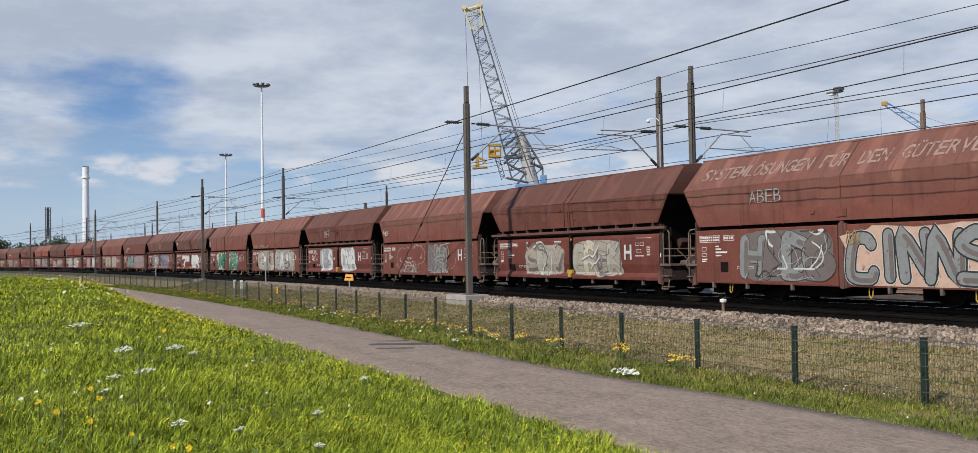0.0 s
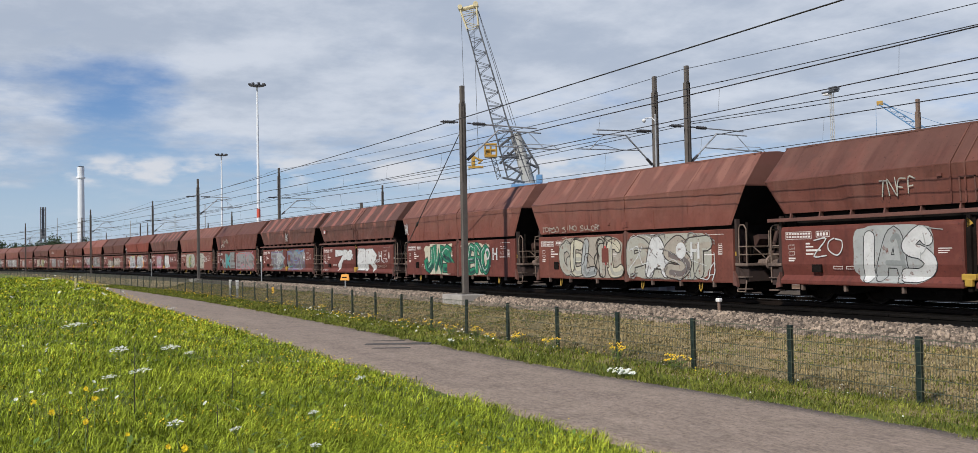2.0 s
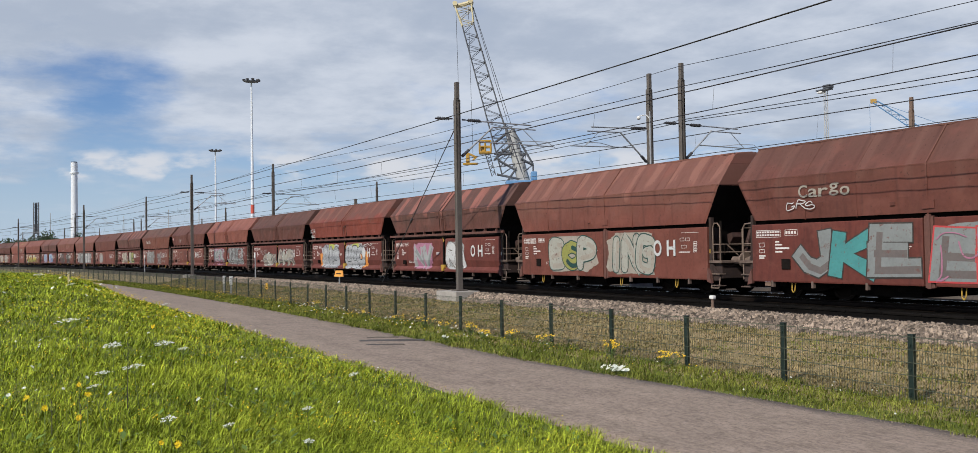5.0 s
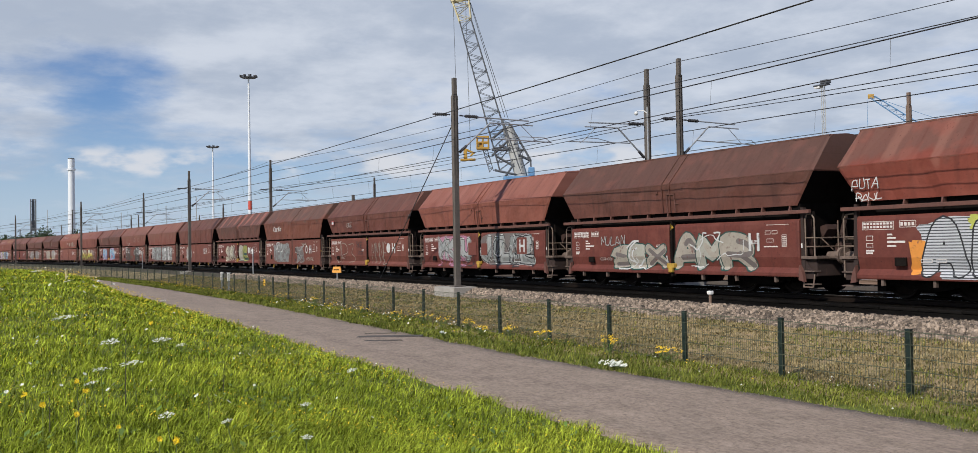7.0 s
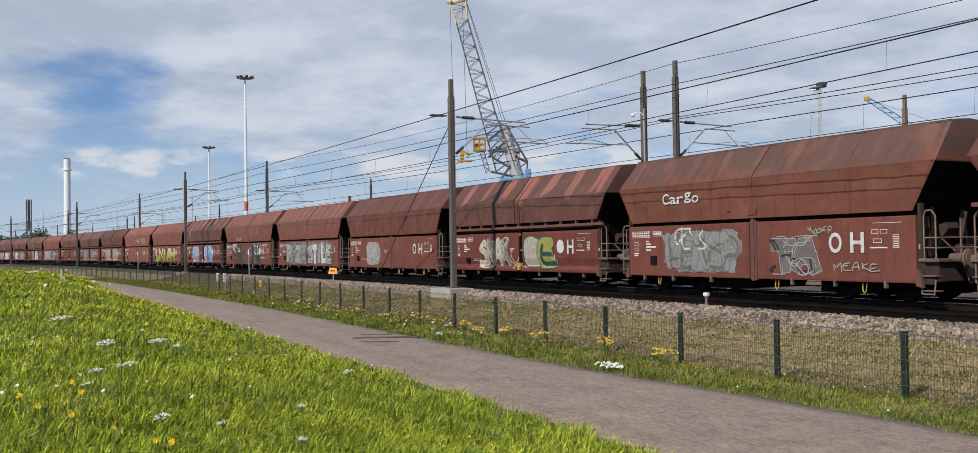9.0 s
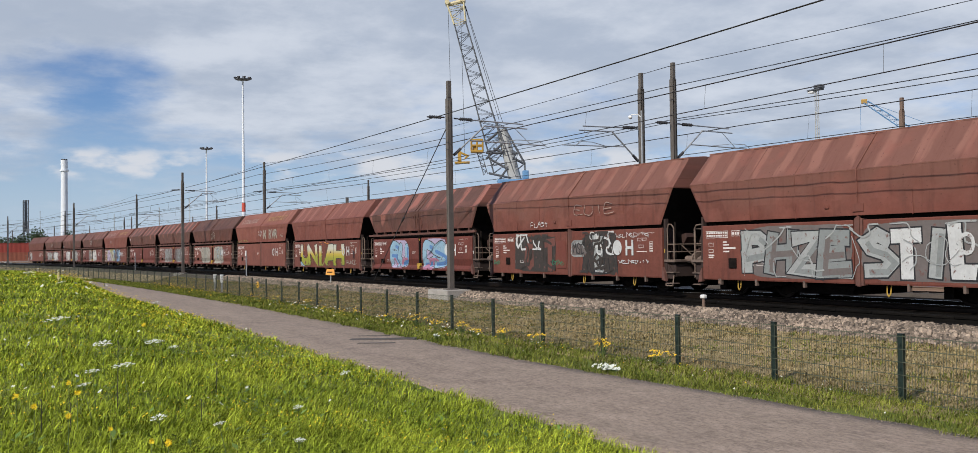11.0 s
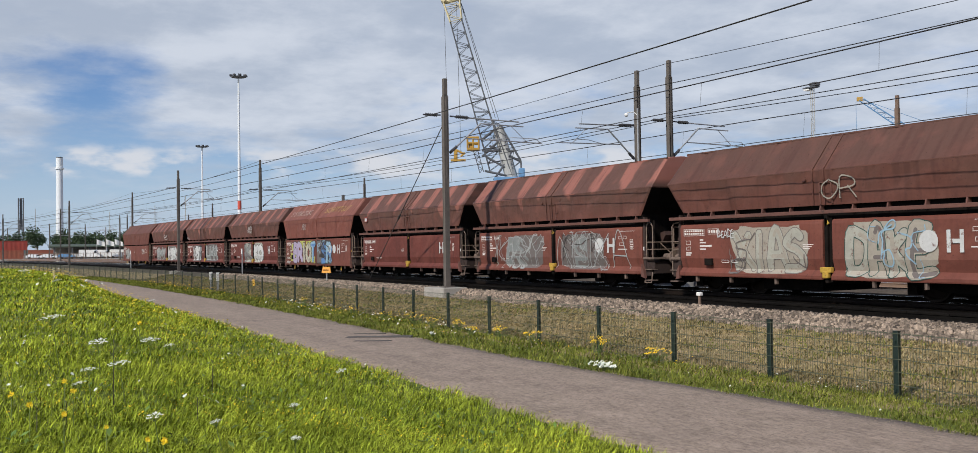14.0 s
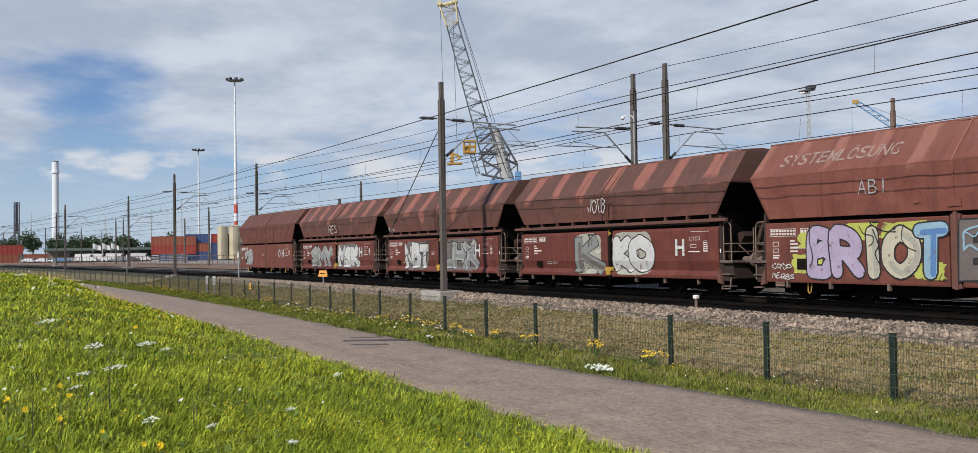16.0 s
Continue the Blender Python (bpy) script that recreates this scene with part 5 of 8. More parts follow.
# strokes of sprayed letters, on a grid six wide and eight high: "xz xz xz / xz xz"
STROKES = {"A": "00 28 48 60/13 53", "B": "00 08 48 57 45 04/35 63 51 40 00", "C": "57 48 18 06 02 10 50 61", "D": "00 08 38 66 62 30 00", "E": "58 08 00 60/04 44",
           "F": "00 08 58/04 44", "G": "57 48 18 06 02 10 50 54 34", "H": "00 08/60 68/04 64", "I": "30 38", "J": "58 52 30 11 03", "K": "00 08/58 14 60", "L": "08 00 60",
           "M": "00 08 34 68 60", "N": "00 08 60 68", "O": "38 06 02 30 62 66 38", "P": "00 08 48 66 54 03", "Q": "38 06 02 30 62 66 38/43 60", "R": "00 08 48 66 54 04/34 60",
           "S": "57 38 06 15 44 62 40 00", "T": "08 68/38 30", "U": "08 02 20 40 62 68", "V": "08 30 68", "W": "08 10 35 50 68", "X": "08 60/00 68", "Y": "08 34 68/34 30",
           "Z": "08 68 00 60", "7": "08 68 20", "3": "08 58 34 62 40 00", "1": "06 38 30", "9": "65 24 07 48 66 50", ".": "30 31", "!": "38 33/31 30"}


SHADED = {"silver": "grey", "grey": "smoke", "sky": "blue", "green": "dkgreen", "pale": "beige", "cream": "pale", "olive": "dkgreen", "beige": "smoke"}


def smoothed(p, n=4):
    """Points of a soft curve through the given ones."""
    q = [2 * p[0] - p[1], *p, 2 * p[-1] - p[-2]]
    out = []
    for a, b, c, d in zip(q, q[1:], q[2:], q[3:]):
        for k in range(n):
            t = k / n
            out.append(0.5 * (2 * b + (c - a) * t + (2 * a - 5 * b + 4 * c - d) * t * t + (3 * b - a - 3 * c + d) * t ** 3))
    return out + [p[-1]]


def ribbon(geo, pts, r, y, soft_ends):
    """Adds one painted stroke of half width r to geo, its corners mitred."""
    v, f = geo
    p = [np.asarray(a, float) for a in pts]
    wide = [1.0] * len(p)
    d0, d1 = p[0] - p[1], p[-1] - p[-2]
    d0, d1 = d0 / max(1e-6, np.hypot(*d0)), d1 / max(1e-6, np.hypot(*d1))
    if soft_ends:
        p = [p[0] + d0 * r * 0.95, p[0] + d0 * r * 0.65, *p, p[-1] + d1 * r * 0.65, p[-1] + d1 * r * 0.95]
        wide = [0.25, 0.75, *wide, 0.75, 0.25]
    else:
        p[0], p[-1] = p[0] + d0 * r * 0.8, p[-1] + d1 * r * 0.8
    b = len(v)
    for i, a in enumerate(p):
        e = p[min(i + 1, len(p) - 1)] - a if i < len(p) - 1 else a - p[i - 1]
        c = a - p[i - 1] if i else e
        e, c = e / max(1e-6, np.hypot(*e)), c / max(1e-6, np.hypot(*c))
        m = e + c
        m = m / max(0.35, np.hypot(*m))
        k = r * wide[i] / max(0.6, float(np.dot(m, e)))
        v.append((a[0] - m[1] * k, y - 0.00004 * i, a[1] + m[0] * k)); v.append((a[0] + m[1] * k, y - 0.00004 * i, a[1] - m[0] * k))
    for k in range(b, len(v)):
        if v[k][2] < 2.1:
            v[k] = (v[k][0], v[k][1], min(1.985, max(0.50, v[k][2])))
    for i in range(len(p) - 1):
        f.append((b + 2 * i, b + 2 * i + 1, b + 2 * i + 3, b + 2 * i + 2))


def piece(w, x0, x1, z0, z1, text, inks, line, style, smooth, ys, rnd):
    """A word sprayed in fat strokes: halo, outline, fill and shine, each letter over the one before."""
    soft_ends = "block" not in style
    n = len(text)
    w1 = (x1 - x0) / n
    fat = 0.185 if "slim" in style else 0.215
    r = min(fat * w1, 0.21)
    edge = 0.022 if "thinline" in style else 0.040
    if "wire" in style:
        r, edge = min(0.018, 0.008 + 0.016 * (z1 - z0)), 0.0
    letters = []
    for k, ch in enumerate(text):
        if ch == " ":
            continue
        lean, lift, tall = rnd.uniform(-0.14, 0.14), rnd.uniform(-0.03, 0.03), rnd.uniform(0.92, 1.0)
        half = max(0.05, (w1 * (1.38 if "wire" not in style else 0.9) - 2 * r - 2 * edge) / 2)
        lo, high = z0 + r + edge + 0.03 + lift, (z1 - z0 - 2 * r - 2 * edge - 0.08) * tall
        strokes = []
        for code in STROKES.get(ch, STROKES["S"]).split("/"):
            q = [np.array((int(c[0]) / 6 - 0.5, int(c[1]) / 8)) for c in code.split()]
            q = [np.array((x0 + w1 * (k + 0.5) + a[0] * 2 * half * (1.0 - 0.10 * (a[1] > 0.9)) + lean * (a[1] - 0.5) * high + rnd.uniform(-0.03, 0.03), lo + a[1] * high + rnd.uniform(-0.03, 0.03))) for a in q]
            q = [np.array((a[0], min(z1 - r, max(z0 + r, a[1])))) for a in q]
            strokes.append(smoothed(q) if soft_ends and len(q) > 2 else q)
        letters.append((k, strokes))
    if "halo" in style:
        geo = ([], [])
        for k, strokes in letters:
            for m, q in enumerate(strokes):
                ribbon(geo, q, r + edge + 0.016, ys - 0.0012 - 0.0003 * (m + k % 3), True)
        tagged(part("graffiti_halo", press((geo[0], [], geo[1]), smooth, ys), M["ink_white"], w, "white sprayed halo"), kind="stuff")
    for k, strokes in letters:
        base = ys - 0.003 - 0.0022 * k
        for depth, rr, ink, name in ((0.0, r + edge, line, "graffiti_outline"), (0.0010, r, inks[k % len(inks)], "graffiti_letter")):
            if not edge and name == "graffiti_outline":
                continue
            geo = ([], [])
            for m, q in enumerate(strokes):
                ribbon(geo, q, rr, base - depth - 0.0002 * m, soft_ends)
            part(name, press((geo[0], [], geo[1]), smooth, ys), M["ink_" + ink], w, f"{ink} sprayed letter" if name.endswith("letter") else f"{ink} sprayed outline")
    for ink, dark in SHADED.items():
        geo = ([], [])
        for k, strokes in letters:
            if inks[k % len(inks)] != ink or "wire" in style:
                continue
            for m, q in enumerate(strokes):
                a = [np.array((c[0] + r * 0.40, c[1] - r * 0.25)) for c in q]
                h = len(a) // 3
                ribbon(geo, a[h:] if len(a) - h > 1 else a, r * 0.42, ys - 0.003 - 0.0022 * k - 0.0016 - 0.0001 * m, soft_ends)
        if geo[0]:
            tagged(part("graffiti_shade", press((geo[0], [], geo[1]), smooth, ys), M["ink_" + dark], w, f"{dark} sprayed shade"), kind="stuff")
    if "shine" in style:
        geo = ([], [])
        for k, strokes in letters:
            for m, q in enumerate(strokes):
                a = [np.array((c[0] - r * 0.55, c[1] + r * 0.25)) for c in q]
                h = max(2, int(len(a) * 0.6))
                ribbon(geo, a[:h], 0.016, ys - 0.003 - 0.0022 * k - 0.0020 - 0.0001 * m, True)
        tagged(part("graffiti_shine", press((geo[0], [], geo[1]), smooth, ys), M["ink_white"], w, "white sprayed shine"), kind="stuff")


def scribbles(w, i, x0, x1, z0, z1, n, ink, r, smooth, ys):
    """Loose looping lines sprayed over a field."""
    rnd = random.Random(700 + i + int(x0 * 10) + len(ink))
    geo = ([], [])
    for m in range(n):
        a = np.array((rnd.uniform(x0, x1), rnd.uniform(z0, z1)))
        h, pts = rnd.uniform(0, 6.28), [a]
        for _ in range(rnd.randint(3, 6)):
            h += rnd.uniform(-1.5, 1.5)
            a = a + np.array((math.cos(h), math.sin(h))) * rnd.uniform(0.12, 0.42)
            a = np.array((min(x1, max(x0, a[0])), min(z1, max(z0, a[1]))))
            pts.append(a)
        ribbon(geo, smoothed(pts, 3), r * rnd.uniform(0.6, 1.4), ys - 0.0185 - 0.00022 * (m % 9), True)
    tagged(part("graffiti_scribble", press((geo[0], [], geo[1]), smooth, ys), M["ink_" + ink], w, f"{ink} sprayed lines"), kind="stuff")


# wagon, field, how many lines, colour, half width
SCRIBBLES = [(0, -3.1, -0.2, 0.7, 1.9, 8, "soot", 0.012), (0, -2.6, -0.2, 0.9, 1.9, 5, "white", 0.03), (0, -3.2, -0.2, 0.6, 1.9, 7, "silver", 0.012), (1, -2.9, -0.4, 0.6, 1.8, 6, "smoke", 0.03), (1, -2.9, -0.4, 0.6, 1.85, 5, "white", 0.025),
             (1, 0.5, 3.3, 0.6, 1.85, 6, "smoke", 0.03), (1, 0.5, 3.3, 0.6, 1.9, 5, "white", 0.028), (2, -3.3, -0.3, 0.6, 1.95, 9, "pale", 0.014), (2, -3.0, -0.3, 0.6, 1.3, 9, "white", 0.012), (2, 0.45, 2.2, 0.6, 1.9, 14, "silver", 0.016),
             (2, 0.45, 2.4, 0.55, 1.9, 8, "smoke", 0.02), (2, 2.2, 3.4, 0.7, 1.95, 4, "pale", 0.014), (3, -1.0, 0.6, 0.7, 1.9, 2, "silver", 0.010), (4, -3.7, 0.0, 0.55, 1.95, 12, "pale", 0.014), (4, -3.7, 0.0, 0.55, 1.95, 10, "soot", 0.014),
             (4, 0.45, 4.6, 0.55, 1.95, 22, "white", 0.014), (4, 0.45, 4.6, 0.55, 1.95, 12, "smoke", 0.016), (7, -3.2, -0.4, 0.7, 1.9, 5, "white", 0.02), (7, -3.2, -0.4, 0.6, 1.9, 4, "teal", 0.025), (7, 0.45, 3.8, 0.6, 1.95, 12, "purple", 0.02),
             (7, 0.45, 3.8, 0.8, 1.9, 6, "teal", 0.022), (7, 0.5, 3.8, 1.2, 1.9, 6, "blue", 0.025), (8, 0.45, 4.9, 0.6, 1.9, 10, "pink", 0.02), (12, -2.6, 0.0, 0.6, 1.5, 5, "white", 0.02), (12, 0.6, 3.6, 0.7, 1.7, 6, "white", 0.02),
             (13, -3.6, -0.3, 0.6, 1.9, 8, "black", 0.016), (13, -3.6, -0.3, 0.6, 1.1, 6, "pink", 0.03), (13, 0.45, 4.6, 0.6, 1.9, 14, "black", 0.016), (13, 0.45, 4.6, 0.8, 1.9, 8, "white", 0.014),
             (15, -3.4, -0.3, 0.6, 1.8, 9, "smoke", 0.016), (15, -3.0, -0.6, 1.3, 1.9, 4, "white", 0.03), (15, 0.9, 2.6, 0.6, 1.6, 9, "silver", 0.014), (15, 0.9, 2.4, 0.7, 1.5, 6, "black", 0.024), (16, -3.0, 2.7, 0.6, 1.8, 12, "cream", 0.016),
             (18, -3.6, 4.2, 0.6, 1.9, 20, "silver", 0.016), (19, -3.4, -0.7, 1.4, 1.95, 7, "white", 0.035), (19, -3.4, -0.7, 0.6, 1.9, 7, "soot", 0.04), (19, 0.7, 3.0, 0.6, 1.95, 9, "soot", 0.045), (19, 1.0, 2.9, 1.2, 1.95, 7, "white", 0.032),
             (20, -3.0, -1.1, 0.55, 1.0, 3, "pink", 0.05), (20, 0.8, 2.9, 0.55, 1.0, 4, "pink", 0.05), (21, -3.4, 2.8, 1.5, 1.95, 5, "orange", 0.014), (21, -3.5, 2.9, 0.6, 1.2, 6, "olive", 0.03),
             (23, -3.2, -0.5, 0.6, 1.9, 6, "smoke", 0.014), (23, 0.8, 3.0, 0.6, 1.9, 7, "sky", 0.016), (24, -4.0, -0.4, 0.6, 1.85, 7, "silver", 0.011), (24, -3.6, -0.4, 0.6, 1.85, 8, "silver", 0.03), (24, 0.45, 3.6, 0.6, 1.9, 12, "silver", 0.011),
             (24, 0.9, 3.2, 0.7, 1.8, 10, "soot", 0.014), (26, -3.8, 0.0, 0.6, 1.95, 7, "black", 0.012), (26, 0.45, 2.6, 0.6, 1.9, 8, "soot", 0.03), (26, 0.45, 2.6, 0.6, 1.9, 6, "sky", 0.02),
             (27, -1.6, -0.3, 0.6, 1.9, 4, "soot", 0.014), (28, -3.3, 3.6, 0.6, 1.9, 10, "soot", 0.014), (29, -3.6, 3.4, 0.6, 1.9, 12, "soot", 0.014)]
# plain repainted fields over old graffiti: wagon, field
REPAINTS = [(2, -2.9, -2.1, 1.15, 1.75), (2, -1.6, -0.6, 1.15, 1.75), (4, -1.1, -0.7, 1.05, 1.55), (7, 0.42, 0.95, 1.2, 1.6), (13, -0.75, 0.0, 1.05, 1.6), (13, 0.42, 0.95, 1.05, 1.55), (13, 3.35, 4.1, 1.1, 1.75), (5, -0.75, 0.0, 0.55, 1.05), (19, -0.6, 0.05, 0.7, 1.7)]


def make_train():
    for i, spec in enumerate(WAGONS):
        src = WAGON_A if spec[0] == "A" else WAGON_B
        w = copy_thing(src, pose(0, 0, 0))
        w["group"] = "wagons of the train"
        ALL_WAGONS.append(w)
        dress(i, w, spec)
    for o in [WAGON_A, WAGON_B]:
        for c in [*o.children_recursive, o]:
            bpy.data.objects.remove(c)
    W = ALL_WAGONS
    rnd = random.Random(9)
    # faded lettering high on some wagons
    part("roof_lettering", lettering("SYSTEMLÖSUNGEN FÜR DEN GÜTERVERKEHR", -5.3, 5.5, 3.52, 3.86, 0, 0.012, surface_at=roof_at, slant=0.15), M["ink_faded"], W[0], "faded pale lettering")
    for k in (22, 26):
        part("roof_lettering", lettering("SYSTEMLÖSUNG", -5.0, -1.3, 3.52, 3.82, 0, 0.012, surface_at=roof_at, slant=0.15), M["ink_faded"], W[k], "faded pale lettering")
        part("roof_lettering", lettering("SCHÜTTGUT", 0.9, 4.6, 3.55, 3.85, 0, 0.012, surface_at=roof_at, slant=0.15), M["ink_fadedyellow"], W[k], "faded yellow lettering")
    part("painted_word", lettering("ABEB", -3.0, -1.75, 2.72, 3.10, -1.525, -0.012), M["ink_silver"], W[0], "white outlined letters")
    part("painted_word", lettering("ABI", -2.3, -1.4, 2.62, 2.98, -1.525, -0.012), M["ink_silver"], W[26], "white outlined letters")
    part("painted_word", lettering("Cargo", -3.6, -1.9, 2.68, 3.0, -1.52, 0.012), M["ink_white"], W[15], "white word")
    part("painted_word", lettering("Cargo", -3.6, -1.9, 2.68, 3.0, -1.52, 0.012), M["ink_beige"], W[8], "faded white word")
    part("painted_word", lettering("M RVR", 0.9, 3.9, 2.35, 2.95, -1.52, 0.03), M["ink_beige"], W[22], "faded white letters")
    for k, x0, x1, z0, z1, n, ink, r in SCRIBBLES:
        smooth = WAGONS[k][0] == "B"
        scribbles(W[k], k, x0, x1, z0, z1, n, ink, r, smooth, -1.504 if smooth else -1.479)
    for k, x0, x1, z0, z1 in REPAINTS:
        smooth = WAGONS[k][0] == "B"
        y = (-1.504 if smooth else -1.479) - 0.0215
        part("repainted_field", ([(x0, y, z0), (x1, y, z0), (x1, y, z1), (x0, y, z1)], [], [(0, 1, 2, 3)]), M["ink_rustred"], W[k], "plain repainted field")
    for k, text, x0, x1, z0, z1, ink in ((6, "SOFI CLIR", 3.05, 4.75, 1.05, 1.28, "white"), (6, "SRGS", 3.2, 4.6, 0.78, 1.0, "faded"), (6, "BZ", -4.9, -4.4, 0.95, 1.15, "white"), (6, "LTRPT", -5.1, -4.1, 0.56, 0.70, "white"),
                                         (19, "VELNED.19", 3.0, 4.75, 1.74, 1.95, "white"), (19, "VELNED.19", 3.15, 4.75, 0.88, 1.08, "white"), (19, "MSC", 0.5, 1.2, 1.2, 1.65, "black"), (19, "DMP", -5.2, -4.7, 0.78, 1.02, "green"), (19, "DMPO", -0.85, -0.1, 0.78, 1.02, "green"),
                                         (12, "MULAN", -3.5, -2.1, 1.35, 1.75, "silver"), (14, "MMNE", 0.9, 3.0, 0.6, 1.85, "fadedline"), (14, "UP3", -4.6, -1.4, 0.6, 1.8, "fadedline"), (14, "SKE", -1.3, -0.4, 1.45, 1.85, "black"), (14, "DST", -1.0, -0.3, 1.05, 1.35, "black"),
                                         (21, "RUNCE", 3.55, 4.95, 0.65, 0.95, "pale"), (21, "TMD", 4.4, 4.7, 1.0, 1.5, "black"), (21, "S", 4.1, 4.35, 1.65, 1.95, "pale"), (23, "DEADE", -3.7, -3.0, 1.55, 1.85, "white"), (24, "KRY", -3.9, -0.3, 0.6, 1.85, "silver"), (24, "NMXA", 0.5, 4.8, 0.6, 1.9, "silver"),
                                         (26, "CROS", -5.1, -4.4, 0.78, 1.0, "white"), (26, "NERBS", -5.1, -4.3, 0.52, 0.74, "white"), (15, "YODER", 2.2, 3.0, 1.65, 1.85, "pale"), (15, "MEAKE", 3.0, 4.4, 0.68, 0.95, "pale"), (11, "EPS", 3.1, 4.3, 1.75, 1.95, "white"), (2, "CWX WNX", 1.0, 2.6, 0.56, 0.75, "white"), (3, "ZO", -4.2, -3.2, 1.2, 1.75, "white"), (0, "COPX", 0.42, 0.8, 1.5, 1.9, "fadedyellow")):
        smooth = WAGONS[k][0] == "B"
        ys = -1.504 if smooth else -1.479
        piece(W[k], x0, x1, z0, z1, text, [ink], ink, "wire", smooth, ys - 0.017, rnd)
    for k, text, x0, x1, z0, z1 in ((4, "TORSO SIMO SULOR", -5.0, -1.2, 2.16, 2.44), (8, "GRS", -4.0, -3.0, 2.35, 2.65), (19, "FLAST", -2.3, -1.1, 2.2, 2.46), (27, "JOTB", -0.9, 0.1, 2.6, 3.15), (7, "RO", 0.0, 0.6, 2.5, 3.1), (2, "FABLE", -5.2, -4.5, 2.5, 2.8), (5, "RAL", -5.5, -5.0, 2.45, 3.0), (3, "TNFF", -2.1, -1.0, 2.6, 3.1)):
        piece(W[k], x0, x1, z0, z1, text, ["white" if k not in (3, 4) else "pale"], "white", "wire", True, -1.522, rnd)
    for k, text, x0, x1, z0, z1, ink in ((11, "PUTA", -5.4, -4.6, 2.62, 2.95, "white"), (11, "RAUL", -5.3, -4.5, 2.32, 2.6, "white"), (14, "GAZ", -2.6, -1.9, 2.6, 2.95, "silver"), (19, "EUIE", 0.6, 3.0, 2.55, 3.0, "faded"), (22, "KARLO HOTEL", -5.2, -2.6, 2.15, 2.36, "olive"),
                                         (22, "JGE", 4.4, 5.1, 2.4, 2.68, "pale"), (22, "NX", -0.2, 0.7, 2.5, 3.0, "white"), (23, "OR", 0.1, 1.2, 2.5, 3.1, "fadedline"), (28, "ZIK", -5.2, -4.4, 2.4, 2.65, "white"), (29, "RES", -0.8, 0.5, 2.5, 3.0, "white")):
        piece(W[k], x0, x1, z0, z1, text, [ink], ink, "wire", True, -1.522, rnd)


make_train()


def wagon_pose(i, t):
    x, y, h = on_line(S_START - i * PITCH + SPEED * t)
    return pose(x, y, RAIL, 0, 0, math.degrees(h))


def motions():
    for i, w in enumerate(ALL_WAGONS):
        walk(w, [(t, wagon_pose(i, t)) for t in range(17)])

# ---------- overhead line ----------


def mast(x, y, top, arm, material="mast", block=False, base=0.3, label="weathered steel overhead line mast with a tubular bracket", arm_len=4.1, near_arm=True, step_top=True):
    """A boxed lattice mast. arm: +1 bracket towards the yard, -1 towards the camera, 0 none."""
    _, _, h = on_line(x)
    t = thing("line_mast", label, "mast", "masts of the overhead line", m=pose(x, y, 0, 0, 0, math.degrees(h)))
    bm = BM()
    w = 0.085
    box(bm, -w, w, -w, w, base - 0.2, top - 0.65, 0.012)
    for sx in (-1, 1):
        box(bm, sx * w - 0.02, sx * w + 0.02, -w - 0.015, w + 0.015, base, top - 0.7)
    if step_top:
        box(bm, -0.07, 0.10, -0.08, 0.07, top - 0.65, top, 0.01)
    part("shaft", bm, M[material], t)
    bm = BM()
    if base > -5:
        box(bm, -0.105, 0.105, -0.105, 0.105, 5.1, top - 0.7, 0.01)
        box(bm, -0.12, 0.12, -0.03, 0.03, 5.0, top - 0.8)
        part("sleeve", bm, M[material], t)
        bm = BM(); box(bm, -0.24, 0.24, -0.24, 0.24, base + 0.32, base + 0.37)
        part("base_plate", bm, M[material], t)
    else:
        bm.free()
    if block:
        bm = BM(); box(bm, -0.95, 0.75, -0.55, 0.5, base - 0.45, base + 0.32, 0.03)
        part("foundation", bm, M["concrete"], t, "chipped concrete foundation block")
    if arm:
        s = arm
        L = arm_len
        bm = BM()
        rod(bm, (0, s * 1.05, 7.42), (0, s * (L - 0.9), 7.38), 0.028)          # top tube
        rod(bm, (0, s * 0.22, 6.02), (0, s * 1.62, 7.24), 0.035)               # raking tube
        rod(bm, (0, s * 1.55, 7.22), (0, s * (L - 0.7), 7.20), 0.026)
        rod(bm, (0, s * 0.95, 6.60), (0, s * (L + 0.15), 6.55), 0.024)         # registration tube
        rod(bm, (0, s * (L - 1.3), 7.20), (0, s * (L - 0.55), 6.58), 0.014)
        path_rod(bm, [(0.05, s * 1.9, 6.57), (0.35, s * 2.9, 6.68), (0.5, s * (L - 0.45), 6.66), (0.5, s * (L - 0.1), 6.45)], 0.014)
        part("bracket", bm, M["galv"], t, "galvanised tubular bracket")
        for a, b, z in ((0.22, 0.38, 7.44), (0.42, 1.05, 7.43)):
            bm = BM(); rod(bm, (0, s * a, z), (0, s * b, z), 0.03)
            if b > 0.9:
                for k in range(6):
                    rod(bm, (0, s * (a + 0.08 + 0.09 * k), z), (0, s * (a + 0.11 + 0.09 * k), z), 0.07, seg=10)
            part("insulator", bm, M["insul"], t)
        bm = BM(); rod(bm, (0, s * 0.2, 6.0), (0, s * 0.5, 6.26), 0.06, seg=10)
        part("insulator", bm, M["insul"], t)
    if near_arm:
        bm = BM(); rod(bm, (0, -0.2, 7.46), (0, -0.95, 7.44), 0.03)
        for k in range(6):
            rod(bm, (0, -0.36 - 0.09 * k, 7.45), (0, -0.39 - 0.09 * k, 7.45), 0.065, seg=10)
        part("insulator", bm, M["insul"], t)
    return t


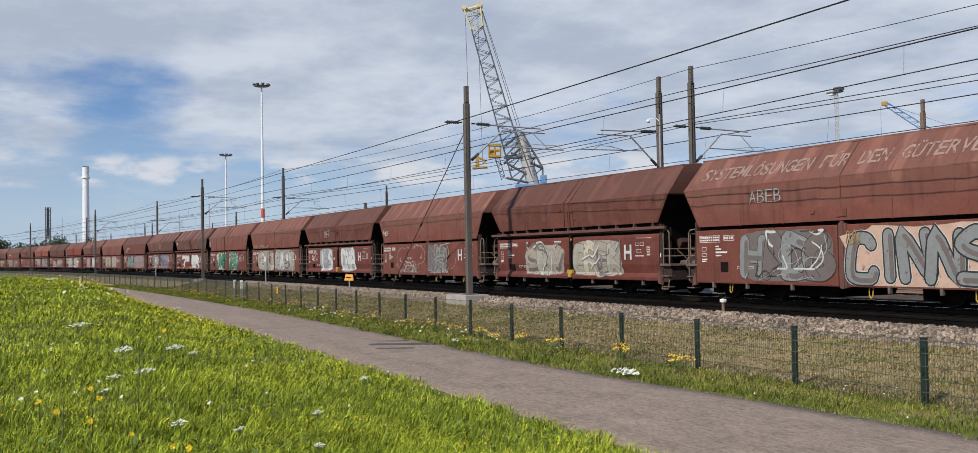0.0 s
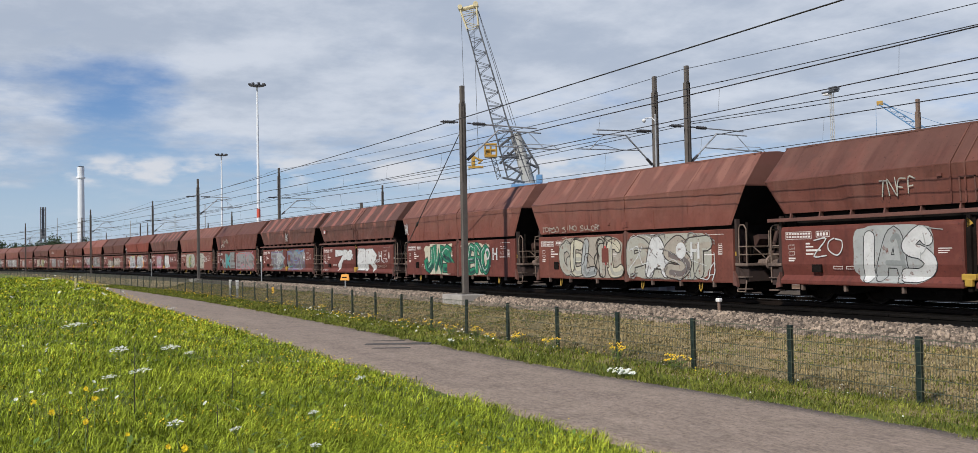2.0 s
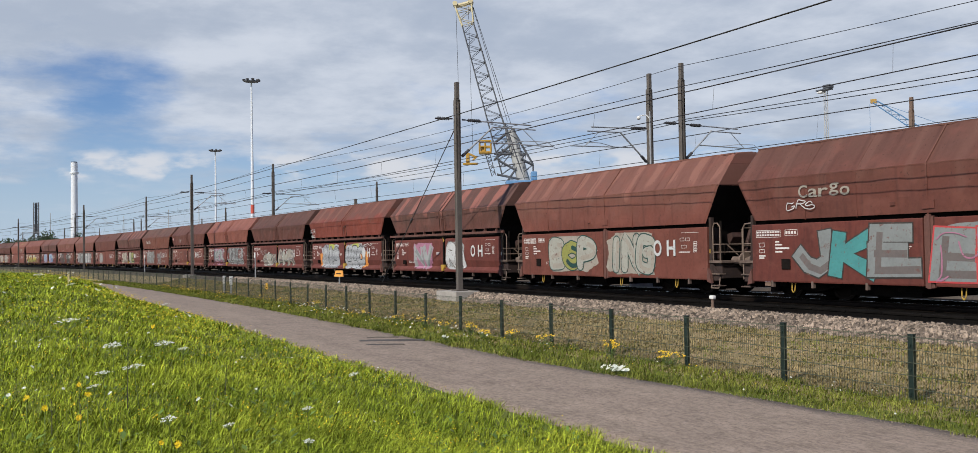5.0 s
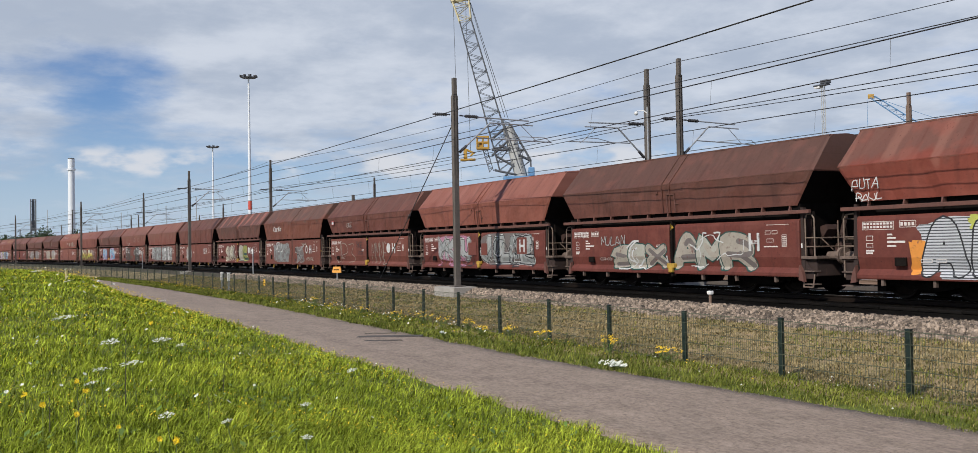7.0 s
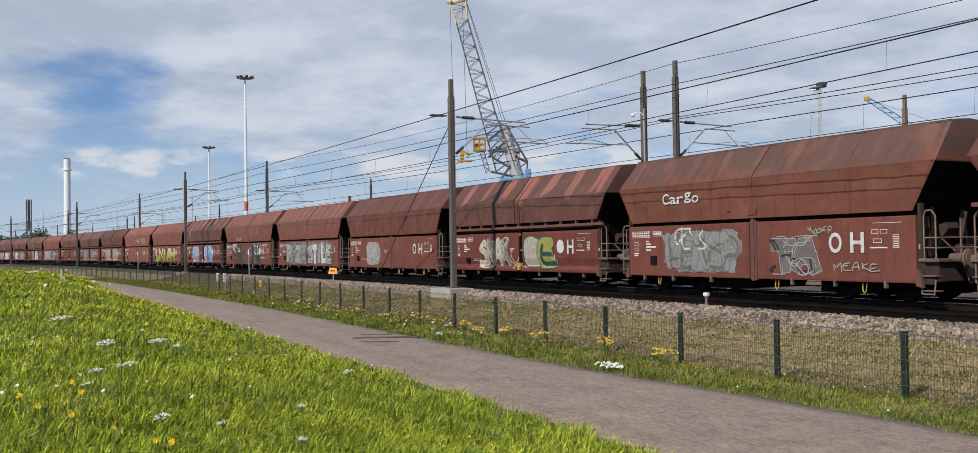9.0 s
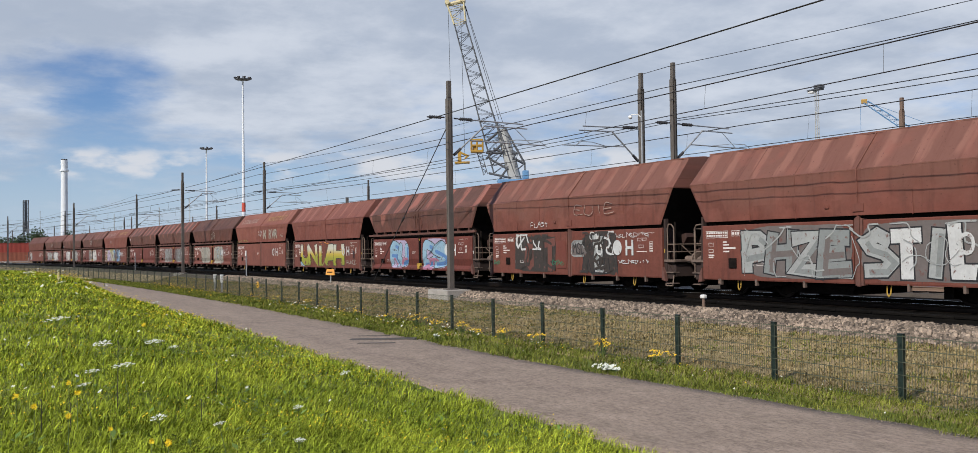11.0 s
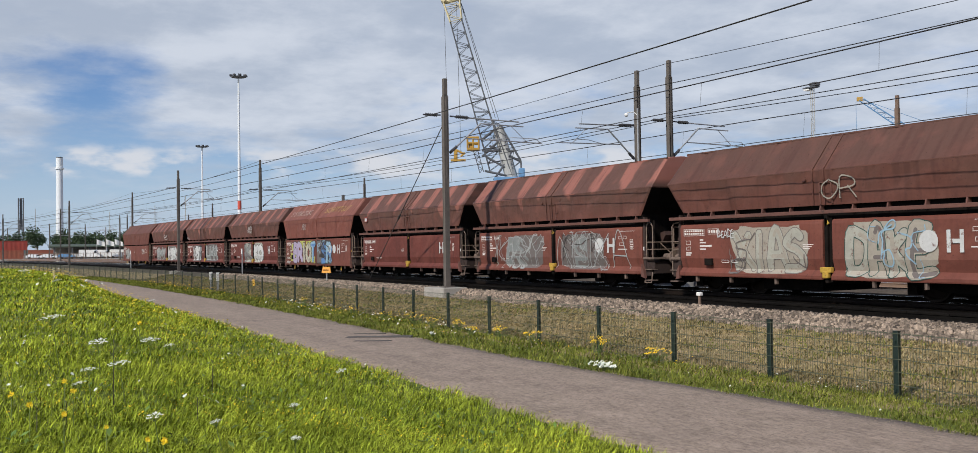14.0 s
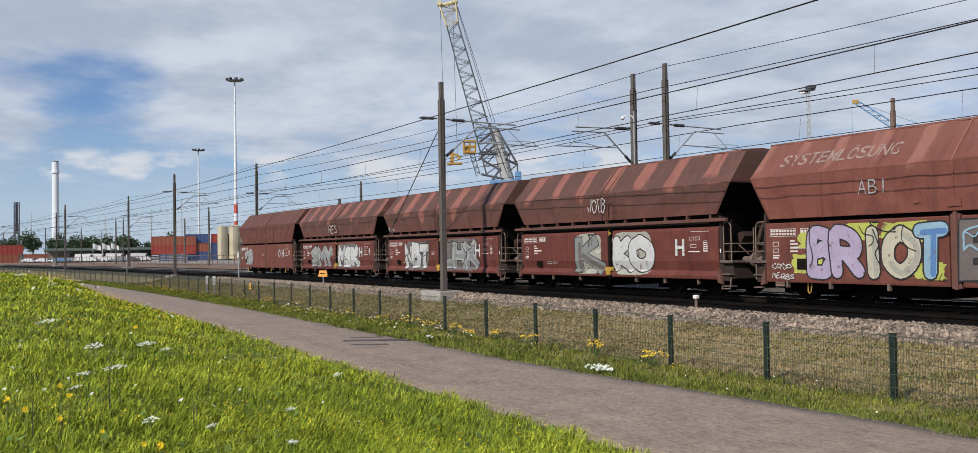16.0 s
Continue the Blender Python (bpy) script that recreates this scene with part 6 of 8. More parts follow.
A_ROW = [(14.0, 15.9), (-33.1, 15.8), (-79.8, 13.8), (-130.8, 9.2), (-178.7, 2.3), (-226.0, -6.6)]
for k, (x, y) in enumerate(A_ROW):
    mast(x, y, 8.9, 1, block=True, base=0.42 if k < 2 else 0.35, arm_len=4.3 if k < 2 else 3.5, label="weathered steel overhead line mast on a concrete block")
R_ROW = [(18.0, 27.0), (-31.0, 25.2), (-80.0, 20.6), (-129.3, 16.6), (-180.8, 11.3), (-230.0, 3.0)]
for x, y in R_ROW:
    mast(x, y, 10.0, 1, block=True, base=0.5, arm_len=4.0)
mast(-32.8, 24.9, 9.85, -1, block=True, base=0.5, arm_len=4.0, near_arm=True)
for x, y, top, arm, mt in ((-98.0, 36.8, 10.1, -1, "mast"), (-33.9, 43.0, 10.1, 0, "mast_rust"), (-209.0, 25.8, 10.1, 1, "mast"), (-200.0, 23.3, 9.6, -1, "mast"), (-193.0, 35.3, 9.5, 1, "mast"),
                           (-200.0, 36.6, 9.5, 0, "mast_rust"), (-146.7, 30.4, 9.5, 1, "mast"), (-257.0, 13.6, 9.5, 1, "mast"), (-260.0, 22.0, 9.5, -1, "mast"), (-290.0, 30.0, 9.5, 1, "mast"), (-150.0, 58.0, 9.8, -1, "mast_rust"), (-300.0, 5.0, 9.5, 1, "mast")):
    mast(x, y, top, arm, mt, base=0.5, near_arm=False, label="distant overhead line mast in the yard")
# small stub post beside the bracket in the yard
stub = thing("stub_mast", "short grey steel post carrying a bracket in the yard", "mast", m=pose(-98.8, 34.6, 0))
bm = BM(); box(bm, -0.14, 0.14, -0.14, 0.14, 0.3, 8.2, 0.01)
part("shaft", bm, M["mast"], stub)


def guy():
    g = thing("guy_wire", "taut steel guy wire anchored in a concrete block", "guy wire", m=pose(0, 0, 0))
    a, b = (-33.2, 15.7, 7.0), (-44.6, 16.9, 0.62)
    bm = BM(); rod(bm, a, b, 0.018, seg=6)
    part("wire", bm, M["wire"], g)
    bm = BM()
    box(bm, -45.9, -43.6, 16.4, 17.5, 0.1, 0.58, 0.03)
    part("anchor_block", bm, M["concrete"], g, "weathered concrete anchor block")
    bm = BM(); rod(bm, (-44.9, 16.95, 0.55), (-44.5, 16.9, 0.75), 0.05); box(bm, -45.3, -44.2, 16.8, 17.05, 0.58, 0.63)
    d = (Vector(b) - Vector(a)).normalized()
    p = Vector(a) + (Vector(b) - Vector(a)) * 0.52
    rod(bm, p - d * 0.15, p + d * 0.15, 0.05)
    part("fitting", bm, M["wire"], g)


guy()


def wire_run(name, pts, r, label, sag=0.0, n=14):
    """One wire hung from point to point."""
    bm = BM()
    full = []
    for a, b in zip(pts, pts[1:]):
        for k in range(n):
            t = k / n
            p = Vector(a).lerp(Vector(b), t)
            p.z -= sag * 4 * t * (1 - t)
            full.append(p)
    full.append(Vector(pts[-1]))
    rings = []
    for i, p in enumerate(full):
        d = (full[min(i + 1, len(full) - 1)] - full[max(i - 1, 0)]).normalized()
        s = d.cross(Vector((0, 0, 1))).normalized()
        u = s.cross(d)
        rings.append([p + s * r, p + u * r, p - s * r, p - u * r])
    loft(bm, rings)
    bmesh.ops.recalc_face_normals(bm, faces=bm.faces[:])
    return full, bm


def catenary(row, reach, label, up=7.50, low=6.67):
    """Messenger, contact wire and droppers of one track; reach: where the wires hang, from each mast."""
    t = thing("overhead_wires", label, "overhead wire", "overhead lines")
    hang = [(x, y + reach(k), 0) for k, (x, y) in enumerate(row)]
    mes, bm = wire_run("messenger", [(x, y, up) for x, y, _ in hang], 0.019, "", 0.13)
    part("messenger_wire", bm, M["wire"], t)
    con, bm = wire_run("contact", [(x, y + 0.15 * (-1) ** k, low) for k, (x, y, _) in enumerate(hang)], 0.015, "", 0.03)
    part("contact_wire", bm, M["wire"], t)
    for i in range(1, len(mes), 2):
        if mes[i].z - con[i].z < 0.8 or True:
            bm = BM(); rod(bm, mes[i], con[i], 0.006, seg=4)
            part("dropper", bm, M["wire"], t)
    return t


catenary(A_ROW, lambda k: 4.2 if k < 2 else 3.4, "dark overhead contact wire above the train")
catenary(R_ROW, lambda k: 4.0, "dark overhead contact wire above the yard track", 7.60, 6.6)
catenary([(14, 38.0), (-33.0, 37.0), (-98.0, 32.5), (-150.0, 27.5), (-200.0, 20.0), (-257.0, 11.0)], lambda k: 0.6, "dark overhead contact wire far over the yard")
catenary([(14, 47.0), (-33.9, 47.0), (-98.0, 42.0), (-146.0, 36.0), (-193.0, 30.0), (-257.0, 20.0)], lambda k: 0.6, "dark overhead contact wire far over the yard")
for row, off, z, r, sag in ((A_ROW, -1.00, 7.31, 0.016, 0.07), (A_ROW, -1.23, 7.24, 0.014, 0.07), (R_ROW, -0.2, 9.83, 0.012, 0.5), (R_ROW, -0.6, 8.88, 0.016, 0.22), (R_ROW, 0.2, 7.66, 0.015, 0.25), (R_ROW, 0.35, 7.60, 0.014, 0.40)):
    _, bm = wire_run("feeder", [(x, y + off, z) for x, y in row], r, "", sag)
    tagged(part("feeder_wire", bm, M["wire"]), "dark feeder wire strung along the masts", "overhead wire", "overhead lines")

# ---------- small things by the line ----------


def line_side():
    s = thing("cable_sign", "orange trackside cable marker plate on a thin post", "sign", m=pose(-47.0, 15.5, 0.25, 0, 0, 22))
    bm = BM(); loft(bm, [[(-0.36, y, 0.80), (0.36, y, 0.80), (0.30, y, 1.12), (-0.24, y, 1.12)] for y in (-0.02, 0.02)])
    bmesh.ops.recalc_face_normals(bm, faces=bm.faces[:])
    part("plate", bm, M["orange"], s)
    bm = BM(); box(bm, -0.22, 0.2, -0.026, -0.021, 0.93, 0.98)
    part("print", bm, M["dark"], s)
    bm = BM(); rod(bm, (0, 0.03, -0.2), (0, 0.03, 0.95), 0.035)
    part("post", bm, M["galv"], s)
    k = thing("track_marker", "small rusty stake with a white cap in the ballast", "marker", m=pose(-19.2, 16.5, 0.44))
    bm = BM(); rod(bm, (0, 0, -0.1), (0, 0, 0.52), 0.04, seg=10)
    part("stake", bm, M["mast_rust"], k)
    bm = BM(); box(bm, -0.075, 0.075, -0.06, 0.06, 0.49, 0.59, 0.03)
    part("cap", bm, M["white"], k)
    # a camera on a thin pole
    c = thing("yard_camera", "white dome camera on a slim pole in the yard", "camera", m=pose(-31.6, 24.0, 0.5))
    bm = BM(); rod(bm, (0, 0, -0.3), (0, 0, 7.5), 0.035)
    part("pole", bm, M["galv"], c)
    bm = BM(); path_rod(bm, [(0, 0, 7.2), (-0.1, -0.1, 7.35), (-0.3, -0.3, 7.35)], 0.02)
    bmesh.ops.create_uvsphere(bm, u_segments=12, v_segments=8, radius=0.085, matrix=Matrix.Translation((-0.33, -0.33, 7.25)))
    part("dome", bm, M["white"], c)
    # cable duct lids and sleepers' ends beside the far rail are part of the bed; a low cable stake row
    for x in (-63.0, -98.0):
        p = thing("hectometre_post", "thin pale post with a small plate beside the track", "post", "trackside posts", m=pose(x, line_y(x) - 3.4, 0.3))
        bm = BM(); rod(bm, (0, 0, -0.2), (0, 0, 2.0), 0.04)
        part("post", bm, M["galv"], p)
        bm = BM(); box(bm, -0.16, 0.16, -0.05, -0.02, 1.75, 2.1, 0.006)
        part("plate", bm, M["white"], p)


line_side()

# ---------- far things ----------
M["steel_grey"] = surface("grey_lattice", (0.065, 0.07, 0.08), (0.11, 0.115, 0.125), 0.6, big=0.3, fine=2, bump=0.0)
M["steel_pale"] = surface("pale_column", (0.42, 0.42, 0.40), (0.34, 0.34, 0.33), 0.6, big=0.1, fine=1, bump=0.0)
M["crane_yellow"] = surface("crane_yellow", (0.45, 0.25, 0.03), (0.33, 0.19, 0.03), 0.6, big=0.3, fine=2, bump=0.0)
M["crane_cream"] = surface("crane_cream", (0.62, 0.54, 0.32), (0.5, 0.42, 0.25), 0.6, big=0.3, fine=2, bump=0.0)
M["crane_blue"] = surface("crane_blue", (0.12, 0.27, 0.46), (0.09, 0.2, 0.36), 0.6, big=0.3, fine=2, bump=0.0)
M["tower_white"] = surface("white_tower_paint", (0.74, 0.76, 0.78), (0.66, 0.68, 0.70), 0.6, big=0.05, fine=0.5, bump=0.0)
M["tower_red"] = surface("red_tower_paint", (0.62, 0.09, 0.05), (0.52, 0.08, 0.05), 0.6, big=0.1, fine=1, bump=0.0)
M["box_red"] = surface("container_red", (0.34, 0.048, 0.03), (0.25, 0.042, 0.028), 0.6, big=0.4, fine=3, bump=0.05)
M["box_brown"] = surface("container_brown", (0.30, 0.09, 0.045), (0.24, 0.07, 0.04), 0.6, big=0.4, fine=3, bump=0.05)
M["box_blue"] = surface("container_blue", (0.05, 0.09, 0.22), (0.04, 0.07, 0.17), 0.6, big=0.4, fine=3, bump=0.05)
M["cream"] = surface("cream_cladding", (0.55, 0.48, 0.33), (0.44, 0.38, 0.26), 0.7, big=0.3, fine=3, bump=0.05)
M["roof_green"] = surface("dull_green_roof", (0.06, 0.085, 0.06), (0.09, 0.11, 0.08), 0.8, big=0.2, fine=2)
M["leaf_far"] = surface("distant_leaves", (0.022, 0.045, 0.018), (0.045, 0.075, 0.028), 0.9, big=0.3, fine=2, bump=0.0, per=0.35)
M["bark"] = surface("bark", (0.08, 0.06, 0.045), (0.11, 0.085, 0.06), 0.9, big=1, fine=8)
M["glass"] = surface("dark_glass", (0.02, 0.025, 0.03), (0.03, 0.035, 0.04), 0.15, big=1, fine=4, bump=0.0)
M["black"] = surface("black_rubber", (0.02, 0.02, 0.02), (0.03, 0.03, 0.03), 0.8, big=2, fine=9)


def lattice(bm, a0, b0, a1, b1, deep, r, n):
    """A four-legged lattice beam between two cross sections (a: one edge, b: the other edge), deep metres thick."""
    a0, b0, a1, b1, deep = Vector(a0), Vector(b0), Vector(a1), Vector(b1), Vector(deep)
    for d in (-0.5, 0.5):
        rod(bm, a0 + deep * d, a1 + deep * d, r, seg=5)
        rod(bm, b0 + deep * d, b1 + deep * d, r, seg=5)
    for i in range(n):
        t0, t1 = i / n, (i + 1) / n
        for d in (-0.5, 0.5):
            p, q = a0.lerp(a1, t0) + deep * d, b0.lerp(b1, t0) + deep * d
            p2, q2 = a0.lerp(a1, t1) + deep * d, b0.lerp(b1, t1) + deep * d
            rod(bm, p, q2 if i % 2 else q, r * 0.34, seg=4)
            rod(bm, q if i % 2 == 0 else p, p2 if i % 2 == 0 else q2, r * 0.34, seg=4)
        rod(bm, a0.lerp(a1, t0) - deep * 0.5, a0.lerp(a1, t1) + deep * 0.5, r * 0.34, seg=4)
    return bm


def harbour_crane():
    # u: metres sideways, v: metres up, from the foot of the boom
    k = thing("harbour_crane", "tall grey lattice harbour crane with yellow boom head", "crane", m=pose(-305.0, 171.0, 27.0, 0, 0, math.degrees(math.atan2(305, 171)) + 0))
    S = 0.2326

    def P(x, y, d=0.0):
        return Vector(((x - 840) * S, d, (300 - y) * S))
    bm = BM()
    lattice(bm, P(812, 285), P(836, 268), P(788, 190), P(812, 190), (0, 3.2, 0), 0.30, 8)
    lattice(bm, P(788, 190), P(812, 190), P(752, 45), P(770, 40), (0, 2.6, 0), 0.27, 14)
    part("boom", bm, M["steel_grey"], k)
    bm = BM()
    lattice(bm, P(752, 45), P(770, 40), P(740, 10), P(767, 6), (0, 3.0, 0), 0.35, 3)
    rod(bm, P(741, 12), P(767, 6), 0.8, seg=8)
    part("boom_head", bm, M["crane_cream"], k, "pale yellow boom head")
    for x, y, r in ((741, 9, 0.9), (766, 5, 1.0)):
        bm = BM(); rod(bm, P(x, y, -2), P(x, y, 2), r, seg=12)
        part("sheave", bm, M["crane_cream"], k)
    bm = BM()
    for x0, y0, x1, y1 in ((770, 14, 828, 205), (768, 10, 822, 200)):
        rod(bm, P(x0, y0), P(x1, y1), 0.09, seg=4)
    for x in (742, 762):
        rod(bm, P(x, 12), P(x + 4, 255), 0.07, seg=4)
    part("rope", bm, M["wire"], k)
    bm = BM()
    lattice(bm, P(818, 205), P(830, 212), P(850, 300), P(862, 270), (0, 4, 0), 0.3, 6)
    for a, b in (((812, 245), (860, 270)), ((800, 252), (850, 254)), ((806, 262), (845, 285)), ((862, 270), (862, 300)), ((818, 300), (845, 262)), ((800, 235), (826, 215)), ((804, 285), (860, 298)), ((830, 235), (800, 262))):
        rod(bm, P(*a, -1.5), P(*b, -1.5), 0.35, seg=6); rod(bm, P(*a, 1.5), P(*b, 1.5), 0.28, seg=6)
    part("a_frame", bm, M["steel_grey"], k)
    bm = BM()
    rod(bm, P(826, 215), P(848, 302), 2.0, 2.4, 10)
    rod(bm, P(848, 302), P(848, 420), 3.2, 3.6, 14)
    part("column", bm, M["steel_pale"], k)
    bm = BM()
    for d in (-3, 1):
        for a, b in (((777, 232), (795, 232)), ((777, 250), (795, 250)), ((777, 232), (777, 250)), ((795, 232), (795, 250)), ((777, 241), (795, 241)), ((786, 232), (786, 250))):
            rod(bm, P(*a, d), P(*b, d), 0.32, seg=6)
    for x, y in ((777, 232), (795, 232), (777, 250), (795, 250)):
        rod(bm, P(x, y, -3), P(x, y, 1), 0.32, seg=6)
    box(bm, P(776, 0).x, P(796, 0).x, -3.2, 1.2, P(0, 252).z, P(0, 249).z)
    box(bm, P(779, 0).x, P(787, 0).x, -2.4, 0.6, P(0, 249).z, P(0, 240).z, 0.3)
    part("cabin", bm, M["crane_yellow"], k, "yellow operator cabin")
    bm = BM()
    rod(bm, P(750, 268, -2), P(774, 268, -2), 0.45, seg=6); box(bm, P(755, 0).x, P(761, 0).x, -2.4, -1.4, P(0, 266).z, P(0, 250).z, 0.3); rod(bm, P(760, 252, -2), P(772, 258, -2), 0.4, seg=6); rod(bm, P(766, 262, -2), P(773, 256, -2), 0.35, seg=6)
    part("hook_block", bm, M["crane_yellow"], k, "yellow hook block")
    bm = BM()
    lattice(bm, P(786, 252), P(793, 252), P(796, 288), P(802, 286), (0, 1.5, 0), 0.15, 7)
    part("ladder", bm, M["steel_grey"], k)
    bm = BM()
    box(bm, P(818, 0).x, P(866, 0).x, -4, 6, P(0, 312).z, P(0, 296).z, 0.5); box(bm, P(858, 0).x, P(868, 0).x, -3, 3, P(0, 296).z, P(0, 282).z, 0.4)
    part("machine_house", bm, M["crane_blue"], k, "blue machinery house")
    bm = BM()
    for x in (-9, 9):
        for y in (-8, 8):
            loft(bm, [[(x * s + a, y * s + b, z) for a, b in ((-1, -1), (1, -1), (1, 1), (-1, 1))] for s, z in ((1.0, -26.5), (0.5, -3))])
    part("portal", bm, M["crane_blue"], k)


harbour_crane()


def far_crane():
    k = thing("far_crane", "distant blue lattice crane with a yellow head", "crane", m=pose(-454.0, 532.0, 0, 0, 0, math.degrees(math.atan2(454, 532))))
    bm = BM()
    lattice(bm, (3, 0, 100), (6, 0, 101), (30, 0, 78), (34, 0, 80), (0, 2, 0), 0.3, 12)
    rod(bm, (4, 0, 101), (46, 0, 82), 0.15, seg=4)
    part("boom", bm, M["crane_blue"], k)
    bm = BM(); box(bm, 1.5, 5.5, -1, 1, 99.5, 102.5, 0.4)
    part("boom_head", bm, M["crane_yellow"], k)
    bm = BM(); rod(bm, (32, 0, 79), (36, 0, 0), 1.6, 2.2); rod(bm, (1, 0, 99), (1, 0, 60), 0.12, seg=4)
    part("tower", bm, M["crane_blue"], k)


far_crane()


def light_mast(x, y, h, ring, r0=0.55, r1=0.28, red=0.0, label="tall white floodlight mast with a lamp ring"):
    k = thing("floodlight_mast", label, "light mast", "floodlight masts", m=pose(x, y, 0.5))
    bm = BM()
    rod(bm, (0, 0, red), (0, 0, h), r0, r1, 14)
    part("pole", bm, M["tower_white"], k)
    if red:
        n = 7
        for i in range(n):
            bm = BM(); rod(bm, (0, 0, red * i / n - 0.3), (0, 0, red * (i + 1) / n), r0 * 1.15, r0 * 1.1, 14)
            part("band", bm, M["tower_red" if (n - i) % 2 else "tower_white"], k, "red warning band" if (n - i) % 2 else "white band")
    bm = BM()
    rod(bm, (0, 0, h + 0.3), (0, 0, h + 0.5), ring, ring, 20)
    rod(bm, (0, 0, h), (0, 0, h + 1.5), 0.12)
    part("ring", bm, M["steel_grey"], k)
    for i in range(8):
        a = i * math.pi / 4
        bm = BM(); box(bm, -0.45, 0.45, -0.3, 0.3, -0.25, 0.3, 0.08)
        o = part("lamp", bm, M["insul"], k)
        o.matrix_basis = pose(ring * math.cos(a), ring * math.sin(a), h + 0.75, 0, 0, math.degrees(a))


light_mast(-292.0, 68.7, 55.0, 2.3, red=17.0, r0=0.52, r1=0.25, label="tall white floodlight mast with red bands at its foot")
light_mast(-412.0, 81.2, 45.8, 2.3, r0=0.50, r1=0.28, red=6.0)


def yard_light(x, y, h):
    k = thing("yard_lamp", "slim steel floodlight pole with a service platform", "light mast", "floodlight masts", m=pose(x, y, 0.5))
    bm = BM()
    lattice(bm, (-0.35, 0, 0), (0.35, 0, 0), (-0.3, 0, h), (0.3, 0, h), (0, 0.6, 0), 0.10, 24)
    part("pole", bm, M["steel_pale"], k)
    bm = BM(); box(bm, -2.4, 1.6, -0.9, 0.9, h, h + 0.35, 0.05); box(bm, -0.2, 1.9, -0.9, 0.9, h + 0.4, h + 1.3, 0.2)
    part("platform", bm, M["steel_grey"], k)
    bm = BM(); box(bm, -2.2, -0.5, -0.8, 0.8, h - 0.5, h - 0.05, 0.15)
    part("lamp", bm, M["white"], k)


yard_light(-169.6, 183.6, 40.6)


def chimney(x, y, h, r):
    k = thing("chimney", "tall white industrial chimney with a dark rim", "chimney", m=pose(x, y, 0.5))
    bm = BM(); rod(bm, (0, 0, 0), (0, 0, h - 7), r * 1.12, r * 0.92, 24)
    part("shaft", bm, M["tower_white"], k)
    bm = BM(); rod(bm, (0, 0, h - 7), (0, 0, h), r * 0.98, r * 0.98, 24); rod(bm, (0, 0, h - 7.6), (0, 0, h - 6.6), r * 1.25, r * 1.25, 24)
    part("collar", bm, M["tower_white"], k)
    bm = BM(); rod(bm, (0, 0, h), (0, 0, h + 0.6), r * 0.9, r * 0.9, 24)
    part("rim", bm, M["insul"], k)


chimney(-698.6, 43.2, 66.0, 2.25)


def dark_tower(x, y, h):
    k = thing("lattice_tower", "dark slender lattice tower on the skyline", "tower", m=pose(x, y, 0.5))
    bm = BM(); lattice(bm, (-1.6, 0, 0), (1.6, 0, 0), (-1.3, 0, h), (1.3, 0, h), (0, 3, 0), 0.35, 22); box(bm, -0.8, 0.8, -0.8, 0.8, h * 0.45, h)
    part("frame", bm, M["steel_grey"], k)
    bm = BM(); lattice(bm, (3.0, 0, 0), (6.0, 0, 0), (3.5, 0, h * 0.62), (5.0, 0, h * 0.62), (0, 2, 0), 0.25, 14)
    part("side_frame", bm, M["steel_grey"], k)


dark_tower(-699.7, 19.7, 38.5)
for x, y, h in ((-690.0, 28.0, 31.0), (-500.0, 90.0, 30.0), (-560.0, 60.0, 24.0), (-520.0, 78.0, 26.0)):
    p = thing("thin_mast", "thin grey aerial mast on the skyline", "mast", "far masts", m=pose(x, y, 0.5))
    bm = BM(); rod(bm, (0, 0, 0), (0, 0, h), 0.3, 0.14, 8); rod(bm, (-0.8, 0, h - 0.5), (0.8, 0, h - 0.5), 0.2, seg=6)
    part("pole", bm, M["steel_pale"], p)


def container(x, y, z, rz, colour, long=12.2):
    k = thing("container", f"{colour} corrugated steel shipping container in the yard", "container", "stacked containers", m=pose(x, y, z, 0, 0, rz))
    n = int(long / 0.28)
    h, w = 2.59, 1.22
    bm = BM()
    rings = []
    for i in range(n + 1):
        a = -long / 2 + 0.12 + (long - 0.24) * i / n
        d = 0.035 if (i // 2) % 2 else 0.0
        rings.append([(a, -w + d, 0.12), (a, w - d, 0.12), (a, w - d, h - 0.1), (a, -w + d, h - 0.1)])
    loft(bm, rings)
    bmesh.ops.recalc_face_normals(bm, faces=bm.faces[:])
    part("shell", bm, M["box_" + colour], k)
    bm = BM()
    for sx in (-1, 1):
        for sy in (-1, 1):
            box(bm, sx * long / 2 - 0.1, sx * long / 2 + 0.1, sy * w - 0.08, sy * w + 0.08, 0, h)
    for sy in (-1, 1):
        for zz in (0.0, h - 0.14):
            box(bm, -long / 2, long / 2, sy * w - 0.05, sy * w + 0.05, zz, zz + 0.14)
    part("frame", bm, M["box_" + colour], k)
    bm = BM()
    for sx in (-1, 1):
        for yy in (-0.75, -0.3, 0.3, 0.75):
            rod(bm, (sx * (long / 2 + 0.03), yy, 0.15), (sx * (long / 2 + 0.03), yy, h - 0.15), 0.03, seg=6)
    part("lock_rod", bm, M["galv"], k)


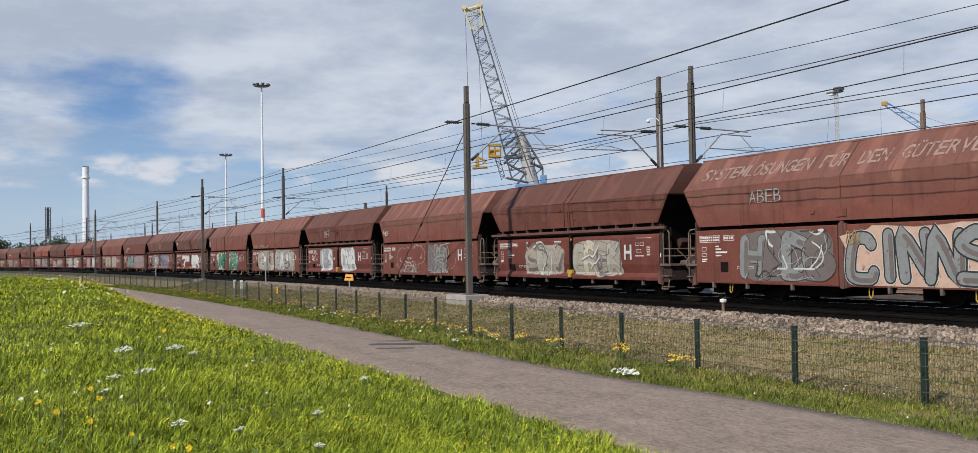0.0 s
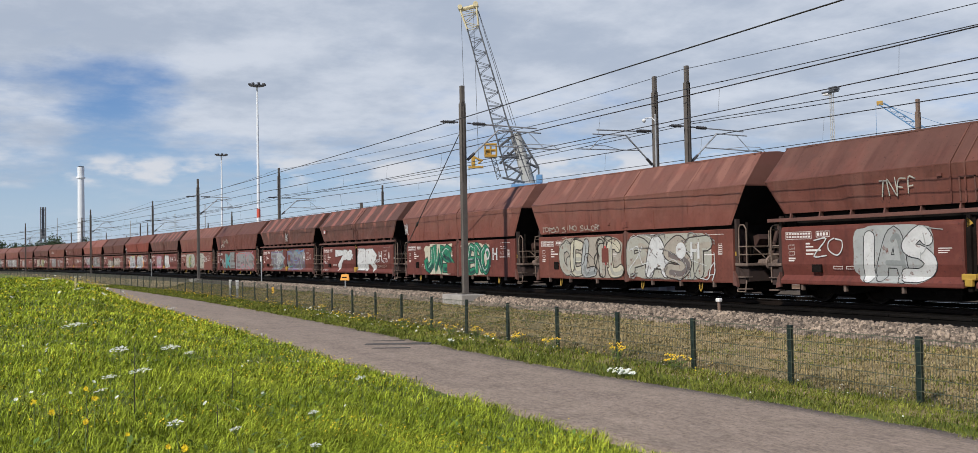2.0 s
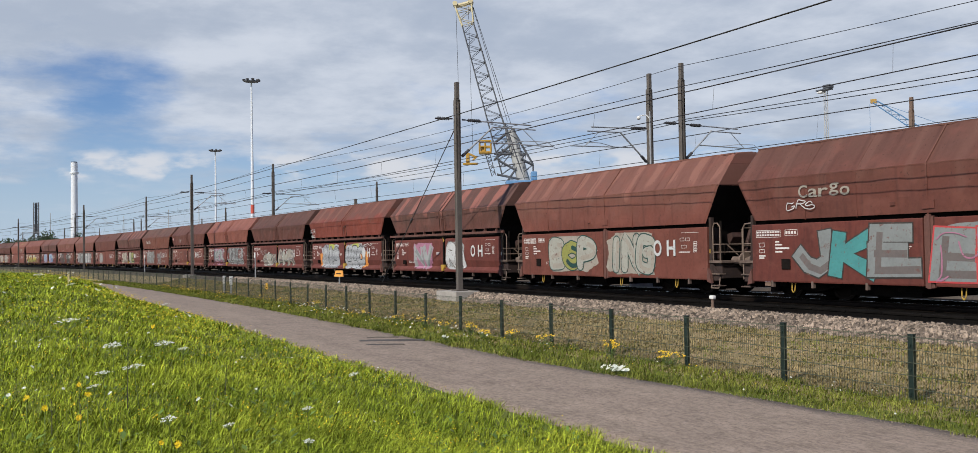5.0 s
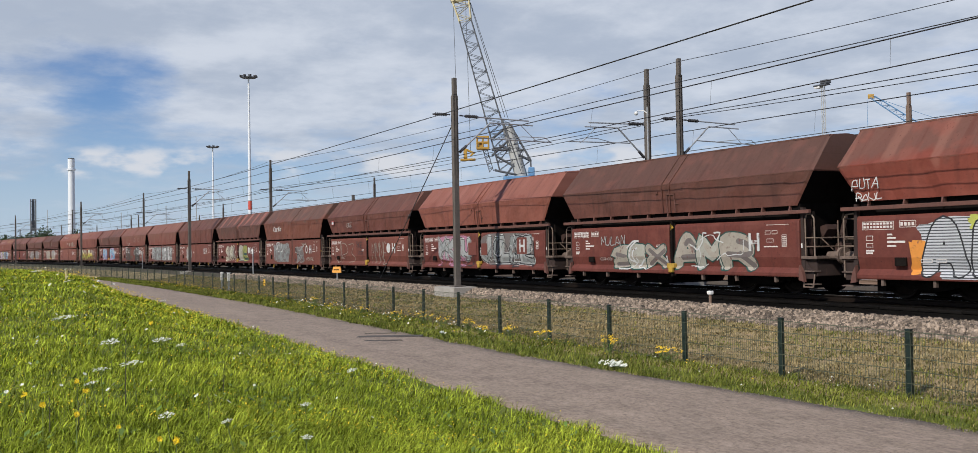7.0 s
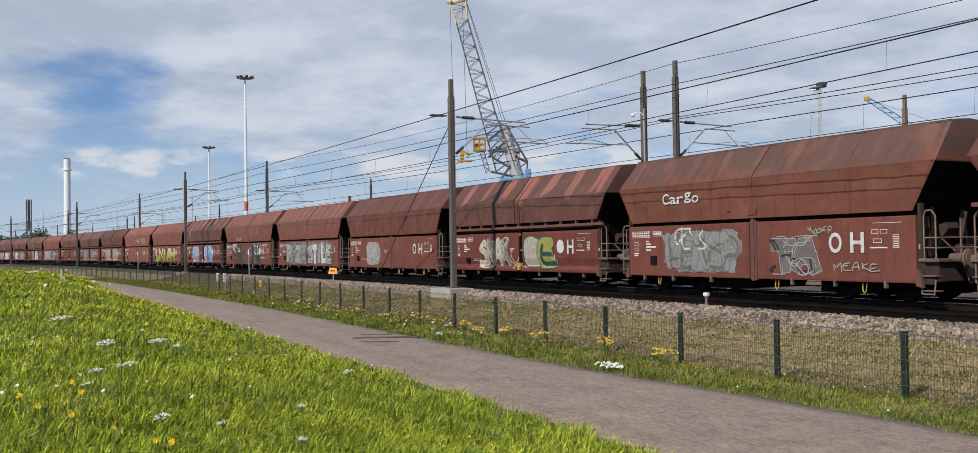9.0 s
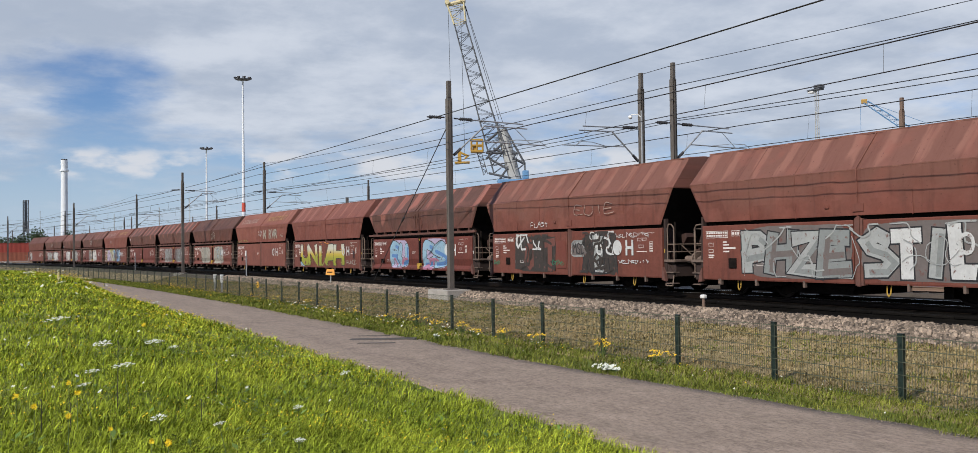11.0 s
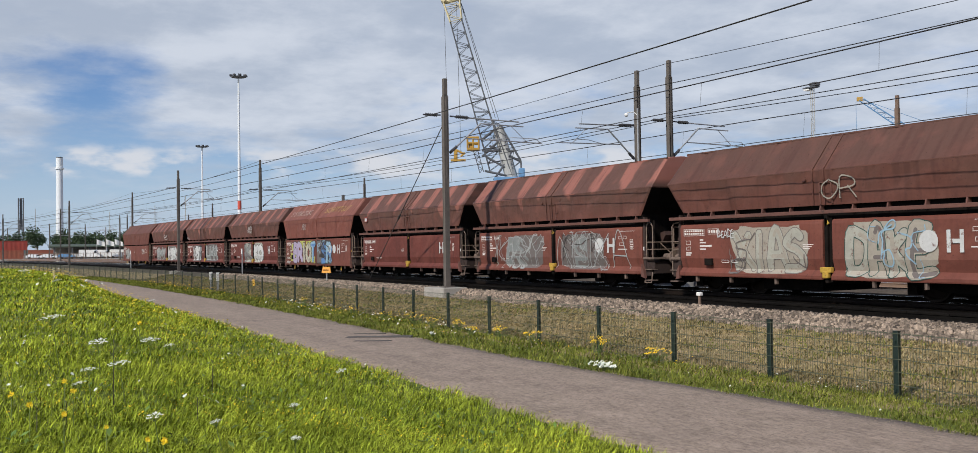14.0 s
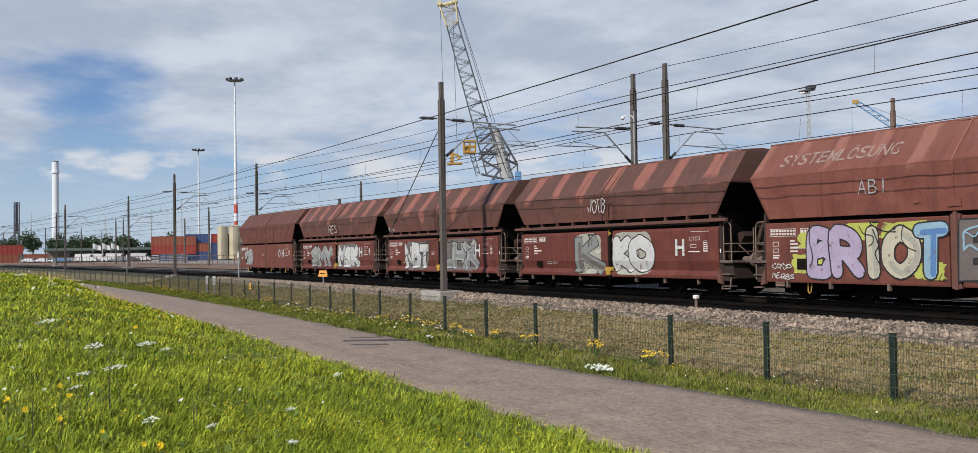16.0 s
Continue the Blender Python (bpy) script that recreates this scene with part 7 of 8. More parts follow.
# stacks beyond the yard
for x, y, z, rz, c, l in ((-289, 2.5, 0.5, 90, "brown", 12.2), (-290, 3.5, 3.1, 90, "red", 12.2), (-290, -9.5, 3.1, 90, "red", 12.2), (-290, -9.5, 0.5, 90, "red", 12.2), (-291, -22.5, 0.5, 90, "red", 12.2), (-289, 13.0, 0.5, 90, "brown", 6.1),
                          (-286.5, 49.2, 2.5, 82, "red", 12.2), (-286.5, 49.2, 5.1, 82, "brown", 12.2),
                          (-286, 56.4, 0.5, 82, "blue", 6.1), (-286, 56.4, 3.1, 82, "brown", 6.1), (-286.5, 56.0, 5.7, 82, "blue", 6.1), (-285, 62.9, 5.7, 82, "red", 6.1), (-285, 62.9, 3.1, 82, "blue", 6.1), (-285, 62.9, 0.5, 82, "blue", 6.1)):
    container(x, y, z, rz, c, l)


def flat_racks():
    # a long flat frame stack under the red container
    k = thing("flat_rack", "stack of blue flat transport racks with white ends", "rack", m=pose(-286.5, 49.2, 0.5, 0, 0, 82))
    for i in range(4):
        bm = BM(); box(bm, -6.1, 6.1, -1.2, 1.2, 0.1 + i * 0.47, 0.34 + i * 0.47, 0.02)
        part("deck", bm, M["box_blue"], k)
        bm = BM(); box(bm, -6.15, -4.2, -1.24, -1.2, 0.16 + i * 0.47, 0.30 + i * 0.47)
        part("end_plate", bm, M["white"], k)


flat_racks()


def tanks():
    for x, y, r, h in ((-281.5, 62.3, 1.5, 10.2), (-281.0, 65.7, 1.75, 10.4), (-280.5, 69.6, 1.75, 10.2), (-280.0, 73.4, 1.75, 10.4)):
        k = thing("silo", "cream upright silo with hoops and a ladder", "silo", "silos in the yard", m=pose(x, y, 0.5))
        bm = BM(); rod(bm, (0, 0, 0.3), (0, 0, h - 0.5), r, r, 20); rod(bm, (0, 0, h - 0.5), (0, 0, h), r, r * 0.55, 20)
        part("shell", bm, M["cream"], k)
        for z in (1.6, 4.0, 6.4, 8.6):
            bm = BM(); rod(bm, (0, 0, z), (0, 0, z + 0.1), r + 0.04, r + 0.04, 20)
            part("hoop", bm, M["cream"], k)
        bm = BM()
        for s in (-0.2, 0.2):
            rod(bm, (r + 0.15, s - 0.6, 0.2), (r + 0.15, s - 0.6, h), 0.03, seg=4)
        for i in range(18):
            rod(bm, (r + 0.15, -0.8, 0.4 + i * 0.32), (r + 0.15, -0.4, 0.4 + i * 0.32), 0.02, seg=4)
        part("ladder", bm, M["steel_grey"], k)
    s = thing("control_box", "black round-windowed cabinet between the silos", "cabinet", m=pose(-278.5, 67.6, 0.5))
    bm = BM(); box(bm, -0.5, 0.5, -1.0, 1.0, 3.4, 5.2, 0.3)
    part("body", bm, M["insul"], s)
    bm = BM(); box(bm, -0.06, 0.06, -0.06, 0.06, 0, 3.4)
    part("stand", bm, M["steel_grey"], s)


tanks()


def vehicle(x, y, rz, van=True, colour="white", label="white delivery van parked beyond the yard"):
    k = thing("van" if van else "car", label, "van" if van else "car", "parked vehicles", m=pose(x, y, 0.5, 0, 0, rz))
    L, h = (5.6, 2.5) if van else (4.3, 1.45)
    bm = BM()
    side = [(-L / 2, 0.45), (L / 2, 0.45), (L / 2, 0.95), (L / 2 - (0.5 if van else 0.9), 1.15 if van else 0.98), (L / 2 - (1.3 if van else 1.6), h - 0.1), (-L / 2 + (0.1 if van else 0.9), h), (-L / 2, h * 0.7)]
    loft(bm, [[(a, yy, z if abs(yy) < 0.9 else z) for a, z in side] for yy in (-0.95, -0.8, 0.8, 0.95)])
    bmesh.ops.recalc_face_normals(bm, faces=bm.faces[:])
    part("body", bm, M[colour], k)
    bm = BM(); box(bm, L / 2 - 1.5, L / 2 - 0.9, -0.965, 0.965, h * 0.58, h * 0.85, 0.05)
    part("window", bm, M["glass"], k)
    for a in (-L / 2 + 0.9, L / 2 - 0.9):
        for yy in (-0.86, 0.86):
            bm = BM(); rod(bm, (a, yy - 0.1, 0.33), (a, yy + 0.1, 0.33), 0.33, seg=14)
            part("wheel", bm, M["black"], k)


rv = random.Random(4)
for i, (x, y) in enumerate(((-286, 25.4), (-288, 28.6), (-282, 33.0), (-286, 37.5), (-285, 15.0), (-285, 19.3), (-290, 40.5), (-293, 22.3), (-292, 34.5), (-287, 11.5))):
    van = i in (0, 1, 2, 6)
    c = ("white", "white", "white", "steel_grey", "tower_white", "crane_blue", "white", "steel_pale", "box_blue", "tower_white")[i]
    word = {"white": "white", "steel_grey": "grey", "tower_white": "white", "crane_blue": "blue", "steel_pale": "silver", "box_blue": "dark blue"}[c]
    vehicle(x, y, 78 + rv.uniform(-6, 6), van, c, f"{word} {'delivery van' if van else 'saloon car'} parked beyond the yard")


def flags():
    for x, y in ((-279.5, 26.6), (-279.3, 29.0), (-279.0, 31.2)):
        k = thing("flag", "white flag flying from a slim pole", "flag", "flags by the yard", m=pose(x, y, 0.5))
        bm = BM(); rod(bm, (0, 0, 0), (0, 0, 5.4), 0.06, 0.04, 6)
        part("pole", bm, M["white"], k)
        bm = BM()
        g = [[(0.12 * math.sin(i * 0.9), i * 0.25, 5.3 - i * 0.10 - j * 0.35 * (1 - i * 0.02)) for j in range(5)] for i in range(9)]
        loft(bm, g, caps=False, closed=False)
        part("cloth", bm, M["white"], k)


flags()


def sheds():
    k = thing("open_shed", "long open shed with a dull green roof", "shed", m=pose(-300, 30, 0.2, 0, 0, 86))
    bm = BM(); loft(bm, [[(x, -6, 3.6), (x, 6, 3.6), (x, 6, 3.9), (x, 0, 4.5), (x, -6, 3.9)] for x in (-14, 18)])
    bmesh.ops.recalc_face_normals(bm, faces=bm.faces[:])
    part("roof", bm, M["roof_green"], k)
    for i in range(7):
        bm = BM(); box(bm, -13 + i * 4.7, -12.7 + i * 4.7, -5.8, -5.5, 0, 3.7)
        part("column", bm, M["steel_grey"], k)
    bm = BM(); box(bm, -14, 18, 5.7, 6.0, 0, 3.7)
    part("back_wall", bm, M["concrete"], k)
    # yard fence of thin rails
    f = thing("yard_fence", "dark steel railing along the far side of the yard", "fence", m=pose(0, 0, 0))
    for i in range(60):
        x = -140 - i * 2.4
        y = line_y(x) + 24
        bm = BM(); box(bm, x - 0.05, x + 0.05, y - 0.05, y + 0.05, 0.4, 2.2)
        part("post", bm, M["mast_rust"], f)
    for z in (1.2, 2.1):
        bm = BM()
        path_rod(bm, [(x, line_y(x) + 24, z) for x in range(-284, -139, 6)], 0.04, 4)
        part("rail", bm, M["mast_rust"], f)


sheds()


def tree(x, y, h, r, seed):
    """A broad-leaved tree far off: forked trunk and a ragged crown of leaf clumps."""
    rnd = random.Random(seed)
    k = thing("tree", "dark green broad-leaved tree on the skyline", "tree", "skyline trees", m=pose(x, y, 0.3))
    bm = BM()
    rod(bm, (0, 0, -0.3), (0, 0, h * 0.45), 0.32, 0.2, 8)
    tips = []
    for i in range(6):
        a = rnd.uniform(0, 6.28)
        p = (r * 0.5 * math.cos(a), r * 0.5 * math.sin(a), h * rnd.uniform(0.55, 0.8))
        rod(bm, (0, 0, h * rnd.uniform(0.25, 0.45)), p, 0.14, 0.04, 6)
        tips.append(Vector(p))
    part("trunk", bm, M["bark"], k)
    v, f = [], []
    lobes = tips + [Vector((rnd.uniform(-0.6, 0.6) * r, rnd.uniform(-0.6, 0.6) * r, h * rnd.uniform(0.45, 0.92))) for _ in range(6)]
    for _ in range(700):
        c = rnd.choice(lobes)
        d = Vector((rnd.gauss(0, 1), rnd.gauss(0, 1), rnd.gauss(0, 0.8)))
        p = c + d.normalized() * (rnd.random() ** 0.4) * r * 0.42
        s = rnd.uniform(0.18, 0.5)
        n1 = Vector((rnd.gauss(0, 1), rnd.gauss(0, 1), rnd.gauss(0, 1))).normalized()
        n2 = n1.orthogonal().normalized()
        b = len(v)
        v += [p + n1 * s, p + n2 * s * 0.7, p - n1 * s, p - n2 * s * 0.7]
        f.append((b, b + 1, b + 2, b + 3))
    part("crown", ([tuple(p) for p in v], [], f), M["leaf_far"], k)


rt = random.Random(21)
for i in range(34):
    d = rt.uniform(330, 460)
    bear = rt.uniform(-0.035, 0.165)
    tree(-d * math.cos(bear), d * math.sin(bear), rt.uniform(6.5, 10.5), rt.uniform(3.2, 5.0), i)


def far_line():
    # hazy low skyline far behind everything
    rnd = random.Random(8)
    v, f = [], []
    n = 400
    R = 2300
    for i in range(n + 1):
        a = math.radians(60 + 240 * i / n)
        hgt = 9 + 7 * noise.noise((i * 0.13, 0, 0)) + 5 * noise.noise((i * 0.5, 3, 0)) + rnd.uniform(0, 1.5)
        x, y = R * math.cos(a), R * math.sin(a)
        v += [(x, y, -3), (x, y, max(3, hgt)), (x * 1.01, y * 1.01, max(2, hgt - 2))]
    for i in range(n):
        b = i * 3
        f += [(b, b + 3, b + 4, b + 1), (b + 1, b + 4, b + 5, b + 2)]
    M["haze"] = surface("hazy_woods", (0.10, 0.14, 0.15), (0.13, 0.17, 0.17), 1.0, big=0.02, fine=0.2, bump=0.0)
    ob = part("backdrop", (v, [], f), M["haze"])
    tagged(ob, "hazy low woods along the horizon", "backdrop", kind="structure")


far_line()

# ---------- plants ----------
M["blade"] = surface("grass_blade", (0.095, 0.150, 0.012), (0.47, 0.52, 0.055), 0.7, big=0.5, fine=6, bump=0.0, spots=(0.40, 0.36, 0.09), spot_at=0.62, per=0.85, alike=True)
M["verge_blade"] = surface("verge_blade", (0.064, 0.092, 0.014), (0.24, 0.25, 0.048), 0.7, big=0.7, fine=6, bump=0.0, spots=(0.24, 0.20, 0.07), spot_at=0.6, per=0.7, alike=True)
M["straw"] = surface("straw_blade", (0.35, 0.265, 0.140), (0.20, 0.165, 0.068), 0.7, big=0.5, fine=6, bump=0.0, spots=(0.29, 0.24, 0.13), spot_at=0.55, per=0.7, alike=True)
M["petal_y"] = surface("yellow_petal", (0.85, 0.62, 0.01), (0.80, 0.55, 0.01), 0.6, big=6, fine=30, bump=0.0, per=0.15, alike=True)
M["petal_o"] = surface("golden_petal", (0.90, 0.60, 0.015), (0.80, 0.50, 0.012), 0.6, big=6, fine=30, bump=0.0, per=0.15, alike=True)
M["petal_w"] = surface("white_petal", (0.72, 0.73, 0.64), (0.6, 0.62, 0.52), 0.7, big=6, fine=30, bump=0.0, per=0.15, alike=True)
M["stem"] = surface("green_stem", (0.12, 0.17, 0.04), (0.17, 0.21, 0.06), 0.7, big=3, fine=20, bump=0.0)
M["stem_dark"] = surface("dark_stem", (0.045, 0.045, 0.03), (0.06, 0.06, 0.04), 0.7, big=3, fine=20, bump=0.0)
for k in ("blade", "straw", "verge_blade"):
    b = M[k].node_tree.nodes["Principled BSDF"]
    b.inputs["Subsurface Weight"].default_value = 0.0
    b.inputs["Specular IOR Level"].default_value = 0.06


def ground_at(x, y):
    """Heights of the near ground for arrays of places."""
    d = np.minimum(0.0, x + 30)
    yf = 11.6 - 0.0007 * d * d
    o = y - yf
    k = np.clip((-18 - x) / 34.0, 0, 1)
    t = np.clip((-5.15 - o) / (6.0 - 3.2 * k), 0, 1)
    z = 0.01 + (0.71 + 0.36 * k) * (t * t * (3 - 2 * t))
    ot = CENTRE - BEND / 2 * x * x - 4.9 - yf
    rise = np.where(o < ot, 0.12 + 0.18 * (o - 2) / np.maximum(0.3, ot - 2), 0.30 + 0.11 * (o - ot))
    z = np.where(o > -2, np.interp(o, [-2, -1.4, -0.8, 0, 1, 2, 6], [-0.03, -0.02, 0.015, 0.0, 0.05, 0.12, 0.12]), z)
    z = np.where(o > 2, rise, z)
    return z, o


def waves(x, y, freq, seed):
    """Smooth noise over the ground, -0.5 to 0.5, for arrays of places."""
    g = np.random.RandomState(seed).rand(256, 256)
    u, v = x * freq + 1000.0, y * freq + 1000.0
    i, j = np.floor(u).astype(int), np.floor(v).astype(int)
    a, b = u - i, v - j
    a, b = a * a * (3 - 2 * a), b * b * (3 - 2 * b)
    q = lambda m, n: g[(i + m) % 256, (j + n) % 256]
    return (q(0, 0) * (1 - a) + q(1, 0) * a) * (1 - b) + (q(0, 1) * (1 - a) + q(1, 1) * a) * b - 0.5


def tufts(name, n, place, height, width, material, label, seed, lean=0.5, bend=0.4):
    """Grass blades, each a bent taper of three faces, scattered by place(random, n)."""
    rnd = np.random.RandomState(seed)
    x, y = place(rnd, n)
    z, o = ground_at(x, y)
    dist = np.hypot(x, y)
    n = len(x)
    patch = 0.5 * waves(x, y, 0.5, 2) + 0.8 * waves(x, y, 2.6, 3)
    # thin places between the clumps
    k = rnd.rand(n) < 0.86 + 0.6 * waves(x, y, 3.7, 4) + 0.3 * patch
    x, y, z, dist, patch = x[k], y[k], z[k], dist[k], patch[k]
    n = len(x)
    h = height * (0.45 + 0.75 * rnd.rand(n)) * np.clip(1 + 0.75 * patch, 0.45, 2.0)
    w = width * (0.7 + 0.6 * rnd.rand(n)) * np.clip(dist / 11.0, 1.0, 7.0)
    a = rnd.rand(n) * 6.283
    dx, dy = np.cos(a), np.sin(a)
    la = rnd.rand(n) * 6.283
    ll = lean * rnd.rand(n) ** 1.2
    lx, ly = np.cos(la) * ll + 0.09 * lean, np.sin(la) * ll + 0.12 * lean      # the wind leans them one way
    base = np.stack([x, y, z - 0.02], -1)
    side = np.stack([dx, dy, 0 * dx], -1) * (w / 2)[:, None]
    mid = base + np.stack([lx * h * 0.4, ly * h * 0.4, h * 0.62], -1)
    tip = base + np.stack([lx * h * (0.9 + bend), ly * h * (0.9 + bend), h * (1.0 - 0.35 * ll)], -1)
    V = np.stack([base - side, base + side, mid + side * 0.75, mid - side * 0.75, tip], 1).reshape(-1, 3)
    i = np.arange(n)[:, None] * 5
    T = np.concatenate([i + np.array([[0, 1, 2]]), i + np.array([[0, 2, 3]]), i + np.array([[3, 2, 4]])], 1).reshape(-1, 3)
    return tagged(quads(name, V, T, M[material]), label, "grass", kind="stuff")


def on_bank(rnd, n):
    # denser towards the camera, within the wedge that it looks over and a margin round it
    r = 5.5 + 75 * rnd.rand(n) ** 2.1
    b = np.radians(-6 + 62 * rnd.rand(n) ** 0.9)
    x, y = -r * np.cos(b), r * np.sin(b)
    _, o = ground_at(x, y)
    jag = 0.14 * np.sin(x * 2.3) + 0.10 * np.sin(x * 5.1 + 1) + 0.16 * rnd.rand(n)
    k = o < -5.32 + jag
    return x[k], y[k]


def on_verge(rnd, n):
    x = -4 - 90 * rnd.rand(n) ** 1.6
    d = np.minimum(0.0, x + 30)
    o = edge_o(x) - 0.03 + (0.15 - edge_o(x)) * rnd.rand(n) + 0.12 * np.sin(x * 1.9) + 0.08 * np.sin(x * 5.3)
    return x, 11.6 - 0.0007 * d * d + o


def on_field(rnd, n):
    x = -5 - 75 * rnd.rand(n) ** 1.4
    d = np.minimum(0.0, x + 30)
    y0 = 11.6 - 0.0007 * d * d
    y1 = CENTRE - BEND / 2 * x * x - 4.25
    return x, y0 + 0.1 + (y1 - y0) * rnd.rand(n)


def field_patches(rnd, n):
    x, y = on_field(rnd, n)
    k = rnd.rand(len(x)) < 0.35 + 1.6 * waves(x, y, 0.9, 21) + 1.2 * waves(x, y, 3.1, 22)
    return x[k], y[k]


def path_edge(rnd, n):
    x = -4 - 60 * rnd.rand(n) ** 1.4
    d = np.minimum(0.0, x + 30)
    o = np.where(rnd.rand(n) < 0.5, -5.28 + 0.25 * rnd.rand(n), edge_o(x) - 0.1 + 0.25 * rnd.rand(n))
    return x, 11.6 - 0.0007 * d * d + o


tufts("grass", 480000, on_bank, 0.155, 0.0088, "blade", "lush green meadow grass on the bank", 1, lean=1.6)
tufts("verge_grass", 75000, on_verge, 0.12, 0.0090, "verge_blade", "rough green grass and weeds along the fence", 2, lean=1.1)
tufts("straw_grass", 24000, on_verge, 0.08, 0.005, "straw", "dry straw grass along the fence", 3, lean=0.9)
tufts("field_grass", 150000, on_field, 0.075, 0.0135, "straw", "short dry mown grass beside the railway", 4, lean=1.2)
tufts("field_green", 60000, field_patches, 0.08, 0.0135, "verge_blade", "short green grass patches beside the railway", 6, lean=1.2)
tufts("edge_grass", 7000, path_edge, 0.07, 0.006, "verge_blade", "sparse grass creeping over the path's edges", 5, lean=1.1)


def leaf_rosettes():
    """Broad leaves of dock and plantain lying in the grass."""
    rnd = np.random.RandomState(12)
    n = 4200
    r = 6.5 + 26 * rnd.rand(n) ** 1.6
    b = np.radians(-5 + 55 * rnd.rand(n))
    x, y = -r * np.cos(b), r * np.sin(b)
    z, o = ground_at(x, y)
    k = (o < -5.5) & (np.array([noise.noise((p * 0.9, q * 0.9, 5.0)) for p, q in zip(x, y)]) > 0.12)
    x, y, z = x[k], y[k], z[k]
    n = len(x)
    a = rnd.rand(n) * 6.283
    l = 0.045 + 0.075 * rnd.rand(n)
    w = l * 0.2
    d = np.stack([np.cos(a), np.sin(a), 0.15 + 0.6 * rnd.rand(n)], -1)
    s = np.stack([-np.sin(a), np.cos(a), 0 * a], -1)
    c = np.stack([x, y, z + 0.05 + 0.07 * rnd.rand(n)], -1)
    V = np.stack([c, c + d * (l * 0.5)[:, None] + s * w[:, None], c + d * l[:, None] * np.array([1, 1, 0.8]), c + d * (l * 0.5)[:, None] - s * w[:, None]], 1).reshape(-1, 3)
    tagged(quads("broad_leaves", V, np.arange(len(V)).reshape(-1, 4), M["leaf"]), "dark broad leaves of dock among the grass", "plant", kind="stuff")


M["leaf"] = surface("dock_leaf", (0.08, 0.15, 0.022), (0.15, 0.22, 0.04), 0.6, big=2, fine=12, bump=0.0, per=0.4, alike=True)
leaf_rosettes()


def path_grit():
    """Loose grit and crumbs along the path, thickest at its edges."""
    rnd = np.random.RandomState(14)
    n = 9000
    x = -5 - 40 * rnd.rand(n) ** 1.5
    d = np.minimum(0.0, x + 30)
    side = rnd.rand(n) < 0.5
    e = np.abs(rnd.randn(n)) * np.where(rnd.rand(n) < 0.35, 0.25, 1.0)
    e = np.minimum(e, 2.9)
    o = np.where(side, -5.2 + e, edge_o(x) - 0.03 - e)
    y = 11.6 - 0.0007 * d * d + o
    s = (0.005 + 0.008 * rnd.rand(n) ** 2) * np.clip(np.hypot(x, y) / 14, 1, 3)
    c = np.stack([x, y, 0.024 + 0 * x], -1)
    a = rnd.rand(n) * 6.28
    P = [c + np.stack([np.cos(a + q) * s, np.sin(a + q) * s, 0 * s - 0.010], -1) for q in (0, 2.1, 4.2)] + [c + np.stack([0 * s, 0 * s, s * 0.35], -1)]
    V = np.stack(P, 1).reshape(-1, 3)
    i = np.arange(n)[:, None] * 4
    T = np.concatenate([i + np.array([[0, 1, 3]]), i + np.array([[1, 2, 3]]), i + np.array([[2, 0, 3]])], 1).reshape(-1, 3)
    tagged(quads("path_grit", V, T, M["grit"]), "loose grit scattered along the path's edges", "grit", kind="stuff")


path_grit()


def blossoms(name, places, size, material, label, seed, petals=6, stem=0.2):
    """Small flower heads scattered in the grass: a ring of petals each."""
    rnd = np.random.RandomState(seed)
    x, y, lift = places(rnd)
    z, _ = ground_at(x, y)
    n = len(x)
    dist = np.hypot(x, y)
    s = size * (0.7 + 0.6 * rnd.rand(n)) * np.clip(dist / 14.0, 1, 2.6)
    V, F = [], []
    ang = rnd.rand(n) * 6.28
    turn, tip = rnd.rand(n) * 6.28, 0.4 + 0.5 * rnd.rand(n)
    for p in range(petals):
        a0 = ang + 2 * np.pi * p / petals
        a1 = a0 + 2 * np.pi / petals * 0.8
        c = np.stack([x, y, z + lift], -1)
        q0 = c + np.stack([np.cos(a0) * s, np.sin(a0) * s, (0.3 + tip * np.cos(a0 - turn)) * s], -1)
        q1 = c + np.stack([np.cos(a1) * s, np.sin(a1) * s, (0.3 + tip * np.cos(a1 - turn)) * s], -1)
        V.append(np.stack([c, q0, q1], 1))
    V = np.concatenate(V, 1).reshape(-1, 3)
    F = np.arange(len(V)).reshape(-1, 3)
    return tagged(quads(name, V, F, M[material]), label, "wildflowers", kind="stuff")


def meadow_spots(n, r0, r1, lo, hi, hmin, hmax, clump=0.35):
    def f(rnd):
        r = r0 + (r1 - r0) * rnd.rand(n) ** 1.25
        b = np.radians(lo + (hi - lo) * rnd.rand(n))
        x, y = -r * np.cos(b), r * np.sin(b)
        k = np.array([noise.noise((a * 0.3, c * 0.3, 9.0)) for a, c in zip(x, y)]) > clump - 0.5 * rnd.rand(n)
        _, o = ground_at(x, y)
        k &= o < -5.35
        x, y = x[k], y[k]
        return x, y, hmin + (hmax - hmin) * rnd.rand(len(x)) + 0.005 * np.clip(np.hypot(x, y) - 12, 0, 30)
    return f


blossoms("meadow_flowers", meadow_spots(13000, 9, 75, -4, 34, 0.09, 0.20, 0.14), 0.0075, "petal_y", "small yellow meadow flowers scattered in the grass", 31)


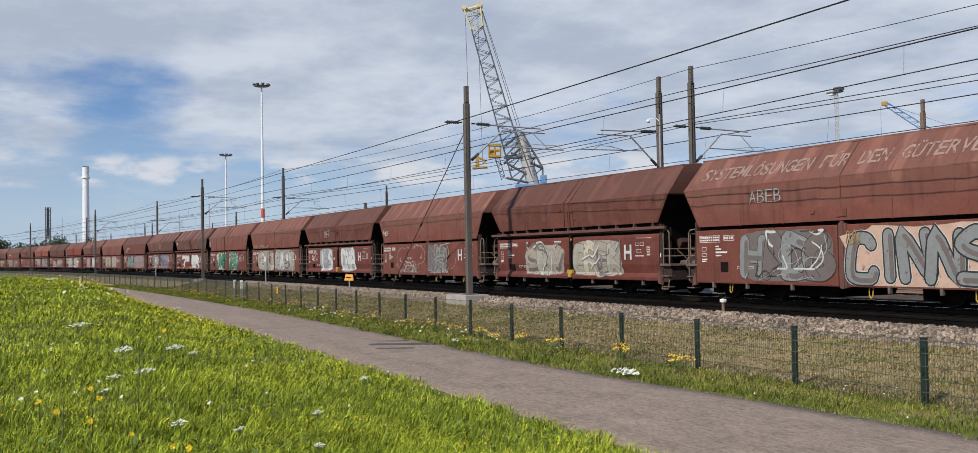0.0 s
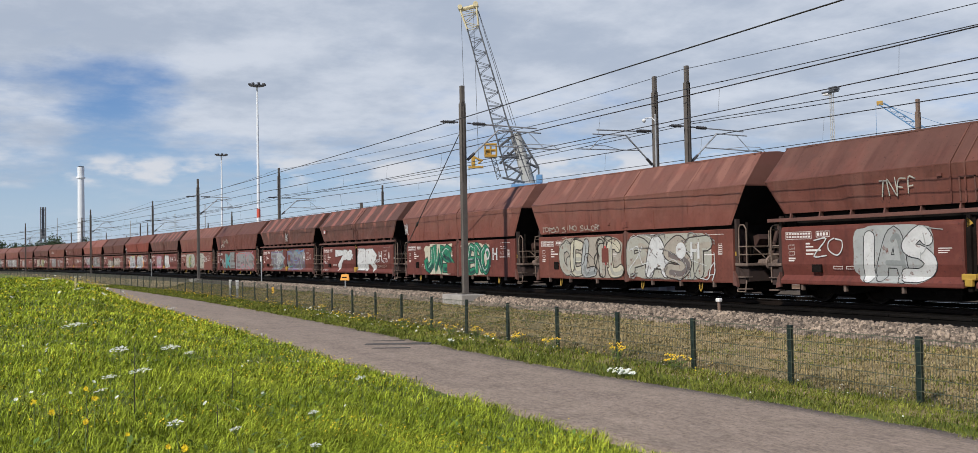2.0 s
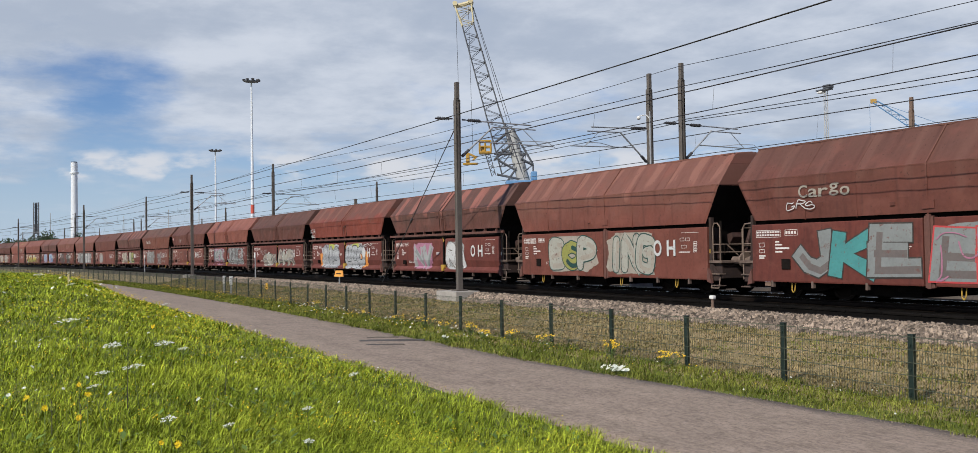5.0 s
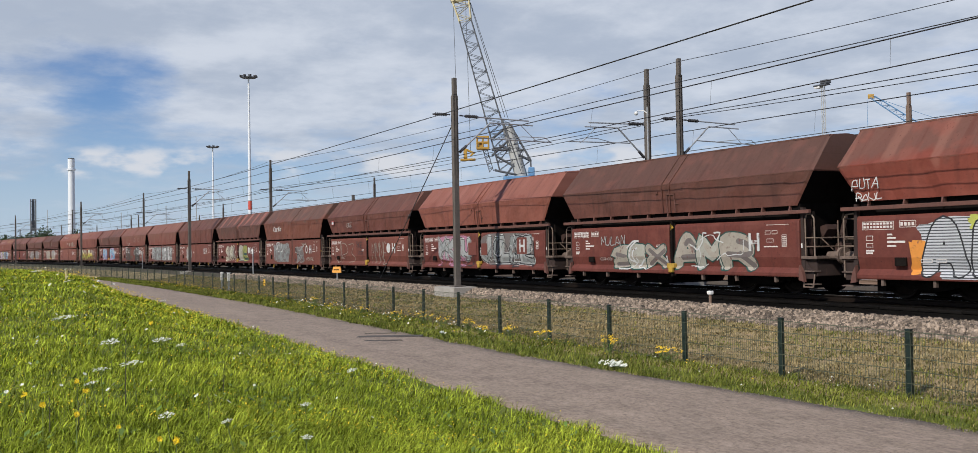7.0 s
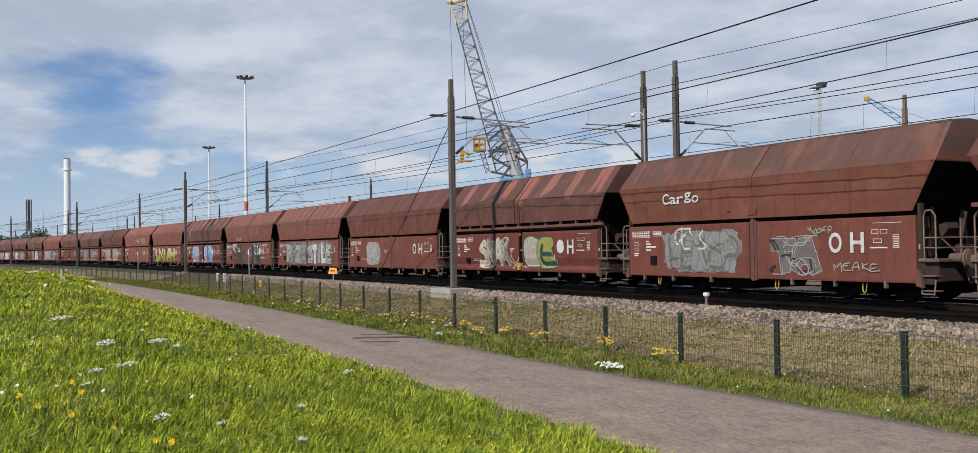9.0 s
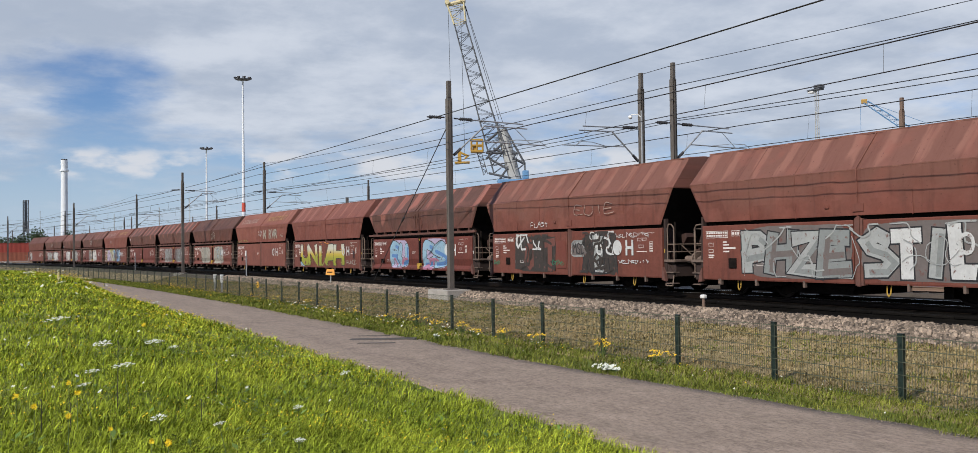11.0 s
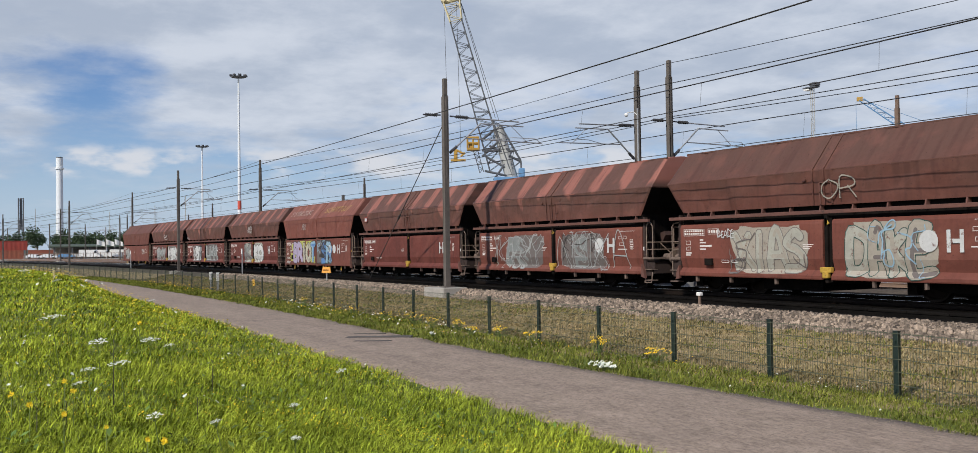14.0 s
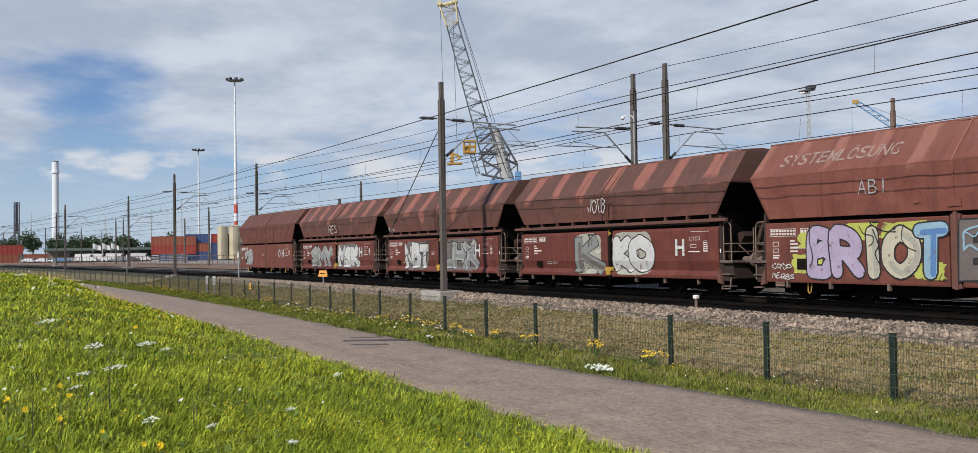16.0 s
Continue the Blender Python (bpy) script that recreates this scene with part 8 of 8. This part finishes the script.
def path_side_spots(n):
    def f(rnd):
        x = -14 - 55 * rnd.rand(n) ** 1.2
        d = np.minimum(0.0, x + 30)
        o = -5.45 - 3.2 * rnd.rand(n) ** 1.3
        y = 11.6 - 0.0007 * d * d + o
        k = rnd.rand(n) < 0.55 + 1.3 * waves(x, y, 0.45, 41) + 0.8 * waves(x, y, 1.7, 42)
        return x[k], y[k], 0.10 + 0.10 * rnd.rand(int(k.sum()))
    return f


blossoms("path_side_flowers", path_side_spots(2800), 0.0075, "petal_y", "small yellow flowers in the grass beside the path", 35)
blossoms("white_meadow_flowers", meadow_spots(520, 10, 70, -4, 26, 0.12, 0.26, 0.1), 0.018, "petal_w", "small white meadow flowers in the grass", 32)


def verge_spots(n, x0, x1):
    def f(rnd):
        x = x0 - (x0 - x1) * rnd.rand(n)
        d = np.minimum(0.0, x + 30)
        k = np.array([noise.noise((a * 0.55, 0.0, 4.0)) for a in x]) > 0.02 - 0.35 * rnd.rand(n)
        x, d = x[k], d[k]
        o = -0.75 + 0.55 * rnd.randn(len(x)).clip(-1.6, 1.4)
        return x, 11.6 - 0.0007 * d * d + o, 0.10 + 0.22 * rnd.rand(len(x))
    return f


blossoms("ragwort_flowers", verge_spots(800, -10, -70), 0.0085, "petal_o", "golden ragwort blossoms along the fence", 33)
blossoms("verge_flowers", verge_spots(260, -6, -40), 0.012, "petal_w", "small white flowers along the fence", 34)


def umbel(x, y, h, size, seed, dark=False):
    """A wild carrot: a stem, spokes and a flat head of small white clusters."""
    rnd = random.Random(seed)
    z = float(ground_at(np.array([x]), np.array([y]))[0][0])
    k = thing("wild_carrot", "white flat-headed wild carrot in the grass", "flower", "wild carrots", m=pose(x, y, z, 8 + rnd.uniform(-6, 6), 8 + rnd.uniform(-6, 6), 0))
    bm = BM(); rod(bm, (0, 0, -0.02), (0, 0, h * 0.85), 0.005, 0.003, 5)
    sp = BM()
    n = 12
    v, f = [], []
    for i in range(n):
        a = i * 2.4
        rr = size * math.sqrt((i + 0.5) / n)
        p = Vector((rr * math.cos(a), rr * math.sin(a), h + 0.10 * size * (1 - rr / size)))
        rod(sp, (0, 0, h * 0.85), p, 0.0018, seg=3)
        for _ in range(7):
            c = p + Vector((rnd.gauss(0, 1), rnd.gauss(0, 1), 0)) * size * 0.13
            s = size * rnd.uniform(0.07, 0.13)
            t = rnd.uniform(0, 6.28)
            b = len(v)
            v += [tuple(c + Vector((s * math.cos(t + q), s * math.sin(t + q), rnd.uniform(0, 0.3) * s))) for q in (0, 1.57, 3.14, 4.71)]
            f.append((b, b + 1, b + 2, b + 3))
    part("stem", bm, M["stem"], k)
    tagged(part("spokes", sp, M["stem"], k), kind="stuff")
    part("flower_head", (v, [], f), M["petal_w"], k)


def hawkbit(x, y, h, size, seed):
    """A yellow flower with a double ring of strap petals."""
    rnd = random.Random(seed)
    z = float(ground_at(np.array([x]), np.array([y]))[0][0])
    k = thing("hawkbit", "golden yellow hawkbit flower on a thin stem", "flower", "hawkbits", m=pose(x, y, z, rnd.uniform(-8, 8), rnd.uniform(-8, 8), rnd.uniform(0, 360)))
    bm = BM(); rod(bm, (0, 0, -0.02), (0, 0, h), 0.004, 0.003, 5)
    part("stem", bm, M["stem"], k)
    v, f = [], []
    for ring, (r, up) in enumerate(((1.0, 0.25), (0.7, 0.5))):
        for i in range(13):
            a = i * 2 * math.pi / 13 + ring * 0.2
            w = 0.17
            b = len(v)
            rj = r * rnd.uniform(0.65, 1.1)
            for rr, aa in ((0.1, -w * 0.4), (0.1, w * 0.4), (rj, w), (rj, -w)):
                v.append((size * rr * math.cos(a + aa), size * rr * math.sin(a + aa), h + size * up * rr + rnd.uniform(-0.3, 0.4) * size * rr))
            f.append((b, b + 1, b + 2, b + 3))
    o = part("petals", ([(a, b, c - h) for a, b, c in v], [], f), M["petal_y"], k)
    k.rotation_euler = (0, 0, 0)
    o.matrix_basis = pose(0, 0, h, 10 + rnd.uniform(-10, 10), 52 + rnd.uniform(-10, 10), 0)


# place, height of the head, size
CARROTS = [(-10.21, 1.24, 0.5, 0.10), (-10.12, 0.91, 0.45, 0.07), (-9.47, 0.83, 0.4, 0.06), (-7.8, 1.2, 0.35, 0.06), (-7.6, 1.65, 0.32, 0.045), (-7.04, 2.06, 0.3, 0.04),
           (-10.55, 3.75, 0.6, 0.06), (-36.17, 1.13, 0.8, 0.18), (-13.76, 0.85, 0.75, 0.15), (-12.97, 1.27, 0.5, 0.11), (-13.64, 2.0, 0.5, 0.12), (-13.69, 2.28, 0.45, 0.07),
           (-34.56, 2.14, 0.5, 0.15), (-34.44, 5.09, 0.4, 0.12), (-9.03, 2.66, 0.3, 0.05)]
HAWKS = [(-9.92, 0.65, 0.35, 0.028), (-9.16, 0.67, 0.35, 0.030), (-8.53, 0.3, 0.35, 0.030), (-7.86, 0.51, 0.35, 0.029), (-6.85, 0.97, 0.3, 0.024), (-6.78, 1.07, 0.3, 0.028),
         (-7.75, 0.8, 0.25, 0.020), (-9.6, 0.19, 0.3, 0.03), (-19.7, 2.65, 0.35, 0.05)]
STALKS = [(-10.32, 1.13, 0.75), (-8.98, 0.37, 0.35), (-9.0, 0.6, 0.3), (-11.54, 2.37, 0.45), (-9.11, 1.73, 0.3)]
for i, (px, py, hh, sz) in enumerate(CARROTS):
    umbel(px, py, hh, sz, 50 + i)
for i, (px, py, hh, sz) in enumerate(HAWKS):
    hawkbit(px, py, hh, sz, 80 + i)


def bush(x, y, h, r, seed, material, label, heads):
    """A clump of ragwort or yarrow: stems with leaves and flower clusters."""
    rnd = random.Random(seed)
    z = float(ground_at(np.array([x]), np.array([y]))[0][0])
    k = thing("flower_clump", label, "flower", "flower clumps", m=pose(x, y, z))
    bm = BM()
    v, f = [], []
    lv, lf = [], []
    for i in range(heads):
        a, rr = rnd.uniform(0, 6.28), r * math.sqrt(rnd.random())
        top = Vector((rr * math.cos(a), rr * math.sin(a), h * rnd.uniform(0.65, 1.0)))
        rod(bm, (top.x * 0.3, top.y * 0.3, -0.02), top, 0.004, 0.003, 4)
        for _ in range(6):
            c = top + Vector((rnd.gauss(0, 1), rnd.gauss(0, 1), rnd.gauss(0, 0.4))) * 0.03
            s = rnd.uniform(0.009, 0.018) * (1.5 if material == "petal_w" else 1.0)
            t = rnd.uniform(0, 6.28)
            b = len(v)
            w = rnd.uniform(0.4, 1.1) * s
            v += [tuple(c + Vector((s * math.cos(t + q), s * math.sin(t + q), w * math.sin(t + q)))) for q in (0, 1.26, 2.51, 3.77, 5.03)]
            f.append((b, b + 1, b + 2, b + 3, b + 4))
        for _ in range(8):
            p = top * rnd.uniform(0.2, 0.85)
            d = Vector((rnd.gauss(0, 1), rnd.gauss(0, 1), rnd.uniform(0, 0.6))).normalized() * rnd.uniform(0.04, 0.10)
            s = d.cross(Vector((0, 0, 1))).normalized() * 0.013
            b = len(lv)
            lv += [tuple(p), tuple(p + d * 0.5 + s), tuple(p + d), tuple(p + d * 0.5 - s)]
            lf.append((b, b + 1, b + 2, b + 3))
    part("stem", bm, M["stem"], k)
    part("foliage", (lv, [], lf), M["leaf"], k)
    part("blossoms", (v, [], f), M[material], k)


rb = random.Random(17)
for i, (x, o) in enumerate(((-14.3, -0.35), (-16.1, -0.5), (-18.7, -0.5), (-20.2, -0.55), (-21.5, -0.7), (-22.6, -0.5), (-24.0, -0.6), (-25.5, -0.5), (-27.5, -0.7), (-31.0, -0.5), (-36.0, -0.6), (-41.0, -0.5))):
    bush(x, fence_y(x) + o, rb.uniform(0.25, 0.42), rb.uniform(0.14, 0.28), 200 + i, "petal_o", "clump of golden ragwort in the verge", 11)
for i, (x, o) in enumerate(((-14.25, -1.55), (-14.55, -1.5), (-22.1, -1.5))):
    bush(x, fence_y(x) + o, 0.14, 0.20 if i < 2 else 0.06, 300 + i, "petal_w", "clump of small white yarrow by the path", 11 if i < 2 else 4)


def dark_stalk(x, y, h):
    z = float(ground_at(np.array([x]), np.array([y]))[0][0])
    k = thing("dry_stalk", "thin dark bare plant stalk in the grass", "plant", "dry stalks", m=pose(x, y, z, 0, 7, 0))
    bm = BM(); rod(bm, (0, 0, -0.02), (0, 0, h), 0.006, 0.003, 5)
    for i in range(5):
        a = i * 2.4
        rod(bm, (0, 0, h * (0.55 + 0.09 * i)), (0.05 * math.cos(a), 0.05 * math.sin(a), h * (0.65 + 0.09 * i)), 0.003, 0.001, 4)
    part("stalk", bm, M["stem_dark"], k)


for x, y, h in STALKS:
    dark_stalk(x, y, h)

motions()
